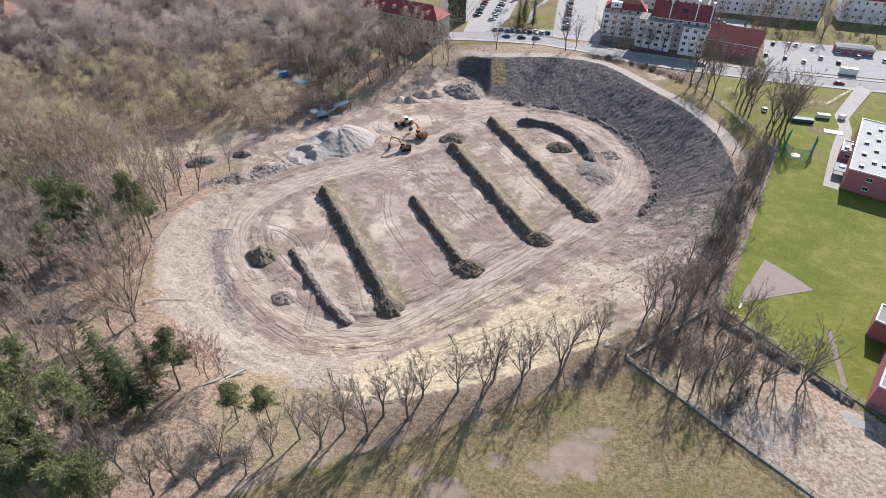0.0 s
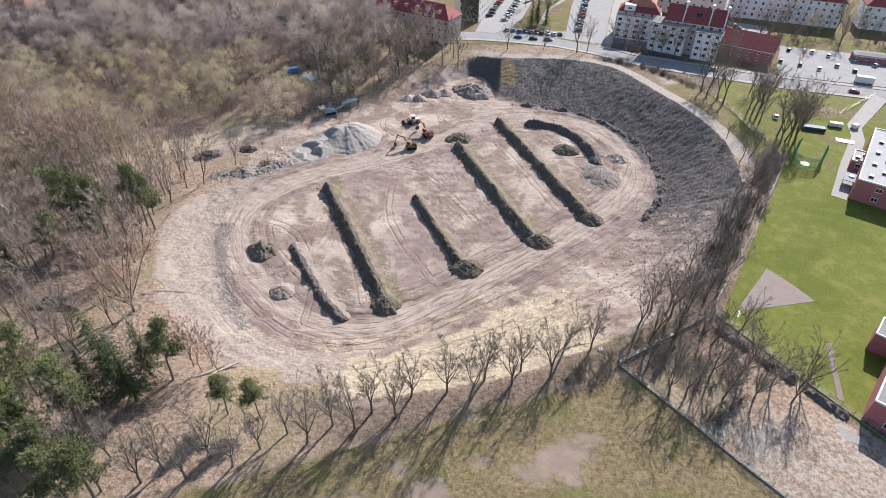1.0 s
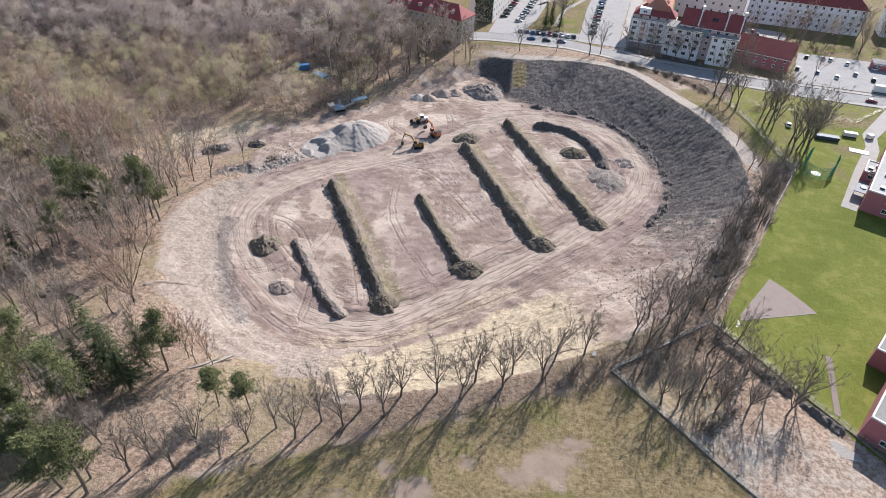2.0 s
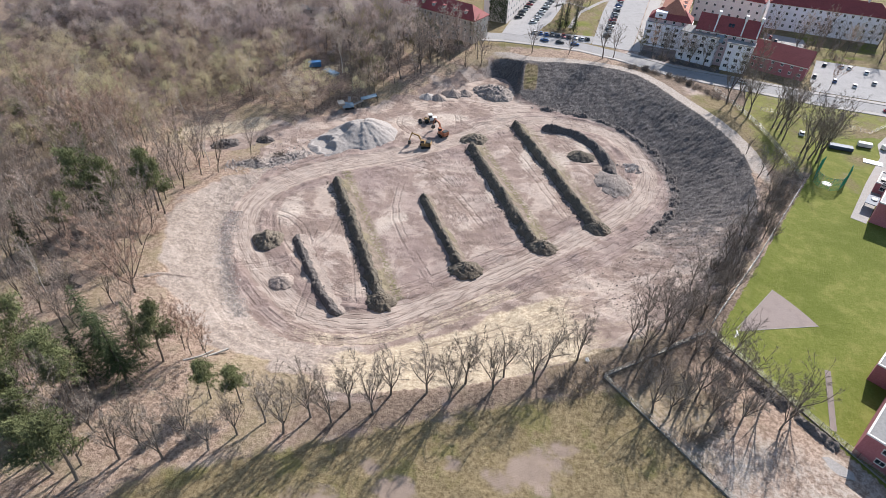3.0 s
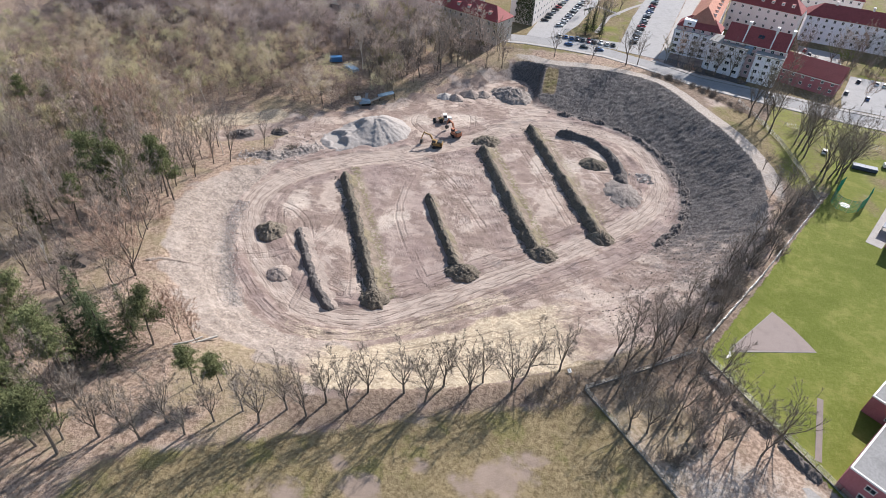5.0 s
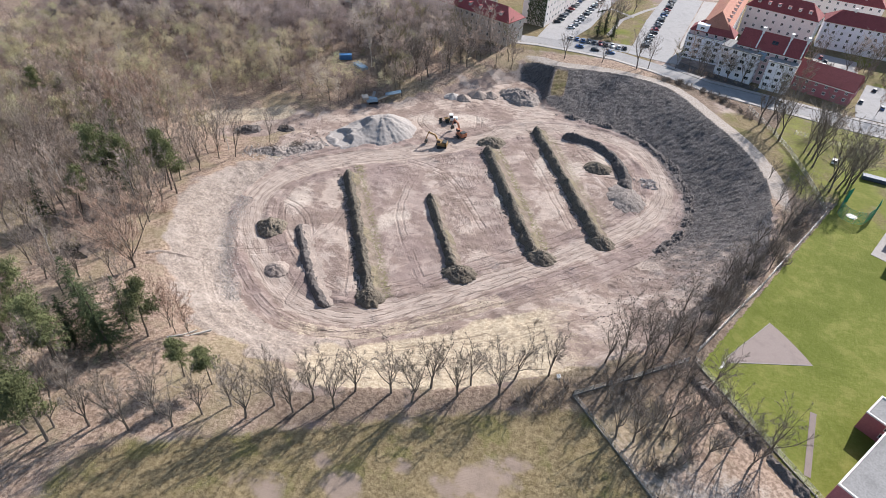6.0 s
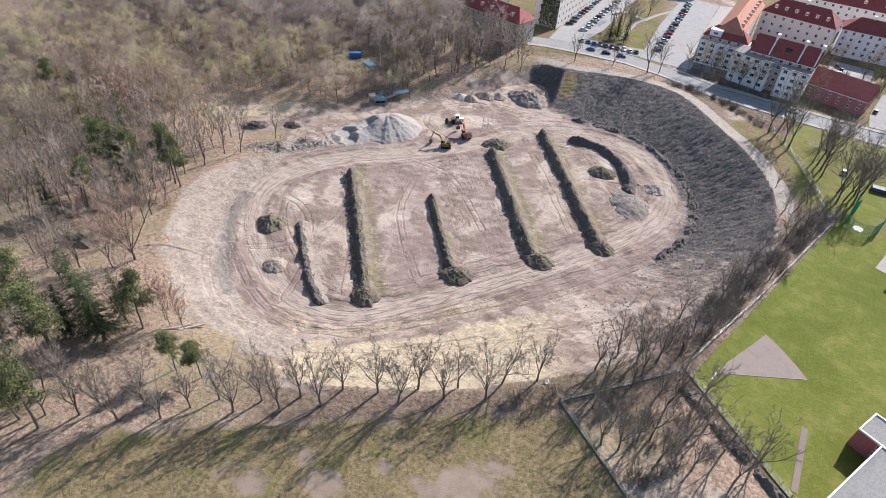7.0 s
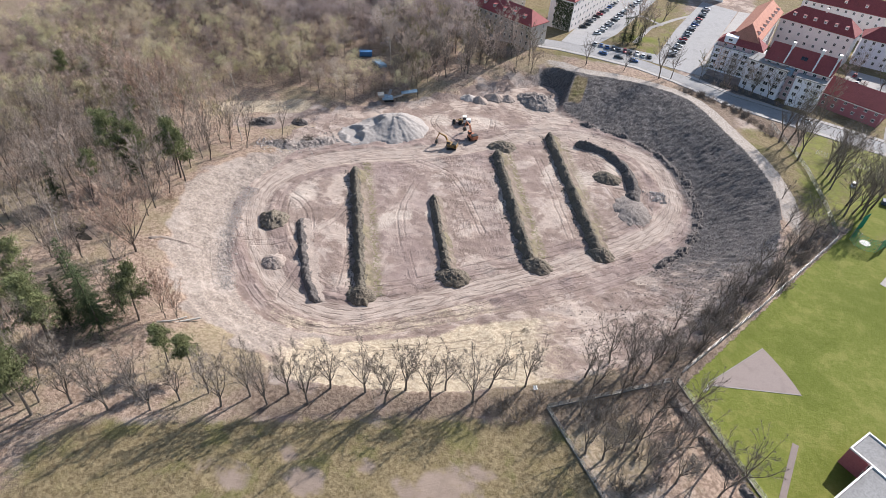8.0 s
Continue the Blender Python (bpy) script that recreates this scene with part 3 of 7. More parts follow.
def build_ground():
    gx, gy = axis(-112, 150, 0.67, -4000, 4000), axis(36, 292, 0.67, -4000, 4000)
    X, Y = np.meshgrid(gx, gy)
    Z, k = relief(X, Y)
    LAND.update(x=gx, y=gy, z=Z)
    nx, ny = len(gx), len(gy)
    i = (np.arange(ny - 1)[:, None] * nx + np.arange(nx - 1)[None, :]).ravel()
    me = bpy.data.meshes.new("ground")
    me.vertices.add(nx * ny)
    me.vertices.foreach_set("co", np.stack([X, Y, Z], -1).ravel())
    quads = np.stack([i, i + 1, i + nx + 1, i + nx], -1)
    me.loops.add(quads.size)
    me.polygons.add(len(quads))
    me.loops.foreach_set("vertex_index", quads.ravel())
    me.polygons.foreach_set("loop_start", np.arange(len(quads)) * 4)
    me.polygons.foreach_set("loop_total", np.full(len(quads), 4))
    me.update()
    me.validate()
    smooth(me)
    warp = 2.2 * wavy(X, Y, 21, 24) + 1.3 * wavy(X, Y, 22, 8)
    dr, sr, _ = to_line(X, Y, R_ROAD)
    in_road = within(X, Y, R_ROAD)
    dt, dc, t = k["dt"], k["dc"], k["t"]
    slope = k["in_crest"] & ~k["in_toe"]
    east = step(X + 0.35 * (Y - 150), 34, 72)
    west = step(-X - 0.25 * (Y - 130), 22, 45) * step(170 - Y, 0, 12)
    wide = 1.3 * step(15 - X, 0, 45) * step(Y, 120, 170)
    road = np.maximum(1 - step(dr - wide, 2.5, 4.0), 0)
    spur, _, _ = to_line(X, Y, [(-2, 205), (18, 236), (5, 247)], False)
    road = np.maximum(road, 0.8 * (1 - step(spur, 3, 6)))
    bank = slope * east + (1 - step(np.abs(dt), 1, 8)) * east * k["in_toe"] * 0.7
    # the notch takes the dark bank colour too, in place of tree shadows there
    bank = np.maximum(bank, slope * step(X, -2, 6) * step(Y, 236, 250))
    bank = np.clip(bank * (0.5 + 0.5 * step(Y + 0.5 * (X - 60), 148, 212)) , 0, 1)
    near = slope * (1 - east) * (1 - west) * step(190 - Y, 0, 20)
    straw = near * step(t + 0.06 * wavy(X, Y, 33, 12), 0.02, 0.22) * (1 - 0.55 * step(-X - 8, 0, 20))
    pale = np.clip(np.maximum(step(np.where(k["in_crest"], 3, -3) * 0 + np.where(k["in_crest"], dc, -dc) + warp * 1.4, -3.0, 3.0) * ~k["in_toe"] * west, near * (1 - step(t, 0.5, 0.95)) * step(-X, 0, 25)), 0, 1)
    outside = ~k["in_crest"]
    green = np.maximum(k["inf"] * 1.0, outside * (1 - k["inf"]) * step(dc, 4, 9) * step(X, 96, 108) * step(Y, 176, 195) * step(262 - Y, 0, 8) * 0.55)
    grassy = outside * (1 - k["inf"]) * step(X, 75, 95) * step(Y, 180, 200) * (1 - k["town"])
    lawn = np.clip(outside * (1 - k["inf"]) * step(72 - Y + 0.4 * X, 0, 10) * step(X + 60, 0, 25) + grassy, 0, 1)
    yard = within(X, Y, [(43, 87), (66, 105), (102, 62), (72, 52)])
    lawn = np.where(yard, 0, lawn)
    gravel = np.maximum((1 - step(np.abs(dc - 2.8), 2.6, 3.8)) * outside * step(X + Y - 270, 0, 20) * step(285 - Y, 0, 8), 0)
    gravel = np.where(yard, 0.14 + 0.34 * step(88 - Y, 0, 16), gravel)
    litter = step(np.where(k["in_crest"], -dc, dc) - warp * 1.2, -2.5, 2.5) * (1 - k["inf"]) * (1 - lawn) * (1 - k["town"]) * np.where(yard, 0.75, 1)
    glade, _, _ = to_line(X, Y, [(-110, 190), (-96, 197), (-84, 199)], False)
    straw = straw * (1 - 0.75 * step(X + 0.2 * (Y - 110), 22, 46))
    straw = np.maximum(straw, (1 - step(glade, 3, 8)) * 0.95)
    strip_, _, _ = to_line(X, Y, [(-96, 180), (-84, 187), (-74, 196)], False)
    litter = litter * step(strip_ + warp, 3, 9)
    worn = np.maximum(np.exp(-((X - 137) / 6) ** 2 - ((Y - 202) / 7) ** 2), 0.8 * np.exp(-((X - 128) / 5) ** 2 - ((Y - 186) / 8) ** 2))
    worn = np.maximum(worn, 0.7 * np.exp(-((X - 150) / 9) ** 2 - ((Y - 226) / 6) ** 2))
    green, lawn = green * (1 - 0.75 * worn), np.maximum(lawn, 0.9 * step(worn, 0.2, 0.7) * k["inf"])
    park_lawn = within(X, Y, [(38, 313.5), (48.3, 304), (51, 318), (66, 378), (58, 384), (46, 372), (33, 340), (30, 322)])
    green = np.maximum(green, park_lawn * (0.45 + 0.35 * wavy(X, Y, 71, 22)))
    gardens = k["town"] * step(X, 118, 130) * step(Y, 292, 300)
    green = np.maximum(green, gardens * np.clip(0.5 + 0.7 * wavy(X, Y, 74, 16), 0, 1) * 0.7)
    turf_left = np.exp(-((X - 20.5) / 3.2) ** 6 - ((Y - 257.5) / 8.5) ** 6)
    bank = bank * (1 - turf_left)
    lawn = np.maximum(lawn, turf_left)
    brush = within(X, Y, [(58, 271), (66, 277), (83, 266), (104, 260), (112, 257), (107, 238), (100, 243), (92, 250), (80, 258), (66, 265)]) * step(dc, 5, 6.5)
    lawn, green, litter = lawn * (1 - brush), green * (1 - brush), np.maximum(litter, brush)
    mud = np.zeros(X.shape)
    for a, b, rx, ry in ((27, 62.5, 8, 4.5), (33, 67.5, 4, 2), (21, 59, 6, 3), (12.7, 60.5, 2.6, 1.8), (-2.5, 58, 2.5, 2.2), (3, 53.5, 5, 3), (-12, 50, 6, 3), (-94, 98, 7, 5)):
        mud = np.maximum(mud, 0.9 * np.exp(-((X - a) / rx) ** 2 - ((Y - b) / ry) ** 2))
    mud *= outside
    town_lawn = k["town"] * 0.8
    lawn = np.maximum(lawn, town_lawn * (1 - brush))
    # bays between the ridges: furrowed, damp and grassy strips
    off = lambda a, b: ((X - a[0]) * (a[1] - b[1]) - (Y - a[1]) * (a[0] - b[0])) / math.hypot(a[0] - b[0], a[1] - b[1])
    o1, o2, o3, o4 = off((-42.5, 167), (-12.8, 110.5)), off((-11.8, 163.5), (6.2, 129)), off((0, 200), (26.5, 143.5)), off((15.5, 222), (45, 156.5))
    inner = in_road & (dr > 4.5)
    furrow = inner * (step(o2, 2, 6) * step(-o3, 2, 5) * 0.95 + step(-o1, 3, 8) * 0.25 + step(o1, 4, 9) * step(-o2, 1, 4) * 0.3 + step(o3, 3, 5) * step(-o4, 2, 4) * 0.25 + step(o4, 3, 6) * 0.3)
    furrow = np.maximum(furrow, k["in_toe"] * ~in_road * np.where(Y > 195, 0.6, 0.5))
    furrow = np.maximum(furrow, inner * (step(-o1, 3, 6) * 0.55 + step(o4, 5, 8) * 0.6))
    damp = inner * step(o1, 3, 8) * step(-o2, -4, 3) * (0.55 + 0.5 * wavy(X, Y, 31, 17))
    damp = np.clip(np.maximum(damp, inner * step(o3, -16, -8) * step(-o3, 1, 4) * 0.5), 0, 1)
    churn = np.maximum(np.exp(-((X + 2) / 12) ** 2 - ((Y - 192) / 8) ** 2), 0.9 * np.exp(-((X - 8) / 7) ** 2 - ((Y - 186) / 9) ** 2))
    ring_out = k["in_toe"] * ~in_road * step(dr, 4.5, 6.5) * step(X + 0.2 * (Y - 150), 34, 52)
    damp = np.clip(np.maximum(damp, np.maximum(churn * inner, ring_out * 0.9)), 0, 1)
    furrow = np.maximum(furrow, np.maximum(churn * inner, ring_out * 0.8))
    margin = k["in_toe"] * step(dr - wide, 3.4, 4.6) * (1 - step(dr - wide, 7, 11)) * np.clip(0.6 + 0.6 * wavy(X, Y, 73, 24), 0, 1)
    damp, furrow = np.maximum(damp, margin), np.maximum(furrow, 0.7 * margin)
    verge = inner * 0
    for o, lim in ((o1, 0.9), (o3, 1.0), (o4, 0.6)):
        verge = np.maximum(verge, inner * step(o, 2.4, 3.6) * (1 - step(o, 5.0, 7.0)) * lim)
    TRACKS = [[(-56, 118), (-44, 124), (-36, 140), (-40, 165), (-46, 172)], [(-34, 104), (-36, 122), (-46, 140), (-58, 146)], [(-20, 112), (-26, 130), (-38, 152)], [(-24, 182), (-8, 176), (10, 150)],
              [(56, 176), (46, 190), (34, 212), (24, 224)], [(58, 186), (50, 196), (36, 194)], [(36, 160), (22, 190), (10, 214)], [(-16, 200), (-30, 212), (-26, 228), (-8, 236), (10, 236)],
              [(-6, 208), (-8, 224), (-16, 236)], [(-62, 172), (-48, 186), (-30, 200)], [(66, 160), (40, 134), (14, 114), (-10, 99)], [(-38, 92), (-50, 96), (-62, 110)], [(-2, 122), (-18, 150), (-20, 176)],
              [(62, 121), (50, 113), (40, 104)], [(44, 116), (30, 108), (15, 100)], [(56, 126), (38, 112), (24, 96), (4, 88)], [(20, 104), (4, 96), (-14, 88), (-30, 86)], [(30, 112), (24, 104), (22, 94)]]
    ring = R_ROAD - R_ROAD.mean(0)
    for shrink, a, b in ((0.82, 18, 34), (0.78, 26, 46), (0.86, 44, 62), (0.80, 0, 14), (0.84, 4, 20), (1.09, 28, 48), (1.10, 40, 58), (0.88, 60, 76)):
        TRACKS.append([tuple(p) for p in (ring[a:b:3] * shrink + R_ROAD.mean(0))])
    best, tx = np.full(X.shape, 1e9), np.zeros(X.shape)
    for line in TRACKS:
        L = rounded([*line, *line[-2:0:-1]], 8 * len(line))[:4 * len(line)]
        for a, b in zip(L, L[1:]):
            d = b - a
            n = math.hypot(*d) + 1e-9
            t_ = np.clip(((X - a[0]) * d[0] + (Y - a[1]) * d[1]) / n ** 2, 0, 1)
            e = np.hypot(X - a[0] - t_ * d[0], Y - a[1] - t_ * d[1])
            near_ = e < best
            sign = np.where((X - a[0]) * d[1] - (Y - a[1]) * d[0] > 0, 1, -1)
            best, tx = np.where(near_, e, best), np.where(near_, e * sign, tx)
    tm = (best < 4) * 1.0
    ux, uy = 0.47, -0.88
    across, along = X * 0.88 + Y * 0.47 + 1.6 * wavy(X, Y, 41, 38), X * ux + Y * uy
    straight = in_road & (dr > 5) & (o1 > -3) & (o4 < 4)
    contour = slope & (east > 0.5) & (Y + 4 * wavy(X, Y, 35, 14) < 172)
    fa = np.where(straight, across * 2.0, np.where(contour, dt * 2.0, np.where(slope & (east > 0.5), k["st"] * 2.4, dr * 1.15 + 0.9 * wavy(X, Y, 66, 17))))
    fb = np.where(straight, along * 0.13, np.where(contour, k["st"] * 0.22, np.where(slope & (east > 0.5), dt * 0.4, sr * 0.075)))
    fc = np.where(straight, 0.0, 40.0)
    # dried pale earth, roughness of the surface, and dark leaf mould that also carries tree shade
    chalk = np.zeros(X.shape)
    straw = np.maximum(straw, k["in_toe"] * ~in_road * (dr > 4) * step(140 - Y - 0.2 * X, 0, 20) * step(X + 45, 0, 20) * 0.5)
    for a, b, rx, ry in ((-20.5, 145, 4, 7), (-17, 150, 4, 4), (-9.5, 154, 2, 3), (34, 196, 5, 9), (44, 208, 6, 5), (12, 172, 4, 12), (22, 196, 3, 12), (-34, 118, 5, 3), (-52, 148, 5, 9), (-10, 222, 9, 4), (-28, 215, 9, 5)):
        chalk = np.maximum(chalk, 0.85 * np.exp(-((X - a) / rx) ** 2 - ((Y - b) / ry) ** 2))
    coarse = np.where(k["in_toe"], 0.30, np.where(slope & (east < 0.5), 0.95, 1.0)) * (1 - 0.5 * road) * (1 - 0.75 * step(mud, 0.2, 0.6)) * (1 - 0.6 * k["inf"]) * np.where(yard, 0.45, 1) * (1 - 0.4 * lawn)
    leaf_shade = 0.65 * outside * step(-X, 40, 60) * np.maximum(step(Y, 212, 226), step(-X, 118, 135) * step(Y, 100, 140)) * step(glade, 6, 12)
    leaf_shade = np.maximum(leaf_shade, outside * np.maximum((1 - step(np.abs(dc - 6), 3, 8)) * step(X + 30, 0, 20) * step(130 - Y, 0, 20), step(X, 58, 70) * step(Y, 225, 250) * 0.9) * (1 - k["inf"]))
    leaf_shade = np.maximum(leaf_shade, 0.95 * outside * (1 - k["inf"]) * step(dc, 5, 6.5) * (1 - step(dc, 14, 18)) * step(X, 78, 88) * step(Y, 120, 140) * step(252 - Y, 0, 10))
    leaf_shade = np.maximum(leaf_shade, brush)
    lawn = lawn * (1 - 0.8 * step(X, 55, 66) * step(104 - X, 0, 8) * step(Y, 240, 252))
    # wheel-cut lines along both edges of the haul road
    cuts = k["in_toe"] * (1 - step(dr, 9, 12)) * (0.75 + 0.25 * step(190 - Y, 0, 40)) * (0.4 + 0.6 * step(X, -42, -12)) * (0.55 + 0.45 * step(200 - Y, 0, 20))
    middle = np.clip(0.5 + np.where(in_road, -dr, dr) / 40, 0, 1)
    one = np.ones(X.shape)
    for name, cols in (("zone_a", (road, bank, straw)), ("zone_b", (lawn, litter, green)), ("zone_c", (pale, gravel, mud)), ("zone_d", (furrow, damp, verge)), ("zone_e", (chalk, coarse, leaf_shade)), ("zone_f", (cuts, middle, 0))):
        at = me.color_attributes.new(name, "FLOAT_COLOR", "POINT")
        at.data.foreach_set("color", np.stack([*(c * one for c in cols), one], -1).ravel().astype(np.float32))
    at = me.attributes.new("flow", "FLOAT_VECTOR", "POINT")
    at.data.foreach_set("vector", np.stack([fa, fb, fc], -1).ravel().astype(np.float32))
    at = me.attributes.new("track", "FLOAT_VECTOR", "POINT")
    at.data.foreach_set("vector", np.stack([tx, np.zeros(X.shape), tm], -1).ravel().astype(np.float32))
    me.materials.append(GROUND)
    return tagged(new("ground", me), "scraped tan earth of a sunken stadium with banks and lawns round it", "ground", kind="structure")


build_ground()

# ---- earthworks in the arena ----


def heap_mesh(name, line, width, height, mat, seed, res=0.32, clod=0.55, round_end=True, crown=0.08, broken=0.0, flank=None):
    """A ridge of tipped earth along a line on level ground: a crowned section with a clodded, uneven surface."""
    P = [Vector((*p, 0)) for p in line]
    lens = [0.0]
    for a, b in zip(P, P[1:]):
        lens.append(lens[-1] + (b - a).length)
    total = lens[-1]
    rows, cols = max(6, int(total / res)), max(8, int(width * 1.3 / res))
    V, F = [], []
    for i in range(rows + 1):
        s = total * i / rows
        j = max(n for n in range(len(P) - 1) if lens[n] <= s + 1e-6)
        d = (P[j + 1] - P[j]).normalized()
        c = P[j] + d * (s - lens[j])
        side = Vector((d.y, -d.x, 0))
        end = min(1.0, min(s, total - s) / (width * 0.28) + 0.15) if round_end else 1.0
        swell = 0.85 + 0.35 * noise.noise((s * 0.13, seed, 0))
        swell *= 1 - broken * min(1.0, max(0.0, 0.5 + 1.6 * noise.noise((s * 0.21, seed, 9))))
        for k in range(cols + 1):
            u = 2 * k / cols - 1
            v = (u - crown) / (1 - crown if u > crown else 1 + crown)
            q = c + side * (u * width / 2 * (0.55 + 0.45 * end) * (0.9 + 0.25 * noise.noise((s * 0.3, seed + 7, u))))
            prof = max(0.0, 1 - abs(v) ** 1.25) if flank is None else (1 - v ** 1.7 if v > 0 else (1 + v) ** 1.5)
            prof = max(0.0, prof) * end ** 0.6 * swell
            lump = clod if flank is None or v > -0.25 else clod * 0.4
            rough = noise.noise((q.x * 0.6, q.y * 0.6, seed)) * 0.7 + noise.noise((q.x * 1.5, q.y * 1.5, seed + 3)) * 0.7 + noise.noise((q.x * 2.6, q.y * 2.6, seed + 5)) * 0.8
            V.append((q.x, q.y, -0.3 + prof * height + (0.3 if abs(u) < 0.97 else 0) * (0.4 + prof) + rough * lump * min(1, prof * 3)))
    for i in range(rows):
        for k in range(cols):
            a = i * (cols + 1) + k
            F.append((a, a + 1, a + cols + 2, a + cols + 1))
    if flank is None:
        return smooth(mesh_of(name, V, F, mat))
    me = mesh_of(name, V, F, mat, flank)
    # dark earth deepens the shade of the steep face; the sunny side is paler
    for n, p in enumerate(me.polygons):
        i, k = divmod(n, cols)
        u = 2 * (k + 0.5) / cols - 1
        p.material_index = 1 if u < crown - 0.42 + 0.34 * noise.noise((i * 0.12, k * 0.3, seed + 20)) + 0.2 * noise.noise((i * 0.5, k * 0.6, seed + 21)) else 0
    return smooth(me)


def heap(name, line, width, height, mat, seed, label, category, group="", z=None, drape=False, **kw):
    cx, cy = sum(p[0] for p in line) / len(line), sum(p[1] for p in line) / len(line)
    me = heap_mesh(name, [(a - cx, b - cy) for a, b in line], width, height, mat, seed, **kw)
    if drape:
        for v in me.vertices:
            v.co.z += ground_at(v.co.x + cx, v.co.y + cy)
        z = 0.0
    ob = new(name, me)
    ob.location = (cx, cy, ground_at(cx, cy) if z is None else z)
    return tagged(ob, label, category, group)


def mound(name, x, y, rx, ry, h, turn, mat, seed, label, category, group, clod=0.75, power=1.25, z=None):
    """A rounded tipped heap with a ragged foot."""
    rings, seg = 20, 56
    V, F = [], []
    for i in range(rings + 1):
        f = i / rings
        for k in range(seg):
            a = 6.2832 * k / seg
            c, q = math.cos(a), math.sin(a)
            w = 1 + 0.16 * noise.noise((c * 1.3, q * 1.3, seed)) + 0.22 * noise.noise((c * 5, q * 5, seed + 1)) * f
            px, py = rx * f * w * c, ry * f * w * q
            up = max(0.0, 1 - f ** power)
            n = 0.6 * noise.noise((px * 0.5, py * 0.5, seed + 2)) + 0.6 * noise.noise((px * 1.3, py * 1.3, seed + 3)) + 0.4 * noise.noise((px * 2.9, py * 2.9, seed + 4))
            V.append((px, py, h * up * (1 + 0.25 * noise.noise((px * 0.3, py * 0.3, seed + 5))) + n * clod * min(1, up * 4) - (0.25 if i == rings else 0)))
    for i in range(rings):
        for k in range(seg):
            a, b = i * seg + k, i * seg + (k + 1) % seg
            F.append((a, b, b + seg, a + seg))
    ob = new(name, smooth(mesh_of(name, V, F, mat)))
    ob.matrix_basis = pose(x, y, ground_at(x, y) if z is None else z, 0, 0, turn)
    return tagged(ob, label, category, group)


RIDGE = "ridges of stripped topsoil"
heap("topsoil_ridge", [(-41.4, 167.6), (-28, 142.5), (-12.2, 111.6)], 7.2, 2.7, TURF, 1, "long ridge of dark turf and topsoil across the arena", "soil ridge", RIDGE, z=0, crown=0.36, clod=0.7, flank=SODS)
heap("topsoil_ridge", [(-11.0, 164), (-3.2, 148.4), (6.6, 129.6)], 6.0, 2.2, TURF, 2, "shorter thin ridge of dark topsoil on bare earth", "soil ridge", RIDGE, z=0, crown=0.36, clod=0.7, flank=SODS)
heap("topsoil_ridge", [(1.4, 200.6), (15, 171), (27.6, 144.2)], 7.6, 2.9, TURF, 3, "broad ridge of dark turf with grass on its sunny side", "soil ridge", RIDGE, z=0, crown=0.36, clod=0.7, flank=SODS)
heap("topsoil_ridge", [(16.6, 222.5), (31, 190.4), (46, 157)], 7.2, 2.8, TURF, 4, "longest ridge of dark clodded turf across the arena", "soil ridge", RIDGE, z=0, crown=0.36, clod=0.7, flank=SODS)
heap("topsoil_ridge", [(27, 219.5), (34, 219.4), (40.6, 217), (45.2, 212.6), (49, 206.5), (52.0, 197), (52.6, 188)], 6.0, 2.5, SOIL, 5, "curved ridge of dark soil at the arena's end", "soil ridge", RIDGE, z=0)
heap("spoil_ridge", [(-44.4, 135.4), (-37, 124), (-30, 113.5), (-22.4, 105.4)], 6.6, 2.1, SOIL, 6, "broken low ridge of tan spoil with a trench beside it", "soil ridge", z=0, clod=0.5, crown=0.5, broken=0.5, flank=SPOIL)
MOUNDS = "tipped mounds"
mound("soil_mound", -52.6, 131, 4.4, 4.8, 2.6, 20, MOUND, 7, "rough mound of dark dug soil", "soil mound", MOUNDS)
mound("soil_mound", -42.4, 114.4, 3.8, 3.4, 1.8, 10, SPOIL, 8, "small round mound of tan spoil", "soil mound", MOUNDS, clod=0.3)
mound("soil_mound", 41.8, 200.2, 5.2, 4.4, 2.6, 0, MOUND, 9, "round grassy mound of dark soil", "soil mound", MOUNDS, clod=0.4)
mound("soil_mound", 52.6, 184.0, 6.6, 8.6, 2.0, 15, STONY, 10, "wide flattened mound of brown spoil", "soil mound", MOUNDS, clod=0.4, power=1.5)
mound("soil_mound", -13.6, 111.4, 4.2, 3.8, 2.5, 0, MOUND, 11, "tipped turf heap at the end of a ridge", "soil mound", MOUNDS)
mound("soil_mound", 7.2, 128.6, 5.0, 3.9, 2.4, 10, MOUND, 12, "tipped turf heap at the end of a short ridge", "soil mound", MOUNDS)
mound("soil_mound", 1.5, 205.5, 6.0, 4.4, 2.3, 20, MOUND, 13, "tipped soil heap beside the haul road", "soil mound", MOUNDS)
mound("soil_mound", 28.8, 143.4, 4.8, 3.8, 2.3, -20, MOUND, 14, "dark turf heap at a ridge's end", "soil mound", MOUNDS)
mound("soil_mound", 46.2, 156.4, 4.4, 3.6, 2.2, -20, MOUND, 15, "dark turf heap at a ridge's end", "soil mound", MOUNDS)
heap("toe_ridge", [(22, 238), (36, 236.6), (48, 233.4), (58, 226.5), (66, 216.5), (71, 206.5), (74, 192), (74, 180), (69.5, 167), (62, 156)], 4.4, 1.1, SOIL, 16, "low clodded ridge of dark earth along the bank's foot", "soil ridge", drape=True, clod=1.0, broken=0.9)


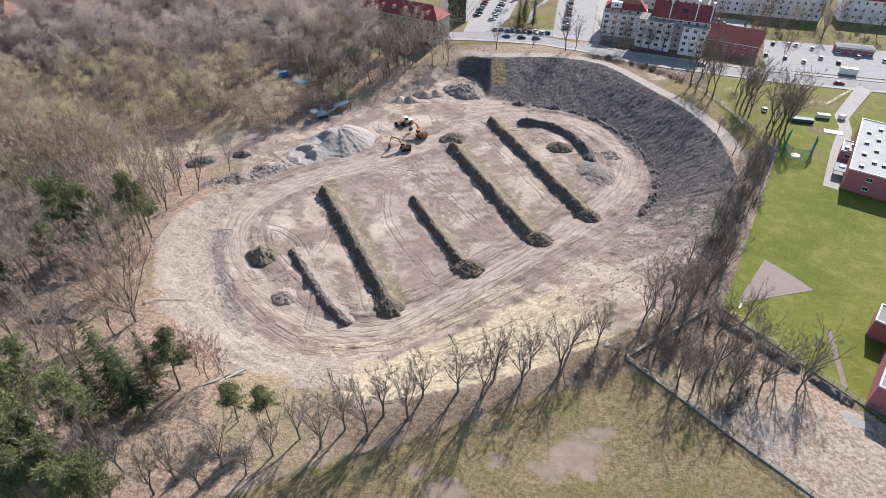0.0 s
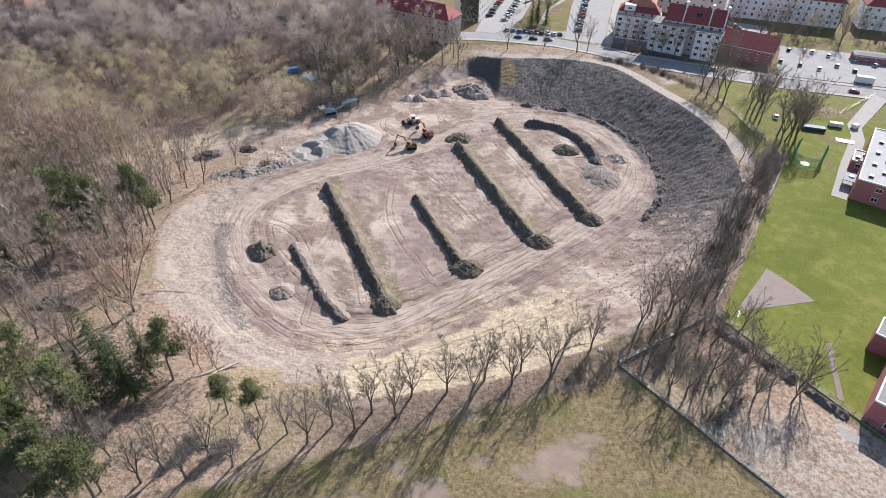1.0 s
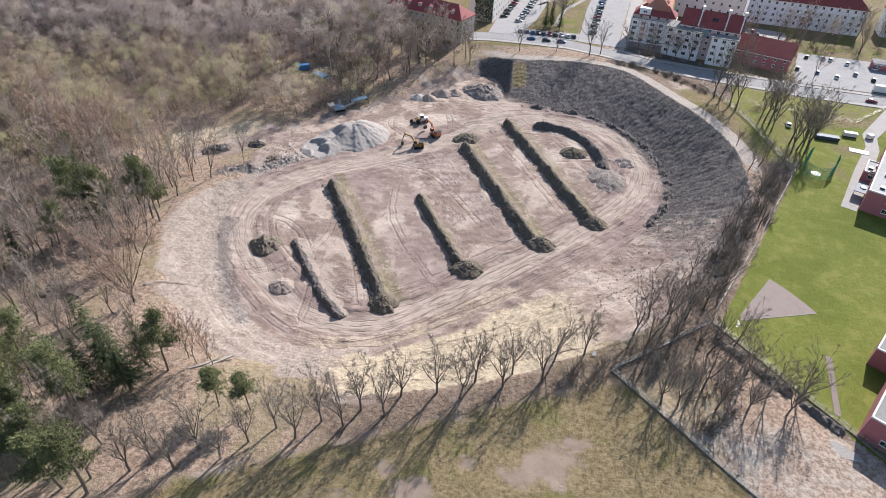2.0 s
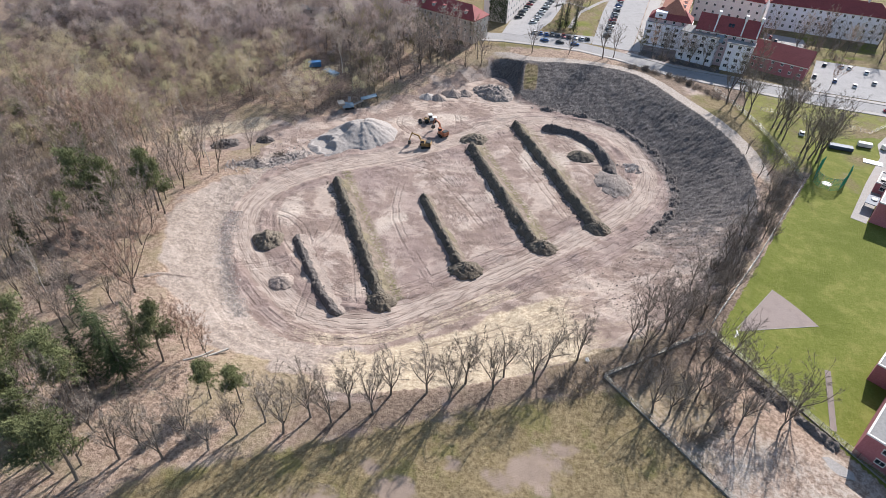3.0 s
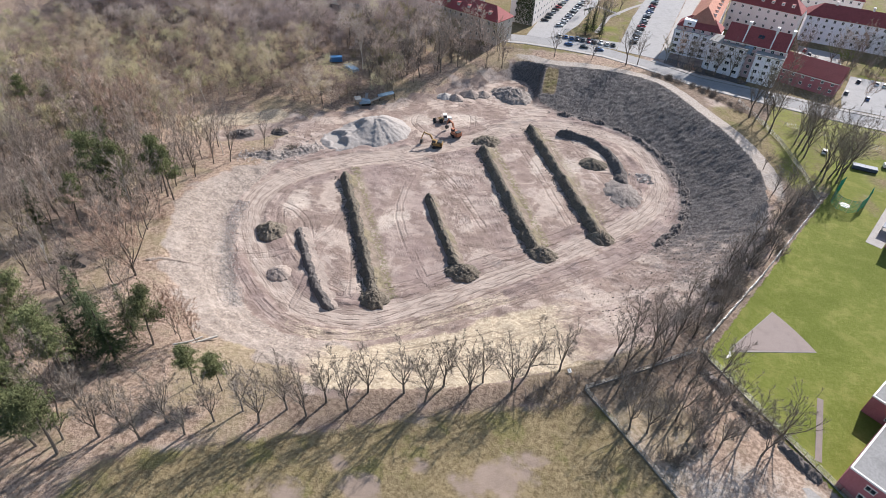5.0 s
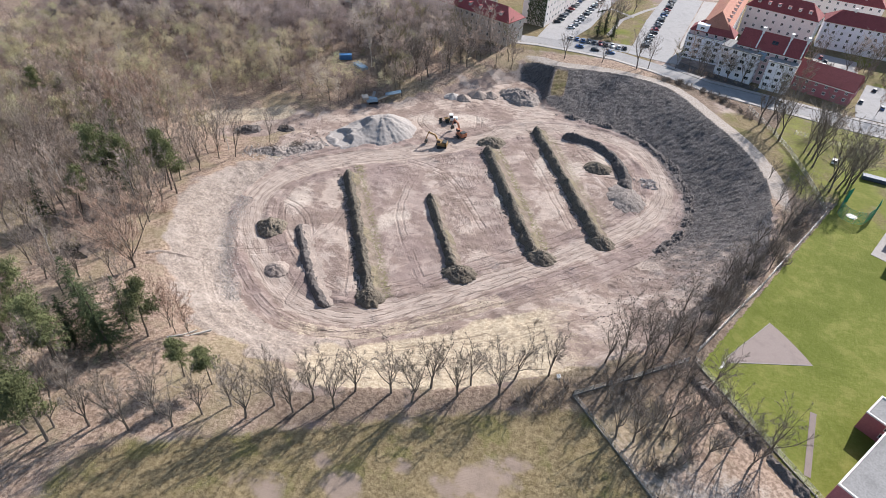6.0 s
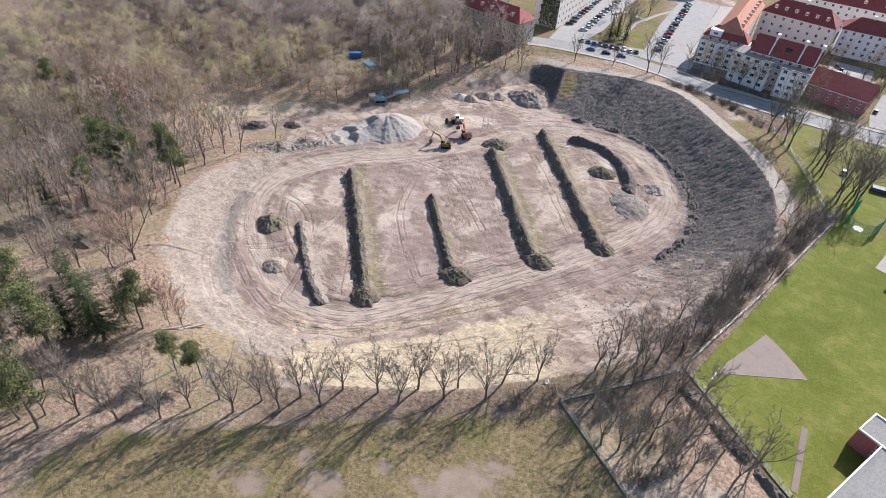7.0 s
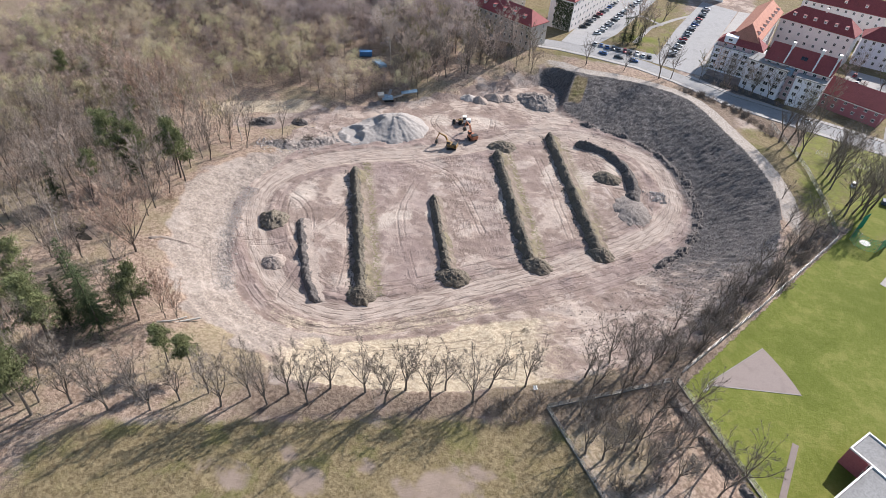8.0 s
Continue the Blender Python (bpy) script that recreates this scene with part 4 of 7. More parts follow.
def cone_heap(name, x, y, peaks, rx, ry, mat, seed, label, category, group, hollow=()):
    """Tipped loose material: cones at the angle of repose that run into each other, with an optional dug-out hollow."""
    V, F, n = [], [], 90
    for j in range(n + 1):
        for i in range(n + 1):
            a, b = rx * (2 * i / n - 1), ry * (2 * j / n - 1)
            wob = 0.35 * noise.noise((a * 0.2, b * 0.2, seed)) + 0.26 * noise.noise((a * 0.9, b * 0.9, seed + 2)) + 0.10 * noise.noise((a * 3.4, b * 3.4, seed + 4)) + 0.55 * abs(noise.noise((math.atan2(b - 4, a - 3) * 5.0, 0.0, seed + 8))) + 0.7 * noise.noise((math.atan2(b - 4, a - 3) * 2.2, 0.0, seed + 6))
            h = math.log(sum(math.exp(1.6 * (pz - slope * math.sqrt((a - px) ** 2 + (b - py) ** 2 + 4.5))) for px, py, pz, slope in peaks)) / 1.6 + wob
            for hx, hy, hr, floor_z in hollow:
                h = min(h, floor_z + 1.5 * max(0.0, math.hypot(a - hx, b - hy) - hr * (1 + 0.3 * noise.noise((a * 0.6, b * 0.6, 3)))))
            V.append((a, b, max(h, -0.25) if h > 0 else -0.25))
    for j in range(n):
        for i in range(n):
            k = j * (n + 1) + i
            q = (k, k + 1, k + n + 2, k + n + 1)
            if any(V[c][2] > -0.2 for c in q):
                F.append(q)
    ob = new(name, smooth(mesh_of(name, V, F, mat)))
    ob.location = (x, y, ground_at(x, y))
    return tagged(ob, label, category, group)


cone_heap("gravel_mound", -45.0, 196.5, [(5.0, 5.0, 7.0, 0.60), (0.5, 2.5, 6.6, 0.62), (-6.5, -6.0, 3.4, 0.40)], 18, 18, SAND, 21, "pale grey crushed gravel heap with a dug-out face", "gravel mound", "", ((-4.4, 0.2, 2.4, 2.2), (-10.5, -6.5, 3.0, 0.2), (-6.5, -11.0, 2.6, 0.2)))
mound("rubble_mound", -23, 238.2, 4.2, 3.2, 2.0, 0, SAND, 23, "grey heap of broken concrete", "rubble mound", "rubble mounds", clod=0.22, power=0.95, z=0.1)
mound("rubble_mound", -18.2, 238.2, 3.8, 3.2, 2.3, 0, SPOIL, 26, "grey cone of crushed rubble", "rubble mound", "rubble mounds", clod=0.22, power=0.9, z=0.1)
mound("rubble_mound", -12.6, 243.8, 4.8, 3.8, 2.5, 0, SPOIL, 24, "pinkish grey heap of crushed rubble", "rubble mound", "rubble mounds", clod=0.22, power=0.9, z=0.2)
mound("rubble_mound", -7.4, 245.2, 3.8, 3.2, 2.1, 0, SPOIL, 27, "small pinkish cone of crushed rubble", "rubble mound", "rubble mounds", clod=0.22, power=0.9, z=0.2)
mound("rubble_mound", 5.0, 248.5, 9.4, 7.0, 3.2, -30, STONY, 25, "mound of brown spoil with roots and concrete", "rubble mound", "rubble mounds", clod=1.2, power=1.5, z=0.2)


mound("brush_mound", -89.5, 183, 5.5, 4.2, 1.8, 20, SOIL, 29, "dark heap of dug roots and brush on stripped ground", "brush mound", "brush mounds", clod=1.1, power=1.6)
mound("brush_mound", -76, 187, 3.4, 2.6, 1.4, 0, SOIL, 30, "small dark heap of dug roots", "brush mound", "brush mounds", clod=0.9, power=1.6)


def root_tangle(x, y, reach, seed):
    """Torn roots sticking out of a dug heap."""
    r = random.Random(seed)
    V, F = [], []
    for _ in range(46):
        a, up = r.uniform(0, 6.283), r.uniform(0.1, 1.0)
        p = Vector((r.gauss(0, reach * 0.3), r.gauss(0, reach * 0.25), r.uniform(0.2, 1.2)))
        limb(V, F, r, p, Vector((math.cos(a), math.sin(a), up)).normalized(), r.uniform(0.8, 2.2), 0.12, 0.03, 4, 3, 0.0, 0.3)
    ob = new("root_tangle", mesh_of("root_tangle", V, F, BARK))
    ob.location = (x, y, ground_at(x, y))
    return tagged(ob, "tangle of dark torn roots on a dug heap", "roots", "root tangles")


def rock_field(name, spots, mat, label, low, high, seed):
    """Loose broken stones that nobody could count, joined."""
    r = random.Random(seed)
    V, F = [], []
    inside = within(np.array([p[0] for p in spots]), np.array([p[1] for p in spots]), R_CREST)
    for (x, y), kept in zip(spots, inside):
        if not kept and x > -40:
            continue
        z = ground_at(x, y)
        s = r.uniform(low, high) * r.uniform(0.5, 1.0)
        m = pose(x, y, float(z) + s * 0.15, r.uniform(-40, 40), r.uniform(-40, 40), r.uniform(0, 360))
        a, b, c = s * r.uniform(0.6, 1.2), s * r.uniform(0.5, 1.0), s * r.uniform(0.3, 0.7)
        box(V, F, -a / 2, a / 2, -b / 2, b / 2, -c / 2, c / 2, min(b, c) * 0.2, m)
    return tagged(new(name, mesh_of(name, V, F, mat)), label, "rubble", kind="stuff")


def strewn(line, width, count, seed):
    r = random.Random(seed)
    P = [Vector(p) for p in line]
    L = [(b - a).length for a, b in zip(P, P[1:])]
    out = []
    for _ in range(count):
        s, i = r.uniform(0, sum(L)), 0
        while s > L[i] and i < len(L) - 1:
            s -= L[i]
            i += 1
        d = (P[i + 1] - P[i]).normalized()
        q = P[i] + d * s + Vector((d.y, -d.x)) * r.gauss(0, width / 2.4)
        out.append((q.x, q.y))
    return out


rock_field("rubble", strewn([(-47, 99), (-51.5, 104), (-60.4, 118), (-67.5, 135), (-68.5, 143)], 3.2, 2600, 31), STONE, "band of broken pale concrete along the bank's foot", 0.1, 0.56, 41)
heap("rubble_bank", [(-79, 168), (-71, 171), (-64.5, 176.5), (-58.5, 183)], 7.5, 1.5, STONY, 34, "long low heap of broken concrete and roots", "rubble bank", drape=True, clod=0.7, broken=0.4)
rock_field("rubble", strewn([(-82, 166), (-72, 170), (-65, 176), (-58, 184)], 6, 650, 32), STONE, "strewn broken concrete beside the haul road", 0.15, 0.85, 42)
rock_field("rubble", strewn([(60, 199), (61.5, 193)], 4, 170, 33), STONE, "few broken stones inside the track's bend", 0.3, 1.1, 43)
# clods only on each ridge's shaded foot, where they darken its cast shadow
rock_field("clods", strewn([(-44.6, 165.8), (-31.2, 140.8), (-15.9, 110.3)], 1.6, 420, 53), TURF, "turf clods rolled off a ridge, darkening its shadowed foot", 0.15, 0.6, 54)
rock_field("clods", strewn([(-2.0, 199.0), (11.6, 169.2), (24.2, 142.4)], 1.6, 420, 55), TURF, "turf clods rolled off a ridge, darkening its shadowed foot", 0.15, 0.6, 56)
rock_field("clods", strewn([(13.2, 220.8), (27.6, 188.6), (42.6, 155.2)], 1.6, 420, 57), TURF, "turf clods rolled off a ridge, darkening its shadowed foot", 0.15, 0.6, 58)
rock_field("rubble", strewn([(-3, 248), (4, 252), (9, 247)], 6, 200, 51), STONE, "broken concrete on the dark spoil mound", 0.3, 1.2, 52)
rock_field("clods", strewn([(62, 226), (73, 203), (76, 183), (70, 165), (60, 152)], 5, 900, 34), SOIL, "dark clods fallen at the bank's foot", 0.1, 0.42, 44)
rock_field("clods", strewn([(46, 139), (27, 125.5), (11, 112), (-2, 102)], 5, 900, 35), SPOIL, "tan clods beside the haul road", 0.08, 0.26, 45)
rock_field("clods", strewn([(18, 118), (45, 148), (62, 180), (52, 214), (20, 224), (-10, 205), (-40, 180), (-58, 150), (-52, 122), (-28, 104)], 26, 1800, 37), SPOIL, "scattered tan clods over the arena", 0.08, 0.36, 47)
rock_field("clods", strewn([(30, 246), (58, 240), (78, 215), (85, 190), (82, 165), (70, 140), (50, 112)], 18, 1700, 38), SOIL, "dark clods over the stripped bank", 0.12, 0.55, 48)
rock_field("clods", strewn([(-66, 185), (-78, 178), (-60, 192)], 12, 220, 36), SOIL, "dark roots and clods on stripped ground", 0.12, 0.5, 46)

# ---- trees ----


def bend(r, d, amount):
    return (d + Vector((r.gauss(0, amount), r.gauss(0, amount), r.gauss(0, amount)))).normalized()


def limb(V, F, r, p, d, length, r0, r1, sides, segs, lift=0.0, wander=0.12):
    pts, rad = [p], [r0]
    for i in range(segs):
        d = bend(r, d + Vector((0, 0, lift)), wander)
        pts.append(pts[-1] + d * (length / segs))
        rad.append(r0 + (r1 - r0) * (i + 1) / segs)
    tube(V, F, pts, rad, sides)
    return pts, d


def sprig(V, F, r, p, d, length, width):
    """One fine twig: a tapered blade with a kink."""
    n = len(V)
    w = d.cross(Vector((r.gauss(0, 1), r.gauss(0, 1), r.gauss(0, 1)))).normalized() * width
    m = p + d * (length * 0.55)
    V.extend((p - w, p + w, m + w * 0.7, m - w * 0.7, m + bend(r, d, 0.35) * (length * 0.45)))
    F.append((n, n + 1, n + 2, n + 3))
    F.append((n + 3, n + 2, n + 4))


def blade(V, F, r, p, d, length, width):
    """One fine twig seen from afar: a straight taper."""
    n = len(V)
    w = d.cross(Vector((r.gauss(0, 1), r.gauss(0, 1), r.gauss(0, 1)))).normalized() * width
    V.extend((p - w, p + w, p + d * length))
    F.append((n, n + 1, n + 2))


def bare_tree_meshes(seed, h, spread, fork, limbs, thick, bark, twig, branches=6, twigs=9, twig_r=0.022, twig_kind=sprig):
    """Trunk with its limbs, and a crown of fine twigs."""
    r = random.Random(seed)
    V, F, TV, TF = [], [], [], []
    pts, d = limb(V, F, r, Vector((0, 0, -0.4)), bend(r, Vector((0, 0, 1)), 0.06), h * fork + 0.4, thick, thick * 0.72, 7, 3, wander=0.05)
    top = pts[-1]
    for i in range(limbs):
        a = 6.283 * (i + r.uniform(0.1, 0.9)) / limbs
        out_ = Vector((math.cos(a), math.sin(a), 0)) * (spread * r.uniform(0.5, 1.1) if i else 0.1)
        lp, ld = limb(V, F, r, top - Vector((0, 0, r.uniform(0, h * fork * 0.35) if i else 0)), (out_ + Vector((0, 0, 1))).normalized(), h * (1 - fork) * r.uniform(0.75, 1.0),
                      thick * 0.46, thick * 0.07, 5, 5, 0.10, 0.12)
        for j in range(branches):
            k = 1 + (j % 4)
            q = lp[k].lerp(lp[k + 1], r.random()) if k < 5 else lp[5]
            b = r.uniform(0, 6.283)
            dd = (Vector((math.cos(b), math.sin(b), r.uniform(0.3, 1.1))) * 0.9 + ld * 0.5).normalized()
            bp, bd = limb(V, F, r, q, dd, h * r.uniform(0.14, 0.28), thick * 0.11, thick * 0.03, 3, 3, 0.08, 0.18)
            for t in range(twigs):
                m = bp[1 + t % 3].lerp(bp[min(3, 2 + t % 3)], r.random())
                twig_kind(TV, TF, r, m, bend(r, bd + Vector((0, 0, 0.15)), 0.6), h * r.uniform(0.045, 0.105), twig_r * r.uniform(0.7, 1.4))
    return smooth(mesh_of("trunk", V, F, bark)), mesh_of("crown", TV, TF, twig)


def thicket_tree(seed, h, wide, blades):
    """One tree of a dense stand, seen from far: stem and limbs, and a crown of several clumps of fine twigs."""
    r = random.Random(seed)
    V, F, TV, TF = [], [], [], []
    lp, d = limb(V, F, r, Vector((0, 0, -0.3)), bend(r, Vector((0, 0, 1)), 0.08), h * 0.85, 0.10, 0.03, 4, 3, wander=0.07)
    clumps = []
    for i in range(11):
        a, f = r.uniform(0, 6.283), 0.38 + 0.56 * (i + r.random()) / 11
        reach = wide * h * math.sqrt(max(0.05, 1 - ((f - 0.62) / 0.42) ** 2)) * r.uniform(0.45, 1.0)
        c = Vector((math.cos(a) * reach, math.sin(a) * reach, f * h))
        clumps.append((c, h * r.uniform(0.05, 0.085)))
        tube(V, F, [lp[1 + i % 2].lerp(lp[2 + i % 2], r.random()), c], [0.035, 0.015], 3)
    for t in range(blades):
        c, w = clumps[t % 11]
        o = c + Vector((r.gauss(0, w), r.gauss(0, w), r.gauss(0, w * 0.8)))
        blade(TV, TF, r, o, bend(r, (o - Vector((0, 0, 0.3 * h))).normalized(), 0.9), h * r.uniform(0.045, 0.095), 0.06 * r.uniform(0.6, 1.4))
    return V, F, TV, TF


def shrub_meshes(seed, h, width, stems, twig, twig_r=0.02, twigs=20):
    r = random.Random(seed)
    V, F, TV, TF = [], [], [], []
    for i in range(stems):
        a, s = r.uniform(0, 6.283), r.uniform(0, width / 2)
        p = Vector((math.cos(a) * s * 0.4, math.sin(a) * s * 0.4, -0.2))
        d = Vector((math.cos(a) * s / h, math.sin(a) * s / h, 1)).normalized()
        lp, ld = limb(V, F, r, p, d, h * r.uniform(0.6, 1.0), 0.035, 0.01, 3, 3, 0.02, 0.12)
        for t in range(twigs):
            blade(TV, TF, r, lp[t % 3].lerp(lp[1 + t % 3], r.random()), bend(r, ld, 0.5), h * r.uniform(0.15, 0.35), twig_r * r.uniform(0.7, 1.4))
    return mesh_of("stem", V, F, twig), mesh_of("crown", TV, TF, twig)


def spruce_meshes(seed, h, width):
    """A straight trunk and whorls of drooping, needled branches."""
    r = random.Random(seed)
    V, F, NV, NF = [], [], [], []
    limb(V, F, r, Vector((0, 0, -0.4)), Vector((0, 0, 1)), h, h * 0.018, 0.03, 7, 5, wander=0.01)
    levels = int(h * 1.7)
    for i in range(levels):
        f = i / levels
        z = h * (0.12 + 0.87 * f)
        reach = width / 2 * (1 - f) ** 0.8 * r.uniform(0.8, 1.1) + 0.25
        for k in range(max(5, int(10 * (1 - f * 0.5)))):
            a = r.uniform(0, 6.283)
            d = Vector((math.cos(a), math.sin(a), 0))
            side = Vector((-d.y, d.x, 0))
            n = max(3, int(reach / 0.30))
            for j in range(n):
                u = (j + 0.6) / n
                c = Vector((0, 0, z)) + d * (reach * u * r.uniform(0.85, 1.1)) + Vector((0, 0, -0.32 * reach * u ** 1.5 + r.gauss(0, 0.1)))
                s = 0.47 * (1.15 - 0.5 * u) * r.uniform(0.7, 1.3)
                tuft(NV, NF, r, c, s, d, side)
    return smooth(mesh_of("trunk", V, F, BARK)), mesh_of("crown", NV, NF, NEEDLE)


def tuft(V, F, r, c, s, d, side):
    """A small clump of needles: three crossed, tapered blades."""
    for _ in range(3):
        a = bend(r, d + side * r.uniform(-0.8, 0.8) + Vector((0, 0, r.uniform(-0.5, 0.3))), 0.3)
        b = a.cross(bend(r, Vector((0, 0, 1)), 0.5)).normalized() * s * 0.13
        n = len(V)
        V.extend((c - a * s * 0.4, c + b + a * s * 0.2, c + a * s * 1.1, c - b + a * s * 0.2))
        F.append((n, n + 1, n + 2, n + 3))


def pine_meshes(seed, h, width, base):
    r = random.Random(seed)
    V, F, NV, NF = [], [], [], []
    lp, _ = limb(V, F, r, Vector((0, 0, -0.4)), Vector((0, 0, 1)), h * 0.97, h * 0.016, 0.06, 7, 6, wander=0.03)
    for i in range(22):
        f = base + (1 - base) * (i + r.random()) / 22
        p = lp[min(5, int(f * 6))].lerp(lp[min(6, int(f * 6) + 1)], (f * 6) % 1)
        a = r.uniform(0, 6.283)
        reach = width / 2 * (1.1 - 0.75 * (f - base) / (1 - base)) * r.uniform(0.6, 1.1)
        bp, bd = limb(V, F, r, p, Vector((math.cos(a), math.sin(a), 0.25)), reach, 0.07, 0.03, 4, 3, 0.08)
        for c in bp[1:]:
            for _ in range(34):
                q = c + Vector((r.gauss(0, 0.62), r.gauss(0, 0.62), r.gauss(0.1, 0.30)))
                dd = Vector((r.gauss(0, 1), r.gauss(0, 1), r.gauss(0.3, 0.6))).normalized()
                tuft(NV, NF, r, q, 0.46 * r.uniform(0.7, 1.3), dd, dd.orthogonal())
    return smooth(mesh_of("trunk", V, F, BARK)), mesh_of("crown", NV, NF, PINE)


def tree_kind(name, meshes, label, category="tree", names=("trunk", "crown"), group=""):
    """The first of a kind, kept to be copied; the place of each copy is set by plant()."""
    ob = thing(name, 0, 0, 0, 0, label, category, group)
    for n, me in zip(names, meshes):
        part(n, me, ob)
    return [ob, 0]


def plant(kind, x, y, size=1.0, turn=None, rnd=random.Random(5), lean=0.0):
    ob, used = kind
    m = pose(x, y, ground_at(x, y), rnd.gauss(0, 2) + lean, rnd.gauss(0, 2), rnd.uniform(0, 360) if turn is None else turn)
    if used:
        ob = copy_thing(ob, m)
    else:
        ob.matrix_basis = m
    ob.scale = (size, size, size * rnd.uniform(0.95, 1.08))
    kind[1] += 1
    return ob


def kinds():
    row = "bare trees along the bank"
    k = {}
    for i in range(5):
        k["row", i] = tree_kind("bare_tree", bare_tree_meshes(100 + i, 13.0 + i * 0.5, 0.44, 0.24, 5, 0.26, BARK, TWIG, 9, 40, 0.016),
                                "leafless broad-headed tree on the bank above the arena", group=row)
    for i in range(4):
        k["tall", i] = tree_kind("tall_bare_tree", bare_tree_meshes(120 + i, 17.5 + i * 0.7, 0.38, 0.25, 5, 0.32, BARK, TWIG, 10, 44, 0.015, blade),
                                 "tall dark leafless tree beside the sports field fence", group="bare trees by the fence")
    for i in range(5):
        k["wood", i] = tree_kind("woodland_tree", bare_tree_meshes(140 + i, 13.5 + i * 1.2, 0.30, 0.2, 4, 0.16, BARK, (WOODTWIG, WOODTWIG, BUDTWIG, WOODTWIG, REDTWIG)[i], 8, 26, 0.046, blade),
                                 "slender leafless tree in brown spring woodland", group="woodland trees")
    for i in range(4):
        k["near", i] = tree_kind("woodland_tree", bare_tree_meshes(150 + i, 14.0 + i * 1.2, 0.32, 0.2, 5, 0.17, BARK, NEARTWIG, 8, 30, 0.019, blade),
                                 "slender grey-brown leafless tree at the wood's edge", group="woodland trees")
    k["birch", 0] = tree_kind("birch", bare_tree_meshes(160, 16, 0.26, 0.35, 4, 0.16, BIRCH, WOODTWIG, 8, 30, 0.02, blade), "white-barked leafless birch in the wood", "birch")
    for i in range(4):
        k["shrub", i] = tree_kind("shrub", shrub_meshes(170 + i, 3.6 + i % 3, 5.5 + i % 3 * 0.5, 20, (NEARTWIG, REDTWIG, BUDTWIG, TWIG)[i], (0.02, 0.018, 0.018, 0.034)[i], (20, 20, 20, 30)[i]), "leafless brown thicket shrub", "shrub", ("stem", "crown"), "thicket shrubs")
    for i in range(2):
        k["spruce", i] = tree_kind("spruce", spruce_meshes(180 + i, 22 + 2 * i, 10.5 + i), "dark green spruce among bare trees", "spruce", group="conifers")
        k["pine", i] = tree_kind("pine", pine_meshes(190 + i, 16 + 3 * i, 7.8, 0.42), "green pine with a bare lower trunk", "pine", group="conifers")
    k["big", 0] = tree_kind("great_bare_tree", bare_tree_meshes(167, 24, 0.85, 0.14, 10, 0.36, BARK, REDTWIG, 12, 60, 0.022, blade), "great reddish leafless tree at the pale bank's edge")
    k["yellow", 0] = tree_kind("budding_tree", bare_tree_meshes(165, 8, 0.6, 0.12, 6, 0.12, BARK, YELLOWTWIG, 8, 20, 0.03), "small tree with yellow spring buds")
    return k


TREES = kinds()
rt = random.Random(77)
ROW = [(-48.6, 52), (-45.6, 54.8), (-40.9, 53.3), (-38, 58), (-33.3, 56.4), (-29.5, 60.6), (-25.2, 64.2), (-20.9, 62.3), (-16.8, 66.6), (-12.3, 65.9), (-9.6, 69.8), (-4.6, 69), (-2.3, 74),
       (5, 75.8), (9.7, 74.9), (12.5, 79.5), (18.4, 79.2), (20.4, 82.8), (26.6, 82), (29, 86.8), (36, 90.3), (-55, 50), (-57, 57)]
for n, (x, y) in enumerate(ROW):
    plant(TREES["row", n % 5], x, y, rt.uniform(0.88, 1.12), rnd=rt)
STRIP = [(97.2, 195.9), (96.7, 179.5), (99.1, 171.8), (95, 163), (88, 156), (92, 152), (84, 147), (79.4, 142.6), (83, 139), (77, 134), (73.7, 129), (76, 126), (69.8, 119.5), (72, 116),
         (63.7, 111.4), (66, 109), (57.6, 107), (52.6, 105), (47.9, 98), (66.9, 124), (56.6, 103), (101, 183), (104, 178), (90, 146), (61, 105), (106, 190), (109, 185)]
for n, (x, y) in enumerate(STRIP):
    plant(TREES["tall", n % 4], x, y, rt.uniform(0.62, 0.92) * (0.68 if y > 118 else 1.0), rnd=rt)
BIG = [(100, 239), (103, 240.2), (104.4, 232), (105.2, 227.2), (113, 221), (114.2, 219.6), (114.8, 216.4), (113.9, 211), (116, 195.5), (119, 198.5), (121, 196.5), (118, 203), (123, 203), (125.7, 205)]
for n, (x, y) in enumerate(BIG):
    plant(TREES["tall", n % 4], x, y, rt.uniform(0.95, 1.25), rnd=rt)
YARD = [(48.4, 88), (51, 79.5), (54.5, 79.6), (60.5, 84.4), (62.3, 80), (67.3, 86.2), (68.7, 80.2), (74.1, 85), (76.7, 80.6), (80.3, 85.2), (61.7, 96), (49.5, 93), (56, 96), (64, 95), (58, 100),
        (70.5, 98), (53, 85.5), (58, 83), (71, 90)]
for n, (x, y) in enumerate(YARD):
    plant(TREES[("row", "tall")[n % 2], n % 4], x, y, rt.uniform(0.7, 0.95), rnd=rt)
for x, y, s in ((-104.5, 240, 0.5), (-63, 72.5, 1.05), (-59.5, 77.5, 0.7), (-66.5, 69, 0.75), (-59, 70.5, 0.85), (-101, 126, 1.0), (-110, 107, 0.75), (-120, 150, 0.7)):
    plant(TREES["spruce", rt.randrange(2)], x, y, s, rnd=rt)
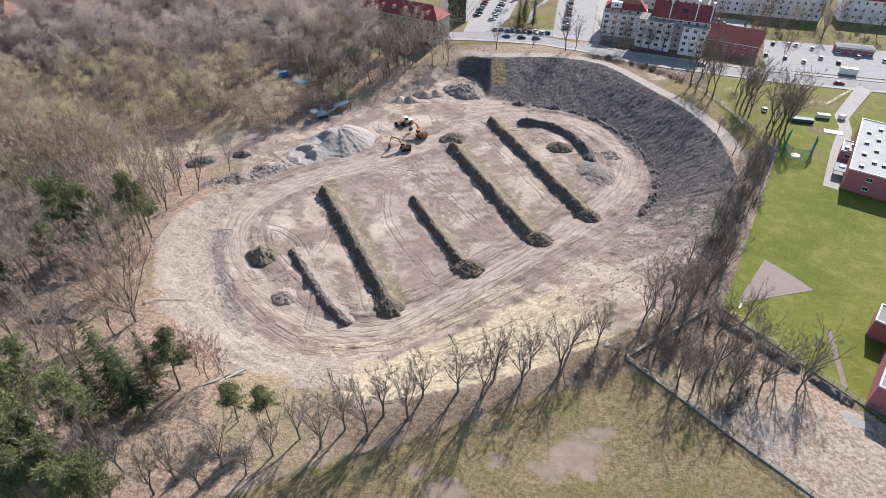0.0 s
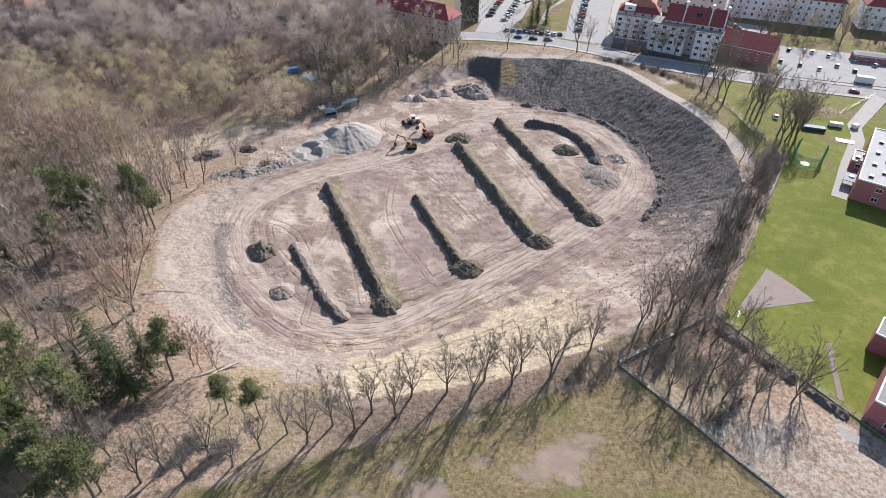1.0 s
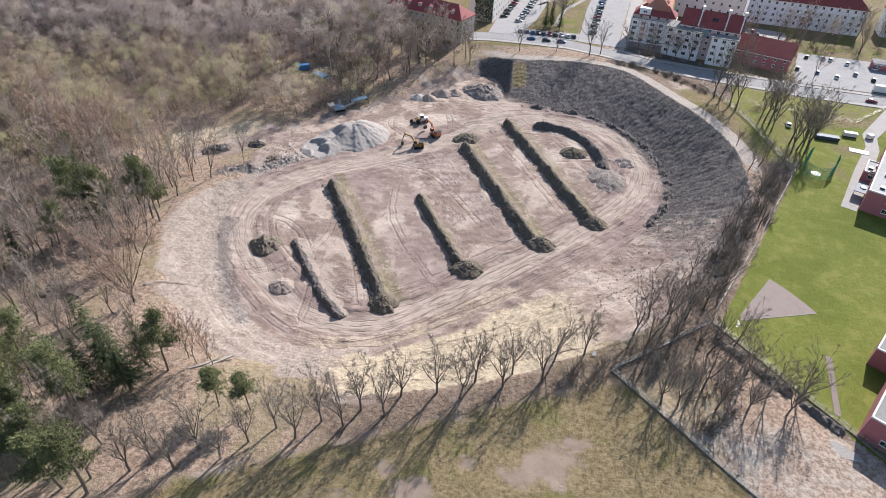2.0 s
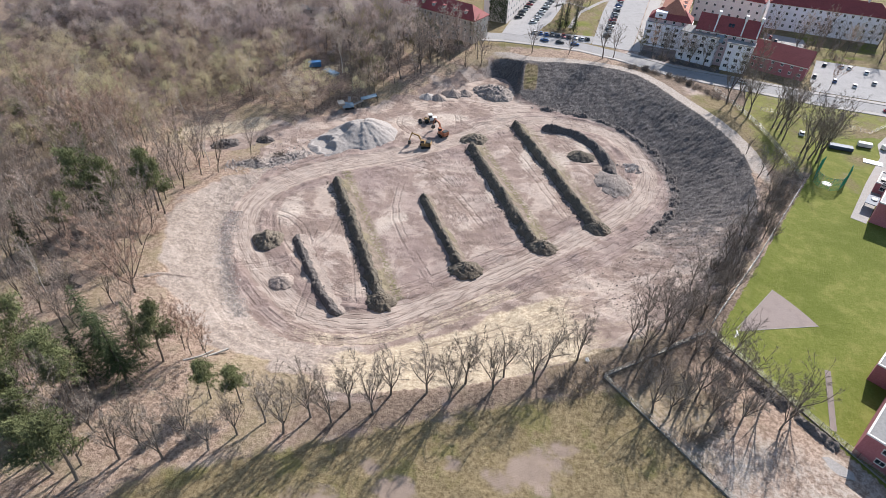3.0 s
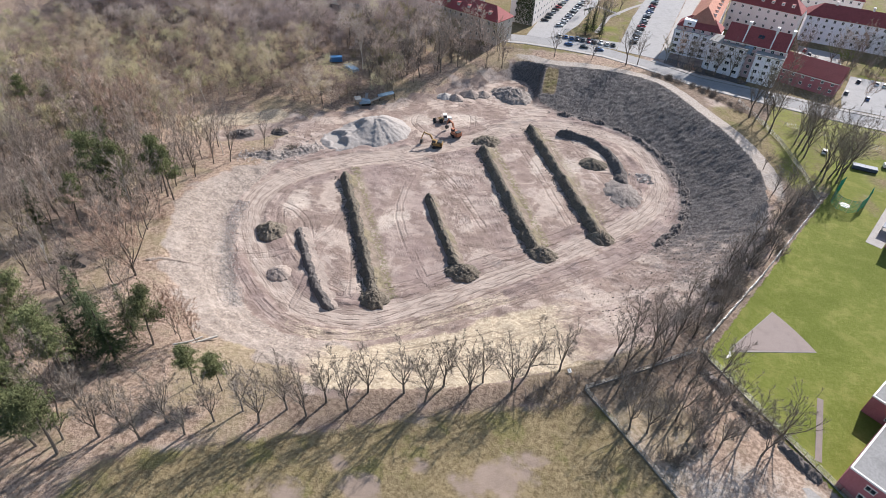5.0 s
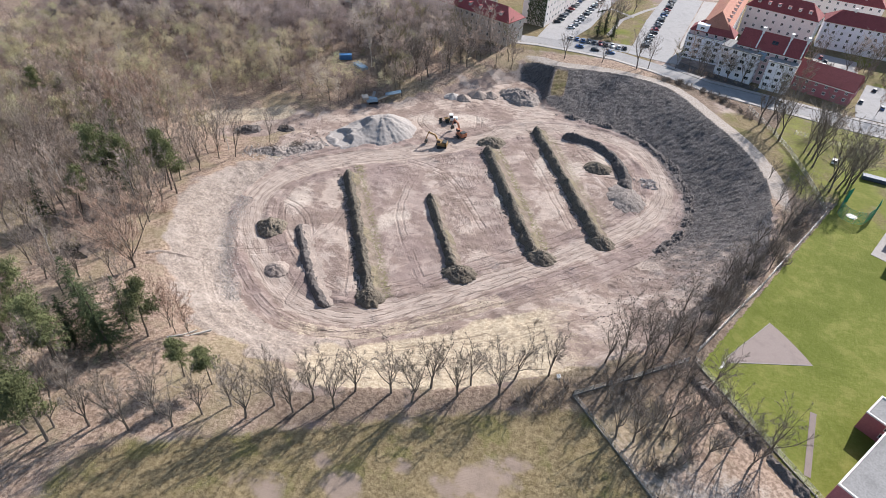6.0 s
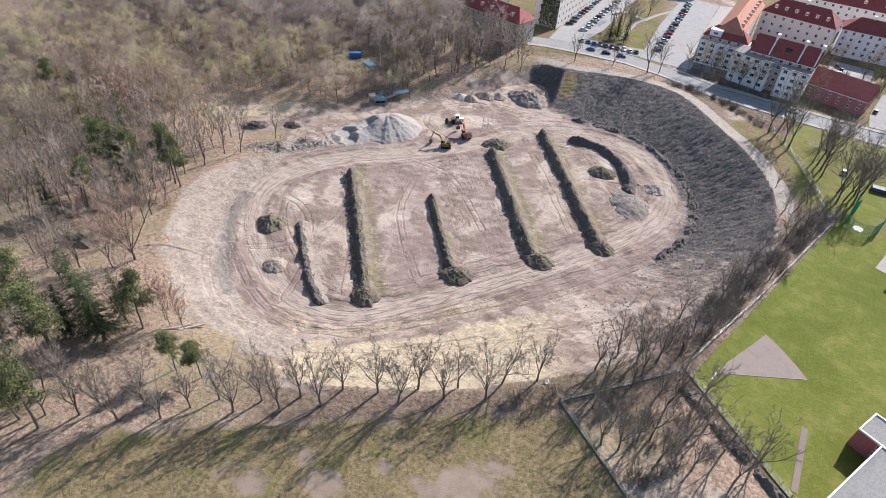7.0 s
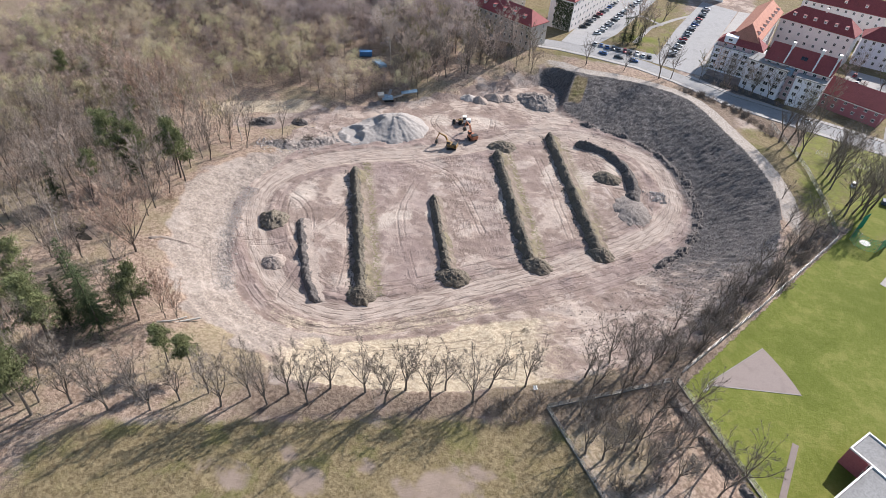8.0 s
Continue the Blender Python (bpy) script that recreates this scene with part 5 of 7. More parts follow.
for x, y, s in ((-54, 76.5, 1.05), (-76, 60.5, 1.1), (-63.5, 52, 1.05), (-67, 63.5, 1.05), (-32, 68, 0.75), (-38.5, 68, 0.75), (-87.5, 133, 1.3), (-84.5, 131.5, 1.15), (-99.5, 125, 1.35), (-97, 127.5, 1.1), (-130, 160, 1.0), (-70, 55, 1.0), (-80, 70, 1.0), (-72, 48, 1.0), (-103, 113, 0.9), (-84, 60, 1.2), (-78, 51, 1.2), (-73.5, 56, 1.25), (-80, 65, 1.2), (-68.5, 50.5, 1.1), (-171, 171, 0.9), (-59.2, 47.8, 1.1), (-64.5, 62.7, 1.1), (-68.8, 55.7, 1.1), (-53.9, 47.2, 1.1), (-166, 176, 0.7)):
    plant(TREES["pine", rt.randrange(2)], x, y, s, rnd=rt)
for x, y, size in ((-128, 232, 1.0), (-112, 244, 0.9), (-98, 226, 0.95), (-150, 262, 1.1), (-140, 222, 0.9), (-62, 243, 1.15), (-86, 238, 0.9), (-170, 250, 1.1), (-164, 210, 1.0), (-118, 205, 0.8)):
    plant(TREES["birch", 0], x, y, size, rnd=rt)
plant(TREES["big", 0], -73.6, 97.3, 1.0, rnd=rt)
for x, y in ((-49, 79.5), (-51.5, 81), (-47.5, 81.5), (-45.5, 80), (-53, 83)):
    plant(TREES["wood", 4], x, y, rt.uniform(0.6, 0.75), rnd=rt)


for x, y in ((-110, 237), (-140, 318), (-110, 322)):
    plant(TREES["yellow", 0], x, y, rt.uniform(0.9, 1.3), rnd=rt)


def wood_spots(count, seed, gap, test):
    r = random.Random(seed)
    xs, ys = np.array([r.uniform(-240, -20) for _ in range(count * 30)]), np.array([r.uniform(45, 420) for _ in range(count * 30)])
    k = relief(xs, ys)[1]
    ok = ~k["in_crest"] & (k["dc"] > 2.5)
    got = []
    for x, y, o in zip(xs, ys, ok):
        if o and test(x, y) and all((x - a) ** 2 + (y - b) ** 2 > gap ** 2 for a, b in got):
            got.append((float(x), float(y)))
            if len(got) == count:
                break
    return got


def in_near_wood(x, y):
    return (x < -68 - max(0, 90 - y) * 0.0 and y < 190 and x > -150 - (y - 100) * 0.4 and not (-118 < x < -66 and 176 < y < 208)) or (-72 < x < -57 and 50 < y < 90 and (x + y) % 3 < 1.2)


def in_far_wood(x, y):
    return y > 176 and x < -40 + max(0, y - 250) * 0.1 and y > 231 + (x + 45) * 0.9 - 8 and y < 326 + (x + 40) * -0.2 and not (-118 < x < -66 and 174 < y < 210) and not (-84 < x < -58 and 228 < y < 252) and x > -260


EDGE_WOOD = [(-60, 224), (-44, 230), (-25, 252), (-11, 270), (-4, 283), (-40, 284), (-62, 300), (-80, 262), (-78, 254), (-58, 252), (-57, 228)]


def in_edge_wood(x, y):
    return bool(within(np.array([x]), np.array([y]), EDGE_WOOD)[0])


for n, (x, y) in enumerate(wood_spots(60, 18, 3.6, in_edge_wood)):
    plant(TREES["wood", n % 4], x, y, rt.uniform(0.8, 1.05), rnd=rt)
for n, (x, y) in enumerate(wood_spots(205, 11, 3.5, in_near_wood)):
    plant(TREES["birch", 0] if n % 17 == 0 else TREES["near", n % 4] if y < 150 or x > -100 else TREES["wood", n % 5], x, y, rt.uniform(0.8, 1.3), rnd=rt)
for n, (x, y) in enumerate(wood_spots(20, 12, 8.5, in_far_wood)):
    plant(TREES["birch", 0] if n % 15 == 0 else TREES["wood", (n * 2) % 5], x, y, rt.uniform(0.7, 1.05), rnd=rt)
for n, (x, y) in enumerate(wood_spots(150, 13, 3.8, lambda x, y: in_near_wood(x, y) or in_far_wood(x, y))):
    plant(TREES["shrub", n % 3], x, y, rt.uniform(0.7, 1.3), rnd=rt)
heap("brush_bank", [(66.5, 100.5), (72.5, 94.5)], 3.6, 1.4, SOIL, 61, "dark heap of cut brush and earth behind the fence", "brush bank", "banks of cut brush", clod=0.8)
heap("brush_bank", [(73, 93), (80, 86.5)], 4.2, 1.2, SOIL, 62, "dark heap of cut brush and earth behind the fence", "brush bank", "banks of cut brush", clod=0.8)
heap("brush_bank", [(81, 85), (87.5, 78)], 3.4, 1.0, SOIL, 63, "low dark heap of cut brush behind the fence", "brush bank", "banks of cut brush", clod=0.8)
heap("scraped_ledge", [(-74.9, 103.4), (-70.5, 106.2), (-66.4, 107.6), (-62.3, 109.3)], 2.0, 0.25, SPOIL, 64, "low scraped ledge across the pale bank", "ledge", drape=True, clod=0.25)
for x, y in ((33, 82.5), (36.5, 82), (34.5, 80.5), (39.5, 84), (33, 84), (30.5, 82), (38, 85), (35, 87), (40, 88), (50, 86), (53, 90), (57, 93), (66, 92), (69, 95), (72, 93), (63, 99), (75, 91), (79, 88), (60, 90), (56, 87)):
    plant(TREES["shrub", 3 * rt.randrange(2)], x, y, rt.uniform(0.6, 0.95), rnd=rt)
for _ in range(20):
    u, v = rt.random(), rt.random()
    plant(TREES["shrub", 3], 46 + 22 * u + 12 * v, 87 + 14 * u - 15 * v, rt.uniform(0.55, 0.95), rnd=rt)
for _ in range(60):
    u = rt.random()
    plant(TREES["shrub", 3], 68 + 42 * u + rt.gauss(-3, 1.8), 110 + 70 * u + rt.gauss(0, 2), rt.uniform(0.6, 1.0), rnd=rt)


def far_thicket():
    """Distant woodland that nobody could count: stems, limbs and twigs of many trees, joined."""
    spots = wood_spots(1150, 14, 3.2, lambda x, y: in_far_wood(x, y) or (x < -150 and y > 110) or (-66 < x < -40 and 262 < y < 292 - (x + 45) * 0.3))
    r = random.Random(15)
    packs = [[np.array(q, float if n % 2 == 0 else int) if n != 1 else q for n, q in enumerate(thicket_tree(300 + i, 9.0 + 1.2 * i, (0.34, 0.27, 0.36, 0.24, 0.30)[i], 700))] for i in range(5)]
    P, tone, tris, quads, n = [], [], [], [], 0
    for x, y in spots:
        V, F, TV, TF = packs[r.randrange(5)]
        tall = 1.18 if y > 262 else 0.92
        s, a, shade, z = r.uniform(0.7, 1.4) * tall, r.uniform(0, 6.28), r.random(), ground_at(x, y)
        c, q = math.cos(a) * s, math.sin(a) * s
        for co in (V, TV):
            P.append(np.stack([co[:, 0] * c - co[:, 1] * q + x, co[:, 0] * q + co[:, 1] * c + y, co[:, 2] * s + z], -1))
            tone.append(np.full(len(co), shade))
        quads += [tuple(v + n for v in f) for f in F]
        tris.append(TF + n + len(V))
        n += len(V) + len(TV)
    tris = np.concatenate(tris)
    me = bpy.data.meshes.new("woodland_thicket")
    me.vertices.add(n)
    me.vertices.foreach_set("co", np.concatenate(P).ravel())
    flat = [v for f in quads for v in f]
    sizes = np.array([3] * len(tris) + [len(f) for f in quads])
    me.loops.add(int(sizes.sum()))
    me.polygons.add(len(sizes))
    me.loops.foreach_set("vertex_index", np.concatenate([tris.ravel(), np.array(flat)]))
    me.polygons.foreach_set("loop_start", np.concatenate([[0], np.cumsum(sizes)[:-1]]))
    me.polygons.foreach_set("loop_total", sizes)
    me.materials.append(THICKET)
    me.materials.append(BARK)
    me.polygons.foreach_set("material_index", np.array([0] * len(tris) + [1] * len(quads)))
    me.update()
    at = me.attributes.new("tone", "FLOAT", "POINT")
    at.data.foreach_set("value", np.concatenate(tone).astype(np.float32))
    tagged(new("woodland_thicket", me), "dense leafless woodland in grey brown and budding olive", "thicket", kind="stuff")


far_thicket()

for n, (x, y, reach) in enumerate(((-89.5, 183, 3.4), (-76, 187, 2.4), (-66.5, 178, 3.0), (-73, 171, 2.6))):
    root_tangle(x, y, reach, 90 + n)

# ---- houses ----


def roof_mesh(L, D, rise, over, kind, mat):
    """A tiled roof with thickness, over a plan L by D; hip at both, one or no ends."""
    a, b = L / 2 + over, D / 2 + over
    i = min(a, b) * 0.9
    h0, h1 = {"hip": (i, i), "gable": (0, 0), "half": (0, i)}[kind]
    top = [(-a, -b, 0), (a, -b, 0), (a, b, 0), (-a, b, 0), (-a + h0, 0, rise), (a - h1, 0, rise)]
    low = [(x, y, z - 0.3) for x, y, z in top]
    F = [(0, 1, 5, 4), (2, 3, 4, 5), (1, 2, 5), (3, 0, 4), (6, 10, 11, 7), (8, 11, 10, 9), (7, 11, 8), (9, 10, 6), (0, 6, 7, 1), (1, 7, 8, 2), (2, 8, 9, 3), (3, 9, 6, 0)]
    return mesh_of("roof", top + low, F, mat)


WINDOWS = {}


def window_meshes(w, h):
    if (w, h) not in WINDOWS:
        V, F = [], []
        for s in ((-w / 2, w / 2, -0.06, 0.10, -h / 2 - 0.12, -h / 2 + 0.12), (-w / 2 - 0.1, w / 2 + 0.1, -0.06, 0.10, h / 2 - 0.12, h / 2 + 0.06), (-w / 2, -w / 2 + 0.1, -0.06, 0.10, -h / 2 + 0.1, h / 2 - 0.1),
                  (w / 2 - 0.1, w / 2, -0.06, 0.10, -h / 2 + 0.1, h / 2 - 0.1), (-0.04, 0.04, -0.05, 0.10, -h / 2 + 0.1, h / 2 - 0.1)):
            box(V, F, *s)
        WINDOWS[w, h] = (mesh_of("window", V, F, TRIM), boxes("pane", GLASS, (-w / 2 + 0.1, w / 2 - 0.1, -0.03, 0.10, -h / 2 + 0.1, h / 2 - 0.1)))
    return WINDOWS[w, h]


def window(parent, x, y, z, turn, w=1.2, h=1.5):
    frame_me, pane_me = window_meshes(w, h)
    ob = part("window", frame_me, parent)
    ob.matrix_basis = pose(x, y, z, 0, 0, turn)
    part("pane", pane_me, ob)


def house(name, x, y, z, turn, L, D, eave, rise, storeys, bays, label, wall_mat, roof_mat, roof="hip", chimneys=0, dormers=0, sides=("front", "right"), side_bays=2, category="house", base=0.9, w=1.2, h=1.5, skip=()):
    """A plastered house: length along x, its front to -y; windows stand in the walls that can be seen."""
    ob = thing(name, x, y, z, turn, label, category)
    V, F = [], []
    box(V, F, -L / 2, L / 2, -D / 2, D / 2, -1.0, eave - 0.32)
    if roof != "hip":
        n = len(V)
        g = rise * 0.96
        V.extend([(-L / 2, -D / 2, eave - 0.32), (-L / 2, D / 2, eave - 0.32), (-L / 2, 0, eave - 0.4 + g), (-L / 2 + 0.3, 0, eave - 0.4 + g)])
        F.append((n, n + 1, n + 2))
    part("wall", mesh_of("wall", V, F, wall_mat), ob)
    part("cornice", boxes("cornice", TRIM if wall_mat is not OLDWALL else OLDWALL, (-L / 2 - 0.18, L / 2 + 0.18, -D / 2 - 0.18, D / 2 + 0.18, eave - 0.75, eave - 0.34)), ob)
    rf = part("roof", roof_mesh(L, D, rise, 0.45, roof, roof_mat), ob)
    rf.location.z = eave
    hs = (eave - base) / storeys
    for s in range(storeys):
        zc = base + hs * (s + 0.5)
        for b in range(bays):
            if (s, b) in skip:
                continue
            xc = -L / 2 + L * (b + 0.5) / bays
            if "front" in sides:
                window(ob, xc, -D / 2, zc, 0, w, h)
            if "back" in sides:
                window(ob, xc, D / 2, zc, 180, w, h)
        for b in range(side_bays):
            yc = -D / 2 + D * (b + 0.5) / side_bays
            if "right" in sides:
                window(ob, L / 2, yc, zc, 90, w, h)
            if "left" in sides:
                window(ob, -L / 2, yc, zc, -90, w, h)
    for c in range(chimneys):
        xc = -L / 2 + L * (c + 0.7) / (chimneys + 0.4)
        ch = part("chimney", boxes("chimney", BEIGE, (-0.45, 0.45, -0.9, 0.9, -1.8, 1.2), (-0.55, 0.55, -1.0, 1.0, 1.2, 1.4)), ob)
        ch.location = (xc, 0.5, eave + rise)
    for c in range(dormers):
        xc = -L / 2 + L * (c + 1) / (dormers + 1)
        V, F = [], []
        box(V, F, -0.7, 0.7, -0.9, 1.4, 0, 1.3)
        dm = part("dormer", mesh_of("dormer", V, F, wall_mat), ob)
        dm.location = (xc, -D / 2 * 0.62, eave + rise * 0.32)
        window(dm, 0, -0.9, 0.7, 0, 0.9, 0.9)
        part("dormer_roof", boxes("dormer_roof", roof_mat, (-0.85, 0.85, -1.05, 1.5, 1.3, 1.45)), dm)
    return ob


# old brown house west of the street junction
house("old_house", -25.5, 299.0, 8.3, -26.6, 44, 12.5, 11.0, 5.0, 3, 13, "long old brown rendered house with a red hipped tile roof", OLDWALL, ROOF, "hip", 0, 6, w=1.1, h=1.7)
# white apartment house, its wings and the annex


def terrace_block(x, y, turn, L, D, H, storeys, bays, setback, label):
    """A plastered block with a roof terrace before a set-back attic under a tiled roof."""
    ob = thing("apartment_house", x, y, 8.5, turn, label, "house")
    part("wall", boxes("wall", PLASTER, (-L / 2, L / 2, -D / 2, D / 2, -1, H)), ob)
    part("terrace", boxes("terrace", TARGREY, (-L / 2 + 0.25, L / 2 - 0.25, -D / 2 + 0.25, D / 2 - 0.25, H, H + 0.1)), ob, "grey felt terrace")
    part("parapet", boxes("parapet", TRIM, (-L / 2 - 0.12, L / 2 + 0.12, -D / 2 - 0.12, -D / 2 + 0.22, H, H + 0.6), (-L / 2 - 0.12, -L / 2 + 0.22, -D / 2 + 0.22, D / 2, H, H + 0.6), (L / 2 - 0.22, L / 2 + 0.12, -D / 2 + 0.22, D / 2, H, H + 0.6)), ob)
    for k, z in enumerate((H - 3.3, 1.0)):
        part("cornice", boxes("cornice", (OLDWALL, CONCRETE)[k], (-L / 2 - 0.1, L / 2 + 0.1, -D / 2 - 0.1, D / 2 + 0.1, z, z + 0.28)), ob)
    for c in (-L / 2 + 0.3, -L / 6, L / 6, L / 2 - 0.3):
        part("downpipe", boxes("downpipe", STEEL, (c - 0.06, c + 0.06, -D / 2 - 0.16, -D / 2 - 0.04, 0, H)), ob)
    attic = D - setback
    part("attic_wall", boxes("attic_wall", PINKISH, (-L / 2 + 0.6, L / 2 - 0.6, D / 2 - attic, D / 2 - 0.2, H, H + 2.2)), ob, "pale rose attic wall")
    rf = part("roof", roof_mesh(L - 1.0, attic, 4.0, 0.35, "hip", ROOF), ob)
    rf.location = (0, D / 2 - attic / 2, H + 2.2)
    hs = H / storeys
    for k in range(storeys):
        for b in range(bays):
            window(ob, -L / 2 + L * (b + 0.5) / bays, -D / 2, hs * (k + 0.52), 0, 1.9, 1.5)
        for b in range(2):
            window(ob, -L / 2, -D / 4 + b * D / 2, hs * (k + 0.52), -90, 1.2, 1.5)
            window(ob, L / 2, -D / 4 + b * D / 2, hs * (k + 0.52), 90, 1.2, 1.5)
    for b in range(bays - 1):
        window(ob, -L / 2 + L * (b + 1) / bays, D / 2 - attic, H + 1.15, 0, 1.2, 1.5)
    hut = part("roof_hut", boxes("roof_hut", PLASTER, (-2.6, 2.6, -1.4, 2.5, 0, 2.6), (-2.75, 2.75, -1.55, 2.6, 2.6, 2.8)), ob, "white plastered roof house")
    hut.location = (-L / 2 + 5.5, D / 2 - attic + 1.2, H + 2.3)
    window(hut, 0, -1.4, 1.3, 0, 1.9, 1.1)
    return ob


PINKISH = matter("pale_rose_plaster", (0.55, 0.40, 0.40), (0.68, 0.52, 0.52), 0.7, 0.9, stain=0.2, vary=0.05)
terrace_block(84.5, 305.8, -16.2, 20.5, 12, 10.6, 4, 5, 2.6, "grey-white plastered apartment house with a roof terrace and dark red attic")
house("apartment_wing", 96.4, 288.7, 8.5, -27, 16.4, 10, 13.2, 0.2, 4, 4, "projecting grey-white block with a flat terrace roof", PLASTER, TARGREY, "hip", w=1.9)
wing = house("apartment_wing", 107.2, 289.6, 8.5, -20, 26, 13, 14.6, 5.6, 5, 7, "taller apartment wing with white firewalls on a red roof", PINKISH, ROOF, "gable", 0, 0, w=1.4)
for a in (-5.5, 6.0, 12.6):
    V, F = [], []
    n = 9
    for k in range(n):
        u = k / (n - 1)
        box(V, F, a - 0.28, a + 0.28, -6.9 + 6.6 * u, -6.9 + 6.6 * u + 0.85, 14.2 + 5.5 * u, 15.3 + 5.5 * u)
    part("firewall", mesh_of("firewall", V, F, TRIM), wing, "white stepped firewall")
    part("chimney", boxes("chimney", TRIM, (a - 0.5, a + 0.5, -0.9, 0.9, 19.2, 21.6), (a - 0.6, a + 0.6, -1.0, 1.0, 21.6, 21.8)), wing)
pitch = math.degrees(math.atan2(5.6, 6.95))
for a in (0.2, 1.5):
    sk = part("skylight", boxes("skylight", GLASS, (-0.5, 0.5, -0.8, 0.8, 0.12, 0.2), (-0.58, 0.58, -0.88, 0.88, 0.02, 0.12)), wing)
    sk.matrix_basis = pose(a, -3.4, 14.6 + 5.6 * 0.51, pitch, 0, 0)
part("glazed_link", boxes("glazed_link", BLUE, (-3.6, -0.4, -8.6, -6.55, 10.8, 13.6)), wing, "blue glazed stair link")
house("apartment_wing", 111.4, 279.4, 8.5, -20, 11, 6, 12.6, 0.2, 4, 3, "projecting grey-white wing beside the annex", PLASTER, TARGREY, "hip", w=1.6)
house("apartment_house", 92.0, 332.0, 8.5, 75, 56, 12, 15.0, 6.0, 4, 14, "side-street apartment house with dormers on an orange roof", BEIGE, ROOF_PALE, "hip", 0, 8)
house("apartment_house", 122.0, 348.0, 8.5, -24, 34, 13, 15.0, 6.0, 4, 8, "beige apartment house with roof windows in a dark red roof", BEIGE, ROOF, "hip", 1, 6)
house("annex", 132.6, 285.0, 8.5, -28, 24, 15, 6.5, 5.0, 2, 6, "rose-walled annex with a plain dark red roof", PINKWALL, ROOF, "gable", 0, 0, h=1.2)
house("apartment_house", 170.0, 345.0, 8.5, -14, 56, 13, 13.0, 5.0, 4, 15, "long grey-white apartment house with a red roof beyond the car park", PLASTER, ROOF, "hip", 3, 0)
house("apartment_house", 8.0, 352.0, 8.5, 75, 70, 13, 15.0, 5.0, 4, 16, "dark-gabled apartment house along the parking street", BEIGE, ROOF, "hip", 2, 0, sides=("front", "right", "left"))
ivy = tagged(new("ivy"), "dark evergreen ivy covering a gable wall", "ivy")
ivy.matrix_basis = pose(8.0, 352.0, 8.5, 0, 0, 75)
ri, V, F = random.Random(33), [], []
for _ in range(2600):
    y, z = ri.uniform(-6.3, 3.2), 14.0 * ri.random() ** 0.8
    if noise.noise((y * 0.3, z * 0.25, 4)) < -0.5:
        continue
    c, n = Vector((-35.0 - ri.uniform(0.03, 0.3), y, z)), len(V)
    a, b = bend(ri, Vector((-0.3, 1, 0)), 0.5) * ri.uniform(0.15, 0.3), bend(ri, Vector((-0.5, 0, -1)), 0.5) * ri.uniform(0.15, 0.3)
    V += [c - a, c - b, c + a, c + b]
    F.append((n, n + 1, n + 2, n + 3))
part("leaves", mesh_of("leaves", V, F, NEEDLE), ivy)
house("villa", -226.0, 296.0, 8, -20, 18, 14, 6.5, 6, 2, 5, "villa with a bright orange hipped roof behind the wood", BEIGE, ROOF_PALE, "hip")
house("villa", -200.0, 312.0, 8, -20, 20, 14, 6.5, 6, 2, 5, "villa with a pale orange tile roof behind the wood", BEIGE, ROOF_PALE, "hip")
house("garage", 191, 286, 8.5, -14, 16, 6, 3.2, 0.6, 1, 4, "low rose-walled garage with a mossy flat roof", PINKWALL, TARGREY, "hip", base=0.4)
house("shed", -96, 308, 8, -10, 22, 6, 3, 0.8, 1, 5, "low grey shed at the edge of the wood", OLDWALL, TARGREY, "gable", base=0.3)


def school(x, y, z, turn, L, D, H, label, roof_mat, vents, bays):
    """A flat-roofed school block: its corner at x, y, running along its own x and y."""
    ob = thing("school_block", x, y, z, turn, label, "school")
    part("wall", boxes("wall", PINKWALL, (0, L, 0, D, -1, H)), ob)
    part("roof", boxes("roof", roof_mat, (0.3, L - 0.3, 0.3, D - 0.3, H, H + 0.12)), ob)
    V, F = [], []
    for s in ((0, L, 0, 0.2, H, H + 0.4), (0, L, D - 0.2, D, H, H + 0.4), (0, 0.2, 0.2, D - 0.2, H, H + 0.4), (L - 0.2, L, 0.2, D - 0.2, H, H + 0.4)):
        box(V, F, s[0] - 0.06, s[1] + 0.06, s[2] - 0.06, s[3] + 0.06, s[4], s[5])
    part("parapet", mesh_of("parapet", V, F, TRIM), ob)
    for a, b in vents:
        v = part("roof_vent", boxes("roof_vent", STEEL, (-0.6, 0.6, -0.8, 0.8, 0, 0.5), (-0.7, 0.7, -0.9, 0.9, 0.5, 0.6)), ob)
        v.location = (a, b, H + 0.12)
    for s in range(2):
        for b in range(bays):
            window(ob, L * (b + 0.7) / (bays + 0.4), 0, 2.0 + s * H * 0.46, 0, 1.8, 1.3)
    return ob


school(125.6, 163.2, 9.1, -32, 40, 42, 7.0, "rose-walled school block with a white flat roof", TARWHITE,
       [(3 + 3.2 * (i % 2), 4 + i * 4.5) for i in range(8)] + [(9, 8), (10, 18), (12, 27)], 4)
school(89.9, 78.2, 9.1, -39, 34, 21, 6.5, "rose-walled school hall with a grey flat roof", TARGREY, [(12, 6), (22, 9)], 5)
school(100.6, 98.6, 9.1, -39, 24, 7, 5.0, "low school link block with a pale roof edge", TARGREY, [(6, 5)], 3)
house("apartment_house", 150.0, 392.0, 8.5, -16, 60, 13, 14.0, 6.0, 4, 15, "pale apartment block with a red roof behind the courtyard", BEIGE, ROOF, "hip", 2, 5)
house("apartment_house", 60.0, 425.0, 8.5, -10, 46, 13, 14.0, 6.0, 4, 12, "pale apartment block closing the small park", BEIGE, ROOF, "hip", 2, 4)
house("apartment_house", 228.0, 335.0, 8.5, -14, 40, 13, 12.0, 5.0, 3, 10, "grey-white apartment block beyond the garages", PLASTER, ROOF, "hip", 2, 0)
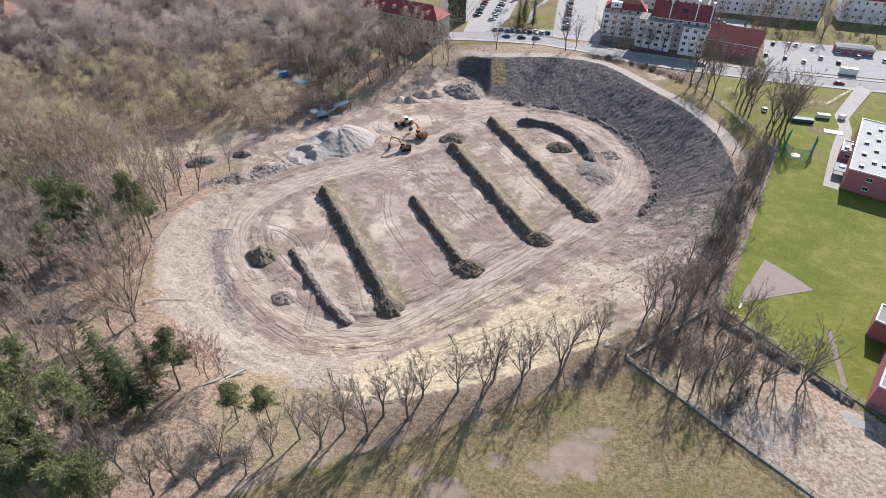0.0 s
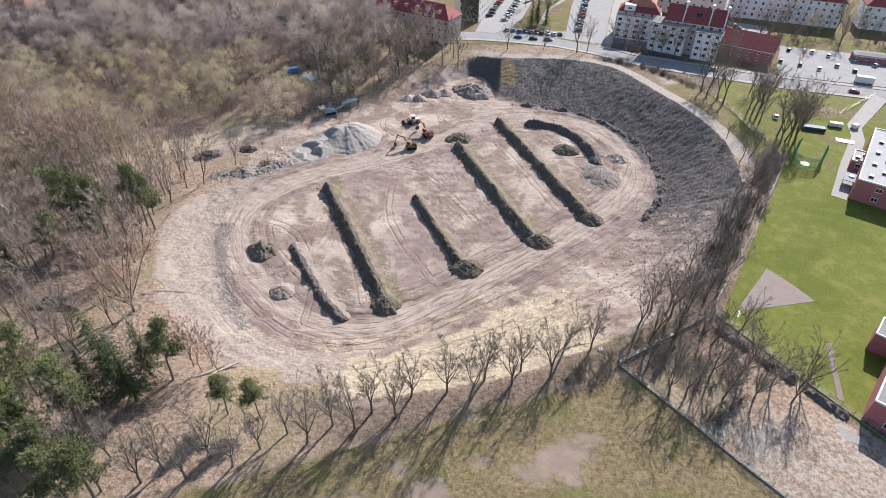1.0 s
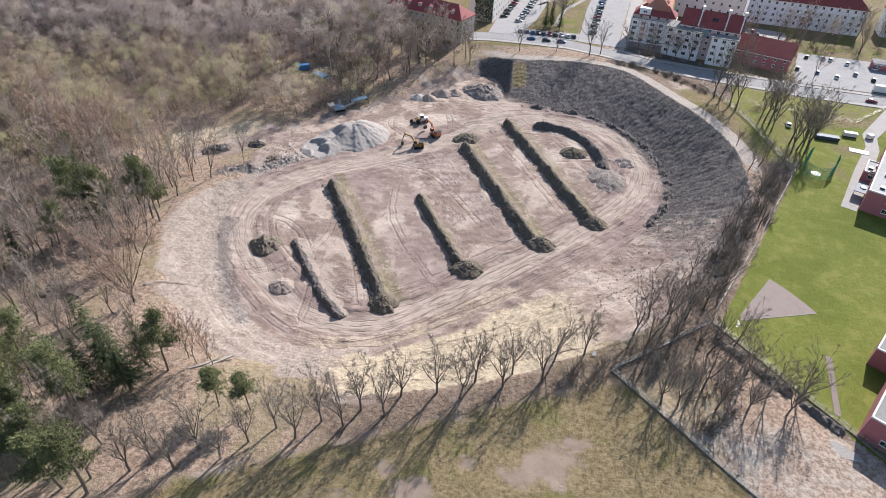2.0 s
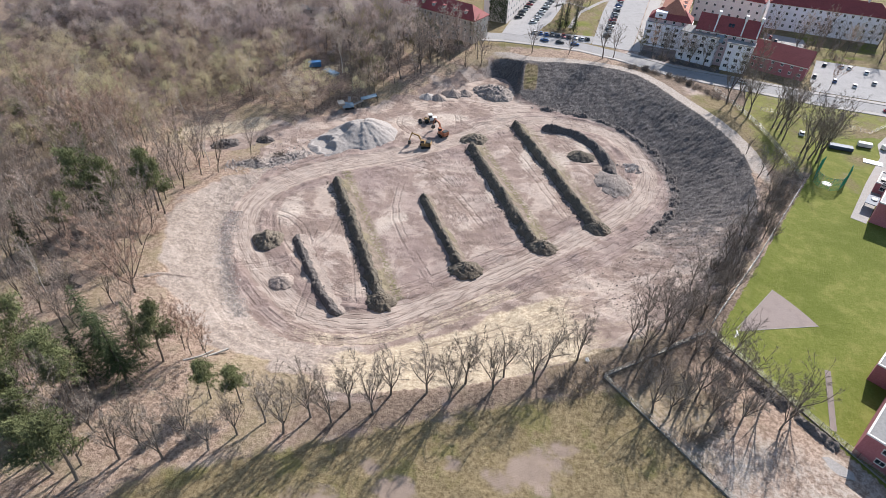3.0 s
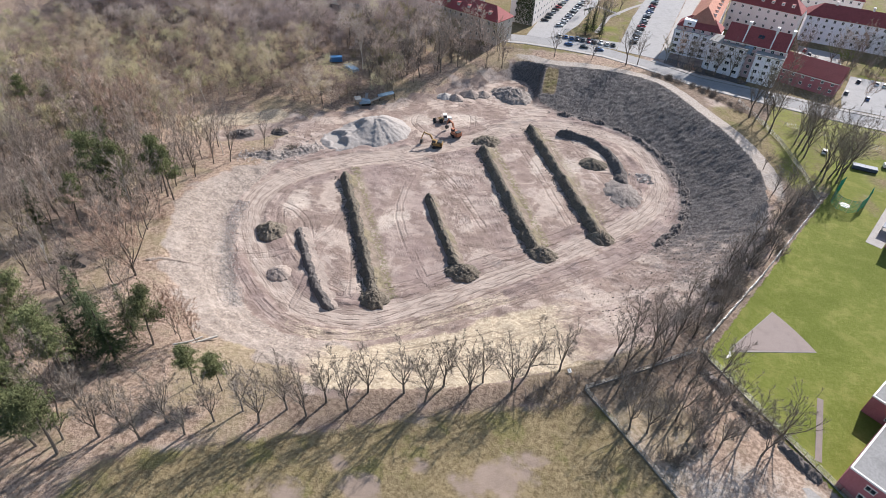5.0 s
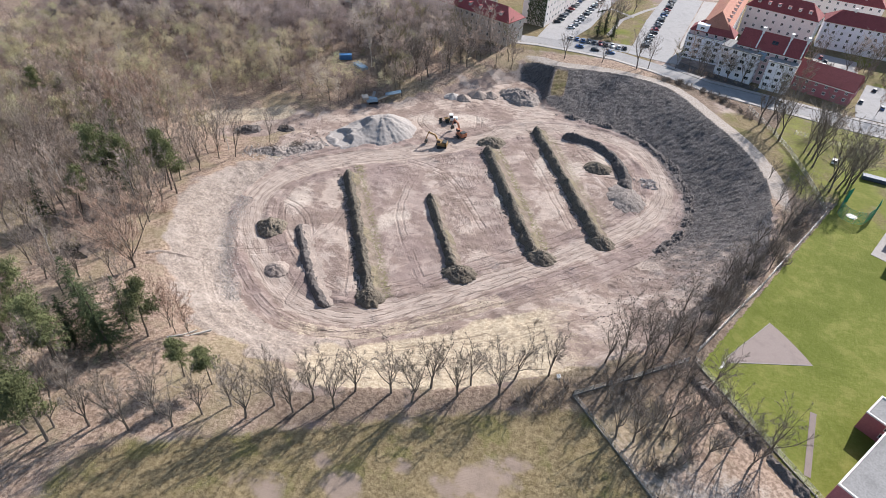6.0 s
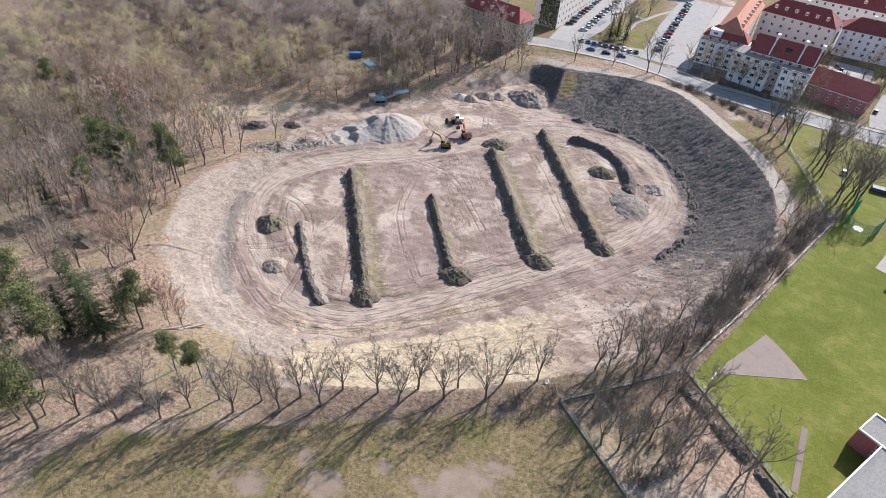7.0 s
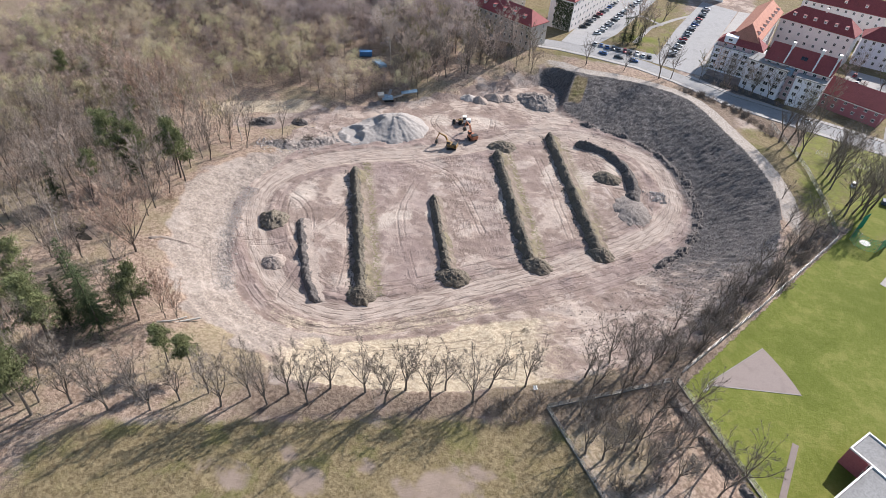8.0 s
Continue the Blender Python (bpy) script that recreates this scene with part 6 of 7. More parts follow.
house("apartment_house", -50.0, 345.0, 8.5, -20, 50, 13, 12.0, 5.0, 3, 12, "old apartment block half hidden by trees", OLDWALL, ROOF, "hip", 2, 0)
house("villa", -150.0, 345.0, 8, -15, 16, 12, 6.0, 5, 2, 4, "villa with a red roof behind the wood", BEIGE, ROOF, "hip")

# ---- streets, parking and paths ----
Z_TOWN = 8.5


def slab(name, outline, z, thick, mat, label, category, kind="structure"):
    """A flat made surface with a real edge."""
    n = len(outline)
    V = [(x, y, z) for x, y in outline] + [(x, y, z - thick) for x, y in outline]
    F = [tuple(range(n)), tuple(range(2 * n - 1, n - 1, -1))] + [(i, i + n, (i + 1) % n + n, (i + 1) % n) for i in range(n)]
    bm = bmesh.new()
    vs = [bm.verts.new(v) for v in V]
    for f in F:
        bm.faces.new([vs[i] for i in f])
    bmesh.ops.recalc_face_normals(bm, faces=bm.faces)
    me = bpy.data.meshes.new(name)
    bm.to_mesh(me)
    bm.free()
    me.materials.append(mat)
    return tagged(new(name, me), label, category, kind=kind)


def band(name, line, width, lift, mat, label, category, kind="structure", thick=0.3, side=0.0):
    """A strip laid over the ground along a line."""
    P = [Vector(p) for p in line]
    fine = []
    for a, b in zip(P, P[1:]):
        n = max(1, int((b - a).length / 3))
        fine += [a.lerp(b, i / n) for i in range(n)]
    fine.append(P[-1])
    V, F = [], []
    for i, p in enumerate(fine):
        d = (fine[min(i + 1, len(fine) - 1)] - fine[max(i - 1, 0)]).normalized()
        s = Vector((d.y, -d.x))
        for u in (side - width / 2, side + width / 2):
            q = p + s * u
            z = max(ground_at(q.x, q.y), ground_at(p.x, p.y)) + lift
            V += [(q.x, q.y, z), (q.x, q.y, z - thick)]
    for i in range(len(fine) - 1):
        a = 4 * i
        F += [(a, a + 4, a + 6, a + 2), (a + 1, a + 3, a + 7, a + 5), (a, a + 1, a + 5, a + 4), (a + 2, a + 6, a + 7, a + 3)]
    return tagged(new(name, mesh_of(name, V, F, mat)), label, category, kind=kind)


MAIN = [(-45, 292), (5, 297), (25, 295.5), (44, 292.5), (62, 284), (83, 271.5), (105, 265.5), (140, 255), (195, 244)]
band("road", MAIN, 9.0, 0.10, ASPHALT, "grey asphalt street between the stadium and the houses", "road")
band("pavement", MAIN, 2.6, 0.22, PAVING, "pale concrete pavement along the street", "pavement", side=6.0)
band("pavement", [p for p in MAIN if p[0] > 60], 2.4, 0.22, PAVING, "pale concrete pavement before the apartment houses", "pavement", side=-5.9)
for off, sgn in ((4.62, 1), (-4.62, -1)):
    band("kerb", MAIN if sgn > 0 else [p for p in MAIN if p[0] > 60], 0.2, 0.24, CONCRETE, "worn concrete kerb", "kerb", side=off)
slab("parking_street", [(4, 301.8), (14, 301), (22, 309), (28.5, 326), (44, 398), (24, 400), (8, 328)], Z_TOWN + 0.09, 0.3, ASPHALT, "pale asphalt parking street with parked cars", "road")
slab("side_street", [(48.5, 297), (67, 292), (70, 305), (90, 400), (70, 408), (57, 350), (51, 312)], Z_TOWN + 0.11, 0.3, ASPHALT, "pale asphalt side street beside the apartment house", "road")
slab("pavement", [(67.4, 292.5), (71.5, 291.5), (98, 400), (90.6, 400), (70.4, 305)], Z_TOWN + 0.2, 0.3, PAVING, "pale concrete pavement along the side street", "pavement")
slab("parking_bay", [(14.3, 301), (48.3, 297.5), (50.5, 308), (23, 309)], Z_TOWN + 0.07, 0.3, ASPHALT, "asphalt parking bay at the junction", "parking")
slab("car_park", [(141, 263), (210, 250), (222, 285), (182, 296), (155, 301), (144, 275)], Z_TOWN + 0.13, 0.3, ASPHALT, "pale concrete car park beyond the street", "parking")
slab("courtyard", [(128, 300), (152, 302), (158, 330), (140, 336)], Z_TOWN + 0.08, 0.3, PAVING, "pale paved courtyard between the houses", "courtyard")
band("path", [(38, 318), (44, 345), (56, 366), (66, 380)], 2.2, 0.08, PAVING, "pale footpath across the small park", "path")
band("path", [(50, 352), (38, 362), (30, 352)], 1.8, 0.09, PAVING, "narrow footpath in the small park", "path")
slab("school_path", [(120.9, 164.4), (124.6, 162.0), (136, 180), (149.5, 203), (153, 213), (176, 240), (173, 246), (149, 216), (146, 206), (134, 187)], 9.16, 0.25, PAVING, "pale paved path beside the school", "path")
# asphalt forecourt given the dark soil colour to deepen the house's shade
slab("house_garden", [(70, 286), (87, 280), (104, 274), (106, 277.3), (101, 281), (71, 296.5)], Z_TOWN + 0.05, 0.2, SOIL, "forecourt before the apartment house, coloured dark for its shade", "forecourt")

slab("concrete_pad", [(82.3, 75.4), (84.6, 76.0), (88.3, 73.2), (88.0, 71.6), (85.2, 72.2), (83.0, 73.8)], ground_at(85.6, 73.6) + 0.16, 0.5, PAVING, "pale worn concrete pad in the yard", "concrete pad")

# ---- sports field ----


def throwing_sector():
    apex, r, a0, a1 = Vector((74.4, 108.4)), 21.6, radians(14.6), radians(52.2)
    arc = []
    for i in range(15):
        a, q = a0 + (a1 - a0) * i / 14, r * (1 - 0.03 * math.sin(math.pi * i / 14))
        arc.append((apex.x + q * math.cos(a), apex.y + q * math.sin(a)))
    slab("throwing_sector", [(apex.x + 1.1 * math.cos(a0), apex.y + 1.1 * math.sin(a0))] + arc + [(apex.x + 1.1 * math.cos(a1), apex.y + 1.1 * math.sin(a1))], 9.15, 0.2, REDSURF,
         "wedge of brown cinder for shot throwing", "throwing sector")
    for a, name in ((a0, "edging"), (a1, "edging")):
        band(name, [(apex.x + 1.1 * math.cos(a), apex.y + 1.1 * math.sin(a)), (apex.x + r * math.cos(a), apex.y + r * math.sin(a))], 0.14, 0.09, PAVING, "pale edging board of the sector", "edging", thick=0.15)


throwing_sector()


def throwing_circle(x, y, r, label):
    ob = thing("throwing_circle", x, y, 9.1, 0, label, "throwing circle")
    V, F = [], []
    cylinder(V, F, (0, 0, 0.0), (0, 0, 1), r, 0.16, 28)
    part("concrete_disc", mesh_of("concrete_disc", V, F, TRIM), ob)
    V, F = [], []
    for i in range(28):
        a, b = 6.2832 * i / 28, 6.2832 * (i + 1) / 28
        box(V, F, -0.03, 0.03, 0, r * 0.225, 0, 0.11, m=pose(r * math.cos(a), r * math.sin(a), 0, 0, 0, math.degrees((a + b) / 2)))
    part("rim", mesh_of("rim", V, F, MESHWIRE), ob)
    return ob


circle = throwing_circle(73.4, 107.6, 1.45, "white concrete shot circle on the lawn")
part("stop_board", boxes("stop_board", TRIM, (1.3, 1.6, -0.6, 0.9, 0, 0.25)), circle)
throwing_circle(120.4, 183.5, 1.5, "white concrete discus circle inside its cage")
band("runway", [(92.7, 99.6), (88.3, 83.0)], 1.25, 0.07, REDSURF, "narrow brown runway strip in the grass", "runway", thick=0.15)


def throwing_cage():
    ob = thing("throwing_cage", 120.4, 183.5, 9.1, 58, "green net cage round the discus circle", "throwing cage")
    corners = [(4.2, -4.6), (-2.2, -3.8), (-4.2, -1.5), (-4.2, 1.5), (-2.2, 3.8), (4.2, 4.6)]
    for x, y in corners:
        V, F = [], []
        cylinder(V, F, (x, y, 2.4), (0, 0, 1), 0.07, 4.8, 8)
        part("post", mesh_of("post", V, F, MESHWIRE), ob)
    for (a, b), (c, d) in zip(corners, corners[1:]):
        V, F = [], []
        L, t = math.hypot(c - a, d - b), math.degrees(math.atan2(d - b, c - a))
        m = pose(a, b, 0, 0, 0, t)
        n = int(L / 0.22)
        for i in range(n + 1):
            box(V, F, L * i / n - 0.03, L * i / n + 0.03, -0.012, 0.012, 0.05, 4.6, m=m)
        for i in range(10):
            box(V, F, 0, L, -0.012, 0.012, 0.1 + i * 0.47, 0.15 + i * 0.47, m=m)
        part("net", mesh_of("net", V, F, NET), ob, "green knotted net")
    for s in (-1, 1):
        V, F = [], []
        m = pose(4.2, s * 4.6, 0, 0, 0, -s * 8)
        for i in range(23):
            for z in (0.05, 5.4):
                for y in (-0.02, 0.02):
                    V.append(m @ Vector((0.17 * i, 0.07 * (-1) ** i + y, z)))
        for i in range(22):
            a = 4 * i
            F += [(a, a + 4, a + 6, a + 2), (a + 1, a + 3, a + 7, a + 5), (a, a + 1, a + 5, a + 4), (a + 2, a + 6, a + 7, a + 3)]
        part("gate", mesh_of("gate", V, F, NET), ob, "green net gate leaf")


throwing_cage()

# ---- fences and walls ----


def wire_fence(name, line, height, gap, label, plinth=0.0, rails=5, post_mat=MESHWIRE):
    """Posts with stretched wires, and a concrete plinth where it has one; it follows the ground."""
    P = [Vector(p) for p in line]
    cx, cy = P[0]
    z0 = ground_at(cx, cy)
    ob = thing(name, cx, cy, z0, 0, label, "fence")
    spots = []
    for a, b in zip(P, P[1:]):
        n = max(1, round((b - a).length / gap))
        spots += [a.lerp(b, i / n) for i in range(n)]
    spots.append(P[-1])
    post = boxes("post", post_mat, (-0.05, 0.05, -0.05, 0.05, -0.4, height))
    tops = []
    for p in spots:
        q = part("post", post, ob)
        q.location = (p.x - cx, p.y - cy, ground_at(p.x, p.y) - z0)
        tops.append(Vector(q.location))
    for k in range(rails):
        V, F = [], []
        h = height * (k + 0.6) / (rails - 0.3)
        tube(V, F, [a + Vector((0, 0, h)) for a in tops], [0.018] * len(tops), 4)
        part("wire", mesh_of("wire", V, F, post_mat), ob)
    if plinth:
        V, F = [], []
        tube(V, F, [a + Vector((0, 0, plinth - 0.3)) for a in tops], [0.2] * len(tops), 4)
        part("plinth", mesh_of("plinth", V, F, CONCRETE), ob, "grey concrete plinth")
    return ob


def veil_fence(line, height, gap, label, plinth=0.0):
    """Posts and bays of close wire mesh that veil what is behind; it steps with the ground."""
    P = [Vector(p) for p in line]
    cx, cy = P[0]
    z0 = ground_at(cx, cy)
    ob = thing("mesh_fence", cx, cy, z0, 0, label, "fence", "fences of the grounds")
    post = boxes("post", STEEL, (-0.04, 0.04, -0.04, 0.04, -0.5, height + 0.05))
    V, F = [], []
    for i in range(int(gap / 0.14)):
        box(V, F, 0.05 + i * 0.14, 0.074 + i * 0.14, -0.006, 0.006, plinth - 0.4, height)
    for i in range(int((height - plinth) / 0.14) + 1):
        box(V, F, 0, gap, -0.006, 0.006, plinth + i * 0.14, plinth + 0.024 + i * 0.14)
    net = mesh_of("wire_mesh", V, F, MESHWIRE)
    base = boxes("plinth", CONCRETE, (0, gap, -0.12, 0.12, -0.6, plinth)) if plinth else None
    for a, b in zip(P, P[1:]):
        d = b - a
        n = max(1, round(d.length / gap))
        t = math.degrees(math.atan2(d.y, d.x))
        for i in range(n):
            q, e = a + d * (i / n), a + d * ((i + 1) / n)
            z, ze = ground_at(q.x, q.y) - z0, ground_at(e.x, e.y) - z0
            part("post", post, ob).location = (q.x - cx, q.y - cy, z)
            lean = -math.degrees(math.atan2(ze - z, (e - q).length))
            for name, me in (("wire_mesh", net), ("plinth", base)):
                if me is not None:
                    part(name, me, ob).matrix_basis = pose(q.x - cx, q.y - cy, z, 0, lean, t)
    part("post", post, ob).location = (P[-1].x - cx, P[-1].y - cy, ground_at(*P[-1]) - z0)
    return ob


wire_fence("mesh_fence", [(68.7, 108.5), (86.8, 137.5), (112.0, 181)], 2.0, 3.0, "grey wire mesh fence on a pale plinth beside the lawn", 0.45)
veil_fence([(112.2, 183), (110.8, 199), (107.6, 220), (101.5, 243), (98.2, 255)], 1.8, 2.8, "rusty wire mesh fence along the top of the bank")
wire_fence("mesh_fence", [(112.5, 236), (150, 225), (174, 246)], 1.6, 3.5, "thin wire fence at the far edge of the lawn", 0.0)


veil_fence([(67.7, 105.6), (79.0, 91.5), (90.5, 77.0), (101, 63)], 1.8, 2.5, "wire mesh fence on a plinth behind the school lawn", 0.3)
veil_fence([(66.5, 105), (54, 95.5), (41.6, 86.8), (62.1, 64.4), (74, 51.5)], 1.7, 2.5, "grey wire mesh fence on a low plinth round the yard", 0.3)

# ---- vehicles ----


def car_kind(body_mat, name="car", label="parked car", L=4.3, W=1.75, H=1.45, group="parked cars"):
    ob = thing(name, 0, 0, 0, 0, label, "car", group)
    hw = W / 2
    prof = [(-L / 2, 0.28), (-L / 2, 0.82), (-L * 0.40, 0.92), (L * 0.18, 0.95), (L * 0.44, 0.78), (L / 2, 0.62), (L / 2, 0.28)]
    V = [(x, -hw, z) for x, z in prof] + [(x, hw, z) for x, z in prof]
    n = len(prof)
    F = [tuple(range(n - 1, -1, -1)), tuple(range(n, 2 * n))] + [(i, (i + 1) % n, (i + 1) % n + n, i + n) for i in range(n)]
    me = mesh_of("body", V, F, body_mat)
    part("body", smooth(bevelled(me, 0.09, 2)), ob)
    top = [(-L * 0.41, 0.90), (-L * 0.30, H - 0.06), (L * 0.02, H - 0.06), (L * 0.20, 0.92)]
    V = [(x, -hw * (0.93 if z < 1 else 0.78), z) for x, z in top] + [(x, hw * (0.93 if z < 1 else 0.78), z) for x, z in top]
    part("glazing", mesh_of("glazing", V, [(3, 2, 1, 0), (4, 5, 6, 7), (0, 1, 5, 4), (1, 2, 6, 5), (2, 3, 7, 6), (3, 0, 4, 7)], GLASS), ob, "dark car windows")
    part("roof", bevelled(boxes("roof", body_mat, (-L * 0.30, L * 0.03, -hw * 0.79, hw * 0.79, H - 0.08, H)), 0.03, 1), ob)
    V, F = [], []
    cylinder(V, F, (0, 0, 0), (0, 1, 0), 0.31, 0.22, 12)
    wheel = mesh_of("wheel", V, F, TYRE)
    V, F = [], []
    cylinder(V, F, (0, 0, 0), (0, 1, 0), 0.18, 0.24, 10)
    hub = mesh_of("rim", V, F, MESHWIRE)
    for x in (-L * 0.31, L * 0.31):
        for y in (-hw + 0.1, hw - 0.1):
            w = part("wheel", wheel, ob)
            w.location = (x, y, 0.31)
            part("rim", hub, w)
    for y in (-hw + 0.3, hw - 0.3):
        part("headlight", boxes("headlight", TRIM, (L / 2 - 0.06, L / 2 + 0.015, y - 0.18, y + 0.18, 0.58, 0.7)), ob)
    return [ob, 0]


CARS = [car_kind(paint("car_" + n, rgb), label=n.replace("_", " ") + " parked car on asphalt") for n, rgb in (
    ("white", (0.72, 0.72, 0.71)), ("silver", (0.42, 0.43, 0.44)), ("black", (0.02, 0.02, 0.022)), ("dark_grey", (0.09, 0.095, 0.10)), ("red", (0.36, 0.02, 0.03)), ("blue", (0.05, 0.12, 0.30)))]


def park(kind, x, y, turn, z=None):
    ob, used = kind
    m = pose(x, y, (ground_at(x, y) + 0.1) if z is None else z, 0, 0, turn)
    if used:
        copy_thing(ob, m)
    else:
        ob.matrix_basis = m
    kind[1] += 1


rc = random.Random(9)


def row_of_cars(a, b, count, turn, colours):
    for i in range(count):
        t = (i + 0.5) / count
        park(CARS[colours[i % len(colours)]], a[0] + (b[0] - a[0]) * t + rc.gauss(0, 0.15), a[1] + (b[1] - a[1]) * t + rc.gauss(0, 0.25), turn + rc.gauss(0, 2) + 180 * rc.randrange(2))


W, S, K, G, R, B = range(6)
row_of_cars((10.5, 324), (25, 396), 15, 20, (K, K, G, S, K, R, G, W, B, S, K, W, S))
row_of_cars((18.5, 318), (36, 396), 16, 20, (W, W, W, S, W, K, W, S, G, W, W, K))
row_of_cars((55.8, 306), (73, 396), 17, 20, (K, W, G, W, K, R, G, S, K, W, B, S, R))
row_of_cars((19, 305.5), (48, 301.5), 10, 100, (W, B, B, K, G, R, K, W, W, K))
row_of_cars((22, 295.8), (44, 292.8), 3, -8, (B, K, B))
for x, y, t, c in ((156.5, 294.5, 60, K), (147, 279, 65, G), (164, 294, 60, W), (167, 293, 60, W), (173, 289, 62, W), (154.5, 275.5, 65, B), (161.5, 271.6, 65, W), (171.5, 276.5, 65, S),
                   (177, 271, 65, K), (184, 285, 40, W), (190, 279, 40, S), (112.6, 264.8, -18, W), (166, 247.5, -15, R), (122.5, 217.5, 70, W), (200, 275, 60, W),
                   (140, 318, 70, W), (142, 323, 70, K), (141, 328, 70, R), (-8, 307, 15, G)):
    park(CARS[c], x, y, t)


def box_trailer(x, y, z, turn, L, Wd, H, mat, label, name="container"):
    ob = thing(name, x, y, z, turn, label, "container")
    part("body", bevelled(boxes("body", mat, (-L / 2, L / 2, -Wd / 2, Wd / 2, 0.35, H)), 0.08, 1), ob)
    part("base_frame", boxes("base_frame", STEEL, (-L / 2 + 0.1, L / 2 - 0.1, -Wd / 2 + 0.15, -Wd / 2 + 0.35, 0, 0.35), (-L / 2 + 0.1, L / 2 - 0.1, Wd / 2 - 0.35, Wd / 2 - 0.15, 0, 0.35)), ob)
    for i in range(5):
        r_ = part("rib", boxes("rib", mat, (-0.05, 0.05, -Wd / 2 - 0.04, Wd / 2 + 0.04, 0.4, H + 0.04)), ob)
        r_.location.x = -L / 2 + L * (i + 0.5) / 5
    return ob


box_trailer(133.6, 209.6, 9.1, -12, 7.8, 2.6, 1.5, NAVY, "covered navy blue storage box on the lawn")
box_trailer(143.2, 213.2, 9.1, -12, 4.6, 2.0, 1.7, TRIM, "white steel container beside the school path")
box_trailer(150.0, 212.5, 9.1, 20, 2.4, 1.8, 1.8, TRIM, "small white bin box beside the path")
for i in range(3):
    for j in range(2):
        ob = thing("concrete_slab", 139.6 + i * 1.95 + j * 0.53, 201.6 - i * 0.71 + j * 1.46, 9.1, -20, "white concrete slab laid on the grass", "slab", "slabs on the grass")
        part("plate", boxes("plate", TRIM, (-1.0, 1.0, -0.75, 0.75, 0, 0.2)), ob)
box_trailer(175, 258.5, Z_TOWN + 0.13, -14, 7, 2.5, 3.0, TRIM, "white and grey delivery lorry body in the car park", "lorry_body")
box_trailer(-75.5, 246, ground_at(-75.5, 246), 25, 5.6, 2.5, 2.5, DEEPBLUE, "blue site container among bare trees")
box_trailer(-66, 240, ground_at(-66, 240), -35, 7.5, 3.2, 1.6, BLUE, "flat grey-blue trailer bed among bare trees", "trailer")

# ---- site machines ----


def excavator(x, y, turn, mat, swing, label):
    ob = thing("excavator", x, y, ground_at(x, y), turn, label, "excavator", "site machines")
    for s in (-1, 1):
        V, F = [], []
        pts = [(-1.9, 0.45), (-1.6, 0.1), (1.6, 0.1), (1.9, 0.45), (1.6, 0.85), (-1.6, 0.85)]
        y0, y1 = s * 1.35 - 0.3, s * 1.35 + 0.3
        V = [(a, y0, b) for a, b in pts] + [(a, y1, b) for a, b in pts]
        F = [tuple(range(5, -1, -1)), tuple(range(6, 12))] + [(i, (i + 1) % 6, (i + 1) % 6 + 6, i + 6) for i in range(6)]
        part("track", mesh_of("track", V, F, TYRE), ob)
    m = pose(0, 0, 0.85, 0, 0, swing)
    for name, mt, specs in (("upper_body", mat, [(-2.2, 1.3, -1.3, 1.3, 0.1, 1.25), (-2.3, -1.5, -1.3, 1.3, 0.0, 1.4)]), ("cab", GLASS, [(0.2, 1.6, 0.35, 1.3, 1.25, 2.3)]), ("cab_roof", mat, [(0.1, 1.7, 0.3, 1.35, 2.3, 2.42)]),
                            ("engine_cover", STEEL, [(-2.1, -0.4, -1.1, 1.1, 1.4, 1.75)])):
        o = part(name, bevelled(boxes(name, mt, *specs), 0.06, 1), ob)
        o.matrix_basis = m
    V, F = [], []
    tube(V, F, [Vector((1.2, -0.3, 0.9)), Vector((2.6, -0.3, 3.6)), Vector((5.2, -0.3, 4.3))], [0.32, 0.42, 0.25], 4)
    o = part("boom", mesh_of("boom", V, F, mat), ob)
    o.matrix_basis = m
    V, F = [], []
    tube(V, F, [Vector((5.0, -0.3, 4.6)), Vector((6.2, -0.3, 1.2))], [0.3, 0.18], 4)
    o = part("arm", mesh_of("arm", V, F, mat), ob)
    o.matrix_basis = m
    V, F = [], []
    box(V, F, 5.5, 6.6, -0.95, 0.35, -0.1, 1.1, 0.15)
    o = part("bucket", mesh_of("bucket", V, F, STEEL), ob)
    o.matrix_basis = m
    return ob


excavator(-11.2, 205.5, 120, ORANGE, 20, "orange tracked excavator standing on scraped earth")
excavator(-16.5, 196.0, 200, YELLOW, -20, "yellow tracked excavator beside the haul road")


